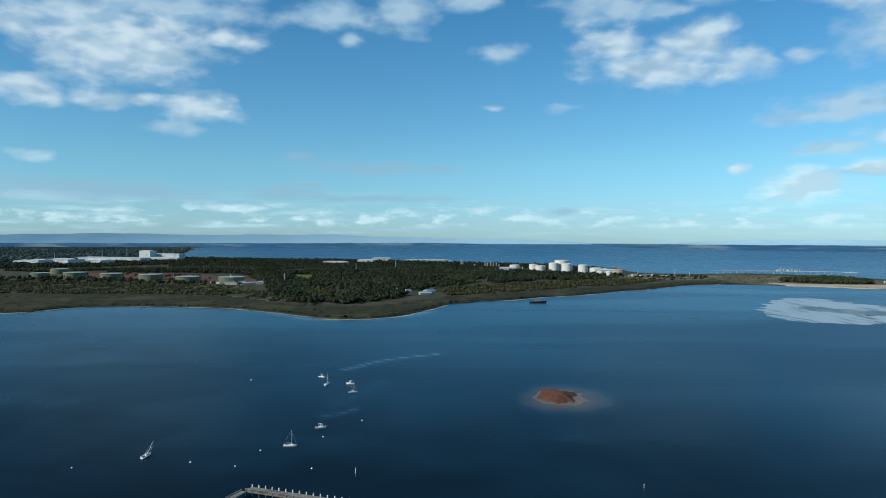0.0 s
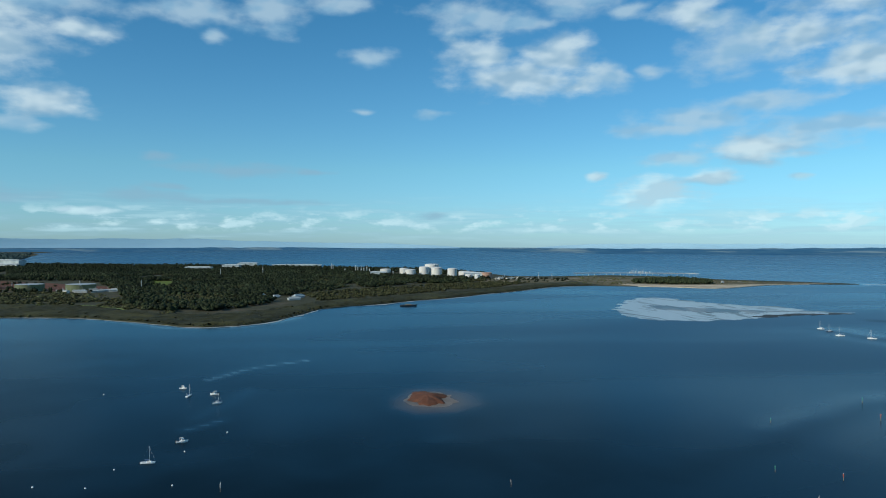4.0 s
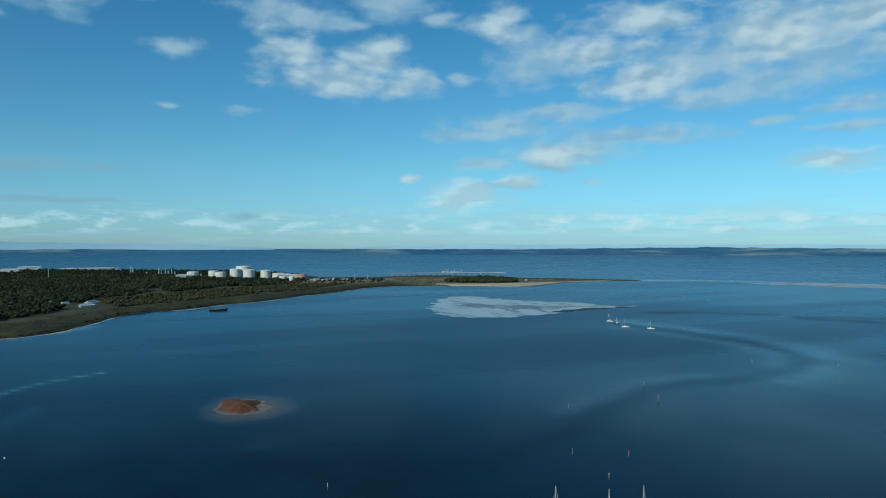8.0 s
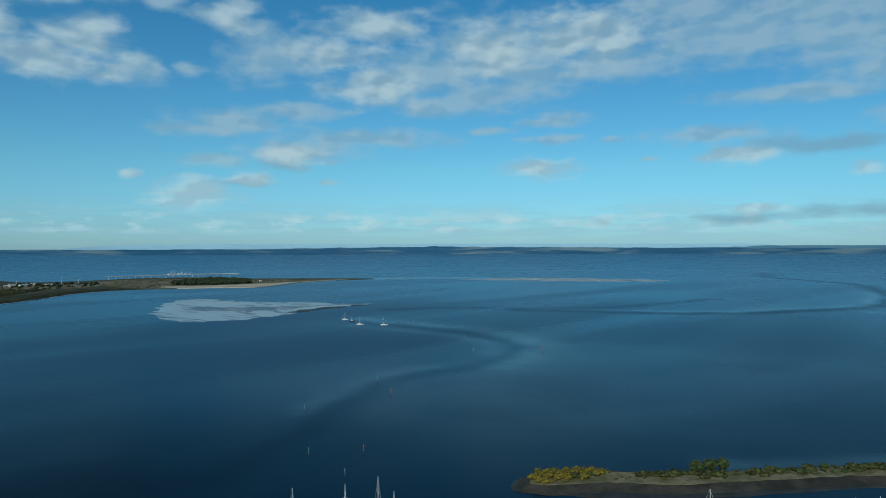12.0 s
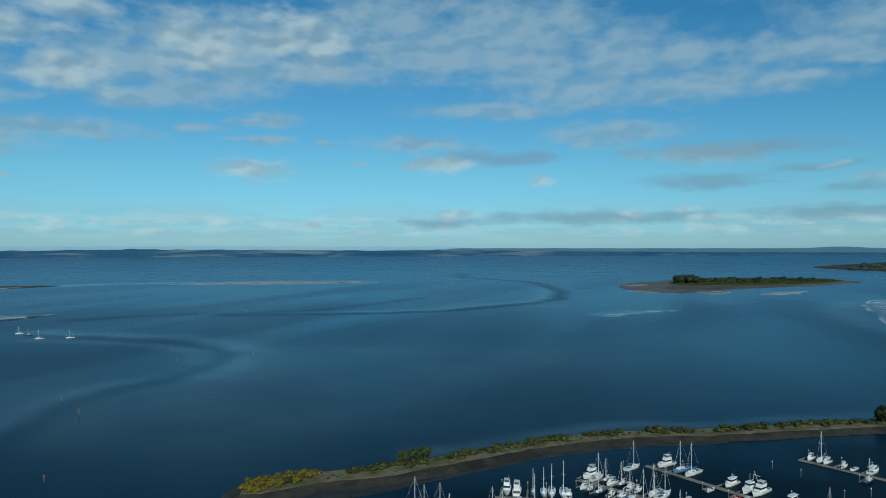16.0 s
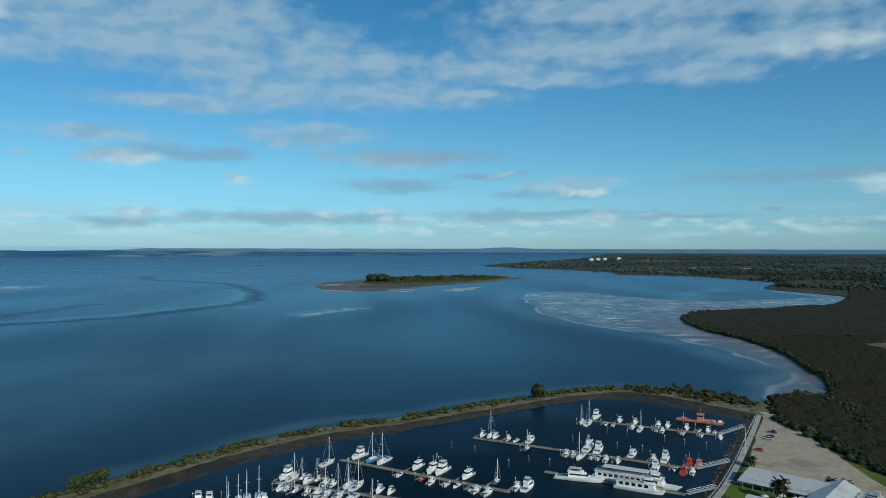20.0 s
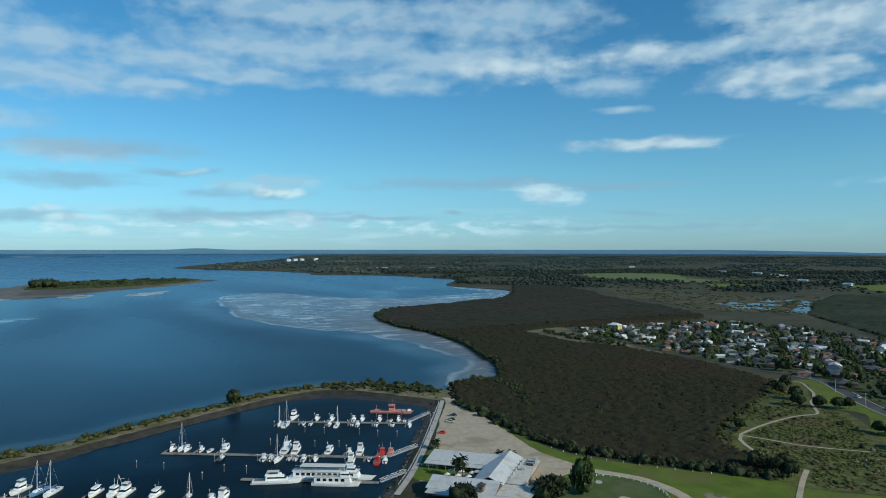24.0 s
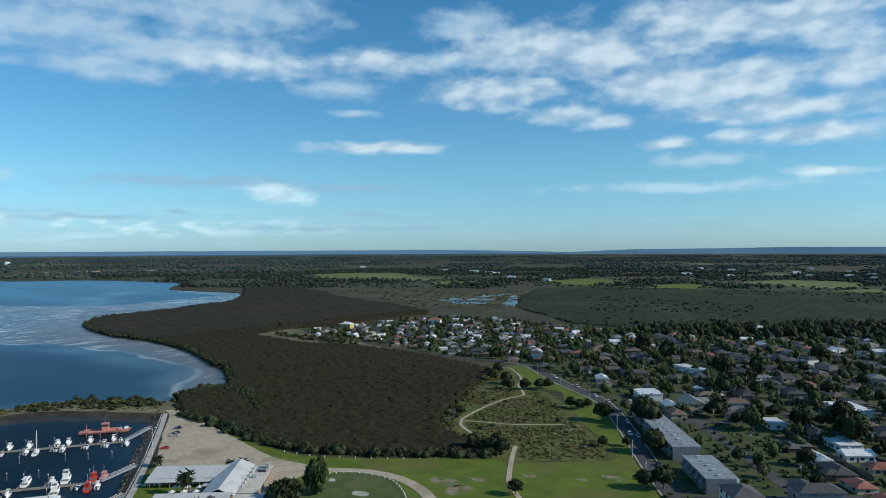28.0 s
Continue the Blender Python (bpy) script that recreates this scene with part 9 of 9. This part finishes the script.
def gable_roof(bm, x0, x1, y0, y1, z, rise, ridge, axis="x", thick=0.2):
    """A roof of two planes with its ridge at the given cross place; the eaves have thickness."""
    if axis == "x":
        a = [(x0, y0, z), (x1, y0, z), (x1, ridge, z + rise), (x0, ridge, z + rise), (x1, y1, z), (x0, y1, z)]
    else:
        a = [(x0, y0, z), (x0, y1, z), (ridge, y1, z + rise), (ridge, y0, z + rise), (x1, y1, z), (x1, y0, z)]
    up = [bm.verts.new(p) for p in a]
    dn = [bm.verts.new((p[0], p[1], p[2] - thick)) for p in a]
    for f in ((0, 1, 2, 3), (3, 2, 4, 5)):
        bm.faces.new([up[i] for i in f])
        bm.faces.new([dn[i] for i in f][::-1])
    for i, j in ((0, 1), (1, 2), (2, 4), (4, 5), (5, 3), (3, 0)):
        bm.faces.new((up[i], up[j], dn[j], dn[i]))
    bmesh.ops.recalc_face_normals(bm, faces=bm.faces)
    return bm


def club():
    c = thing("club_house", "low white-roofed club house with wings round a terrace", "club house", 252, -171, 2.0, 43)
    hall = part("wall", shape(box, 2, 31.5, 1.5, 14, -0.2, 3.2), M_CLUB_WALL, c)
    part("roof", gable_roof(bmesh.new(), 0.8, 32.6, 0.5, 15.0, 3.2, 1.5, 4.0), M_CLUB_ROOF, c)
    part("verandah_roof", gable_roof(bmesh.new(), 3.0, 32.6, 14.6, 17.8, 2.5, 0.5, 14.7), M_CLUB_ROOF, c)
    for k in range(8):
        part("verandah_post", shape(box, 4 + k * 3.8, 4.15 + k * 3.8, 17.4, 17.55, -0.1, 2.5), M_STEEL, c)
        part("window", shape(box, 4.4 + k * 3.0, 6.4 + k * 3.0, 13.96, 14.08, 0.6, 2.3), M_PANE, hall)
    wing = part("wall", shape(box, -5.2, 5.2, 0.5, 36, -0.2, 3.3), M_CLUB_WALL, c)
    part("roof", gable_roof(bmesh.new(), -6.2, 6.4, 0.0, 37.0, 3.3, 2.6, -0.6, "y"), M_CLUB_ROOF, c)
    for k in range(5):
        part("window", shape(box, 5.16, 5.28, 17 + k * 3.3, 19 + k * 3.3, 0.6, 2.2), M_PANE, wing)
    part("porch_roof", shape(box, 5.2, 9.0, 21, 24, 2.6, 2.8), M_CLUB_ROOF, c)
    near = part("wall", shape(box, -17, 19, 36.5, 47, -0.2, 3.2), M_CLUB_WALL, c)
    part("roof", gable_roof(bmesh.new(), -6.0, 21.0, 34.0, 48.5, 3.3, 2.4, 40.0), M_CLUB_ROOF, c)
    part("verandah_roof", gable_roof(bmesh.new(), -19, 20.0, 48.4, 52, 2.6, 0.5, 48.5), M_CLUB_ROOF, c)
    part("low_roof", shape(box, -19, -6.1, 35.5, 48.4, 3.0, 3.25), M_CLUB_FLAT, c)
    for k in range(9):
        part("window", shape(box, -15 + k * 3.7, -13 + k * 3.7, 46.96, 47.08, 0.6, 2.2), M_PANE, near)
    cup = part("cupola", soften(shape(box, -1.6, 0.8, 46.0, 48.4, 4.0, 6.0), 0.05), M_CLUB_WALL, c)
    part("cupola_roof", shape(hip, -1.6, 0.8, 46.0, 48.4, 6.0, 1.2, 0.4), ROOFS[4], cup)
    part("cupola_window", shape(rod, (-0.4, 48.38, 5.0), (-0.4, 48.46, 5.0), 0.5, 0.5, 10), M_PANE, cup)
    part("kitchen_wall", shape(box, -13.5, -5.2, 2, 34, -0.2, 3.0), M_CLUB_WALL, c)
    flat = part("kitchen_roof", soften(shape(box, -14, -6.3, 1.5, 34.5, 3.0, 3.3), 0.03), M_CLUB_FLAT, c)
    for k in range(6):
        part("roof_vent", shape(rod, (-7.2, 6 + k * 4.4, 3.3), (-7.2, 6 + k * 4.4, 4.3), 0.45, 0.35, 8), M_STEEL, flat)
    for k in range(4):
        part("roof_duct", shape(box, -12.6, -9.6, 5 + k * 1.6, 5.8 + k * 1.6, 3.3, 4.2), M_MOTOR if k % 2 else M_STEEL, flat)
    part("roof_plant", soften(shape(box, -13, -11, 3, 4.6, 3.3, 5.0), 0.05), M_STEEL, flat)
    part("roof_plant", soften(shape(box, -10.5, -9, 16, 17.5, 3.3, 4.4), 0.05), M_STEEL, flat)
    part("terrace", shape(box, 6, 29, 18.8, 33.5, -0.1, 0.12), M_PAVER, c)
    for k in range(6):
        t = part("umbrella", shape(rod, (10 + (k % 3) * 4.5, 23 + (k // 3) * 5, 2.2), (10 + (k % 3) * 4.5, 23 + (k // 3) * 5, 2.9), 1.4, 0.05, 8), M_CANVAS, c)
        part("umbrella_pole", shape(rod, (10 + (k % 3) * 4.5, 23 + (k // 3) * 5, 0), (10 + (k % 3) * 4.5, 23 + (k // 3) * 5, 2.3), 0.04, 0.04, 5), M_STEEL, t)
    return c


club()


def rail_fence(name, line, label, step=2.6, h=1.1, mat=None, rails=True, mid=True):
    pts = spline(line, 1.0, False)
    f = thing(name, label, "fence")
    spots, d = [pts[0]], 0.0
    for a, b in zip(pts, pts[1:]):
        d += (b - a).length
        if d >= step:
            d = 0.0
            spots.append(b)
    for p in spots:
        part("post", shape(box, p.x - 0.09, p.x + 0.09, p.y - 0.09, p.y + 0.09, 1.9, 2.0 + h), mat or M_GEL, f)
    if rails:
        for p, q in zip(spots, spots[1:]):
            part("rail", shape(rod, (p.x, p.y, 1.95 + h), (q.x, q.y, 1.95 + h), 0.06, 0.06, 4), mat or M_GEL, f)
            if mid:
                part("rail", shape(rod, (p.x, p.y, 1.95 + h * 0.5), (q.x, q.y, 1.95 + h * 0.5), 0.05, 0.05, 4), mat or M_GEL, f)
    return f


rail_fence("oval_fence", [(222.5, -186), (221, -193), (212, -201.2), (197.7, -203.4), (184.3, -197.3), (174, -189)], "white post and rail fence round the oval", 2.2, 1.0, None, True, False)
rail_fence("lawn_fence", [(268.2, -135), (263.5, -141), (259, -146)], "white picket fence round the club lawn", 1.6, 1.1)
rail_fence("track_posts", [(262, -201.5), (245, -206), (229, -215), (213, -226), (199, -238)], "row of low white posts along the grass", 6.5, 0.8, None, False)
rail_fence("wall_rail", [(250, -117.5), (265, -129.5), (292, -148.7), (319, -166.7), (332, -175.2), (357, -191.8), (375, -203.5)], "steel handrail along the sea wall path", 3.0, 1.0, M_STEEL)
sheet("club_lawn", [(268.4, -134), (259, -146.6), (245, -138.4), (253, -126.4)], 2.14, M_GRASS, 0.05, 0.2, 3)
sheet("oval_pad", [(214, -187), (217, -188.5), (215.8, -190.5), (213, -189)], 2.16, M_CONCRETE, 0.05, 0.1, 1)
sheet("oval_pad", [(191, -184), (196.5, -182.5), (198, -186), (192.5, -187.5)], 2.16, M_CONCRETE, 0.05, 0.1, 1)


def car(paint, label):
    c = thing("car", label, "car", group="parked cars")
    bm = shape(box, -2.15, 2.15, -0.88, 0.88, 0.32, 0.85, 0.08, 0.06)
    body = part("body", soften(bm, 0.07), paint, c)
    cab = part("cabin", soften(shape(box, -1.5, 0.95, -0.8, 0.8, 0.84, 1.45, 0.3, 0.14, 0.35), 0.06), M_GLASS, c)
    part("roof", soften(shape(box, -1.2, 0.35, -0.66, 0.66, 1.43, 1.5), 0.02), paint, c)
    for x in (-1.35, 1.35):
        for y in (-0.8, 0.8):
            w = part("tyre", shape(rod, (x, y - 0.1, 0.32), (x, y + 0.1, 0.32), 0.32, 0.32, 12), M_MOTOR, c)
            part("rim", shape(rod, (x, y - 0.11, 0.32), (x, y + 0.11, 0.32), 0.18, 0.18, 8), M_STEEL, w)
    for y in (-0.62, 0.62):
        part("headlight", shape(box, 2.08, 2.17, y - 0.2, y + 0.2, 0.6, 0.75), M_GEL, body)
        part("tail_light", shape(box, -2.17, -2.08, y - 0.2, y + 0.2, 0.62, 0.78), M_RED_PAINT, body)
    return c


M_SILVER = surface("silver_paint", (0.45, 0.46, 0.47), (0.52, 0.53, 0.54), 1.0, 0.3, spec=0.6)
M_DARK_CAR = surface("dark_blue_paint", (0.02, 0.028, 0.045), (0.03, 0.04, 0.06), 1.0, 0.25, spec=0.6)
CARS = {"red": car(M_RED_PAINT, "red car parked on gravel beside the sea wall"), "silver": car(M_SILVER, "silver car parked at the kerb"), "white": car(M_GEL, "white car on the road"), "dark": car(M_DARK_CAR, "dark blue car parked at the kerb")}
for k, x, y, turn in [("red", 309.2, -169.3, 45), ("silver", 327.2, -184.2, 45), ("dark", 330.5, -186.8, 50), ("dark", 338.7, -192.6, 55), ("white", 151.1, -328, 128), ("white", 206, -398, 130), ("silver", 193, -389, 132), ("dark", 176, -368, 130), ("white", 162, -349, 128), ("silver", 146, -326, 126), ("dark", 120, -288, 126), ("white", 258, -437, 140), ("silver", 230, -418, 142), ("dark", 285, -459, 140), ("silver", 214, -160.5, 20)]:
    m = pose(x, y, 2.12 if x > 300 or (x == 214) else 2.2, 0, 0, turn)
    if CARS[k].name in DONE:
        copy_thing(CARS[k], m)
    else:
        DONE.add(CARS[k].name)
        CARS[k].matrix_world = m


def caravan():
    v = thing("camper_van", "white camper van parked beside the unit block", "van", 163, -360, 2.2, 128)
    b = part("body", soften(shape(box, -3.2, 2.0, -1.1, 1.1, 0.5, 2.9, 0.1, 0.08), 0.12), M_GEL, v)
    part("cab", soften(shape(box, 1.9, 3.3, -1.0, 1.0, 0.5, 1.9, 0.05, 0.1, 0.5), 0.1), M_GEL, v)
    part("windscreen", shape(box, 2.4, 3.05, -0.95, 0.95, 1.25, 1.75, 0.05, 0.05, 0.25), M_GLASS, v)
    part("window", shape(box, -2.2, -0.6, -1.12, 1.12, 1.5, 2.2), M_GLASS, b)
    for x in (-2.0, 2.2):
        for y in (-1.0, 1.0):
            part("tyre", shape(rod, (x, y - 0.12, 0.36), (x, y + 0.12, 0.36), 0.36, 0.36, 12), M_MOTOR, v)
    return v


caravan()


def lamp_post(h, label):
    p = thing("lamp_post", label, "lamp post", group="lamp posts")
    part("pole", shape(rod, (0, 0, -0.2), (0, 0, h), 0.11, 0.07, 7), M_ALLOY, p)
    part("arm", shape(rod, (0, 0, h), (1.6, 0, h + 0.3), 0.05, 0.04, 5), M_ALLOY, p)
    part("lantern", soften(shape(box, 1.2, 2.0, -0.16, 0.16, h + 0.15, h + 0.32), 0.03), M_GEL, p)
    return p


tall, short = lamp_post(12.5, "tall pale lamp post beside the car park"), lamp_post(7.5, "pale street lamp beside the road")
tall.matrix_world = pose(303.5, -160.0, 2.2, 0, 0, 220)
short.matrix_world = pose(242, -417, 2.2, 0, 0, 120)
for x, y, t in [(206, -390, 120), (182, -362, 120), (160, -332, 120), (134, -293, 120), (116, -266, 120), (276, -442, 120), (312, -470, 100)]:
    copy_thing(short, pose(x, y, 2.2, 0, 0, t))


def power_pole():
    p = thing("power_pole", "grey timber power pole with a cross arm", "power pole", group="power poles")
    part("pole", shape(rod, (0, 0, -0.3), (0, 0, 10.5), 0.17, 0.12, 7), M_PILE, p)
    part("cross_arm", shape(box, -1.3, 1.3, -0.07, 0.07, 9.6, 9.8), M_PILE, p)
    for x in (-1.15, 0.0, 1.15):
        part("insulator", shape(rod, (x, 0, 9.8), (x, 0, 10.05), 0.06, 0.04, 5), M_CANVAS, p)
    part("transformer", shape(rod, (0.3, 0.25, 8.2), (0.3, 0.25, 9.2), 0.28, 0.28, 8), M_STEEL, p)
    return p


proto = power_pole()
first = True
for v in (41, 95, 149, 203, 257):
    for u in range(-30, 360, 46):
        p = Vector((120, -290)) + GRID_U * u + GRID_V * (v + 4)
        if inside(TOWN, p.x, p.y):
            if first:
                proto.matrix_world, first = pose(p.x, p.y, 2.0, 0, 0, 40), False
            else:
                copy_thing(proto, pose(p.x, p.y, 2.0, 0, 0, 40))

# back fences between the gardens
def yard_fence(x, y, turn, L):
    f = thing("garden_fence", "weathered timber paling fence between gardens", "fence", x, y, 2.0, turn, "garden fences")
    n = int(L / 2.4)
    for k in range(n):
        part("panel", shape(box, k * 2.4, k * 2.4 + 2.3, -0.04, 0.04, 0, 1.8), M_FENCE, f)
    return f


for row, v in enumerate((14 + 10.5, 68 + 10.5, 122 + 10.5, 176 + 10.5)):
    for u in range(-20, 260, 44):
        p = Vector((120, -290)) + GRID_U * u + GRID_V * v
        if inside(TOWN, p.x, p.y) and not any(math.hypot(p.x - a, p.y - b) < r + 14 for a, b, r in NO_HOUSE):
            yard_fence(p.x, p.y, math.degrees(math.atan2(GRID_U.y, GRID_U.x)), 38)
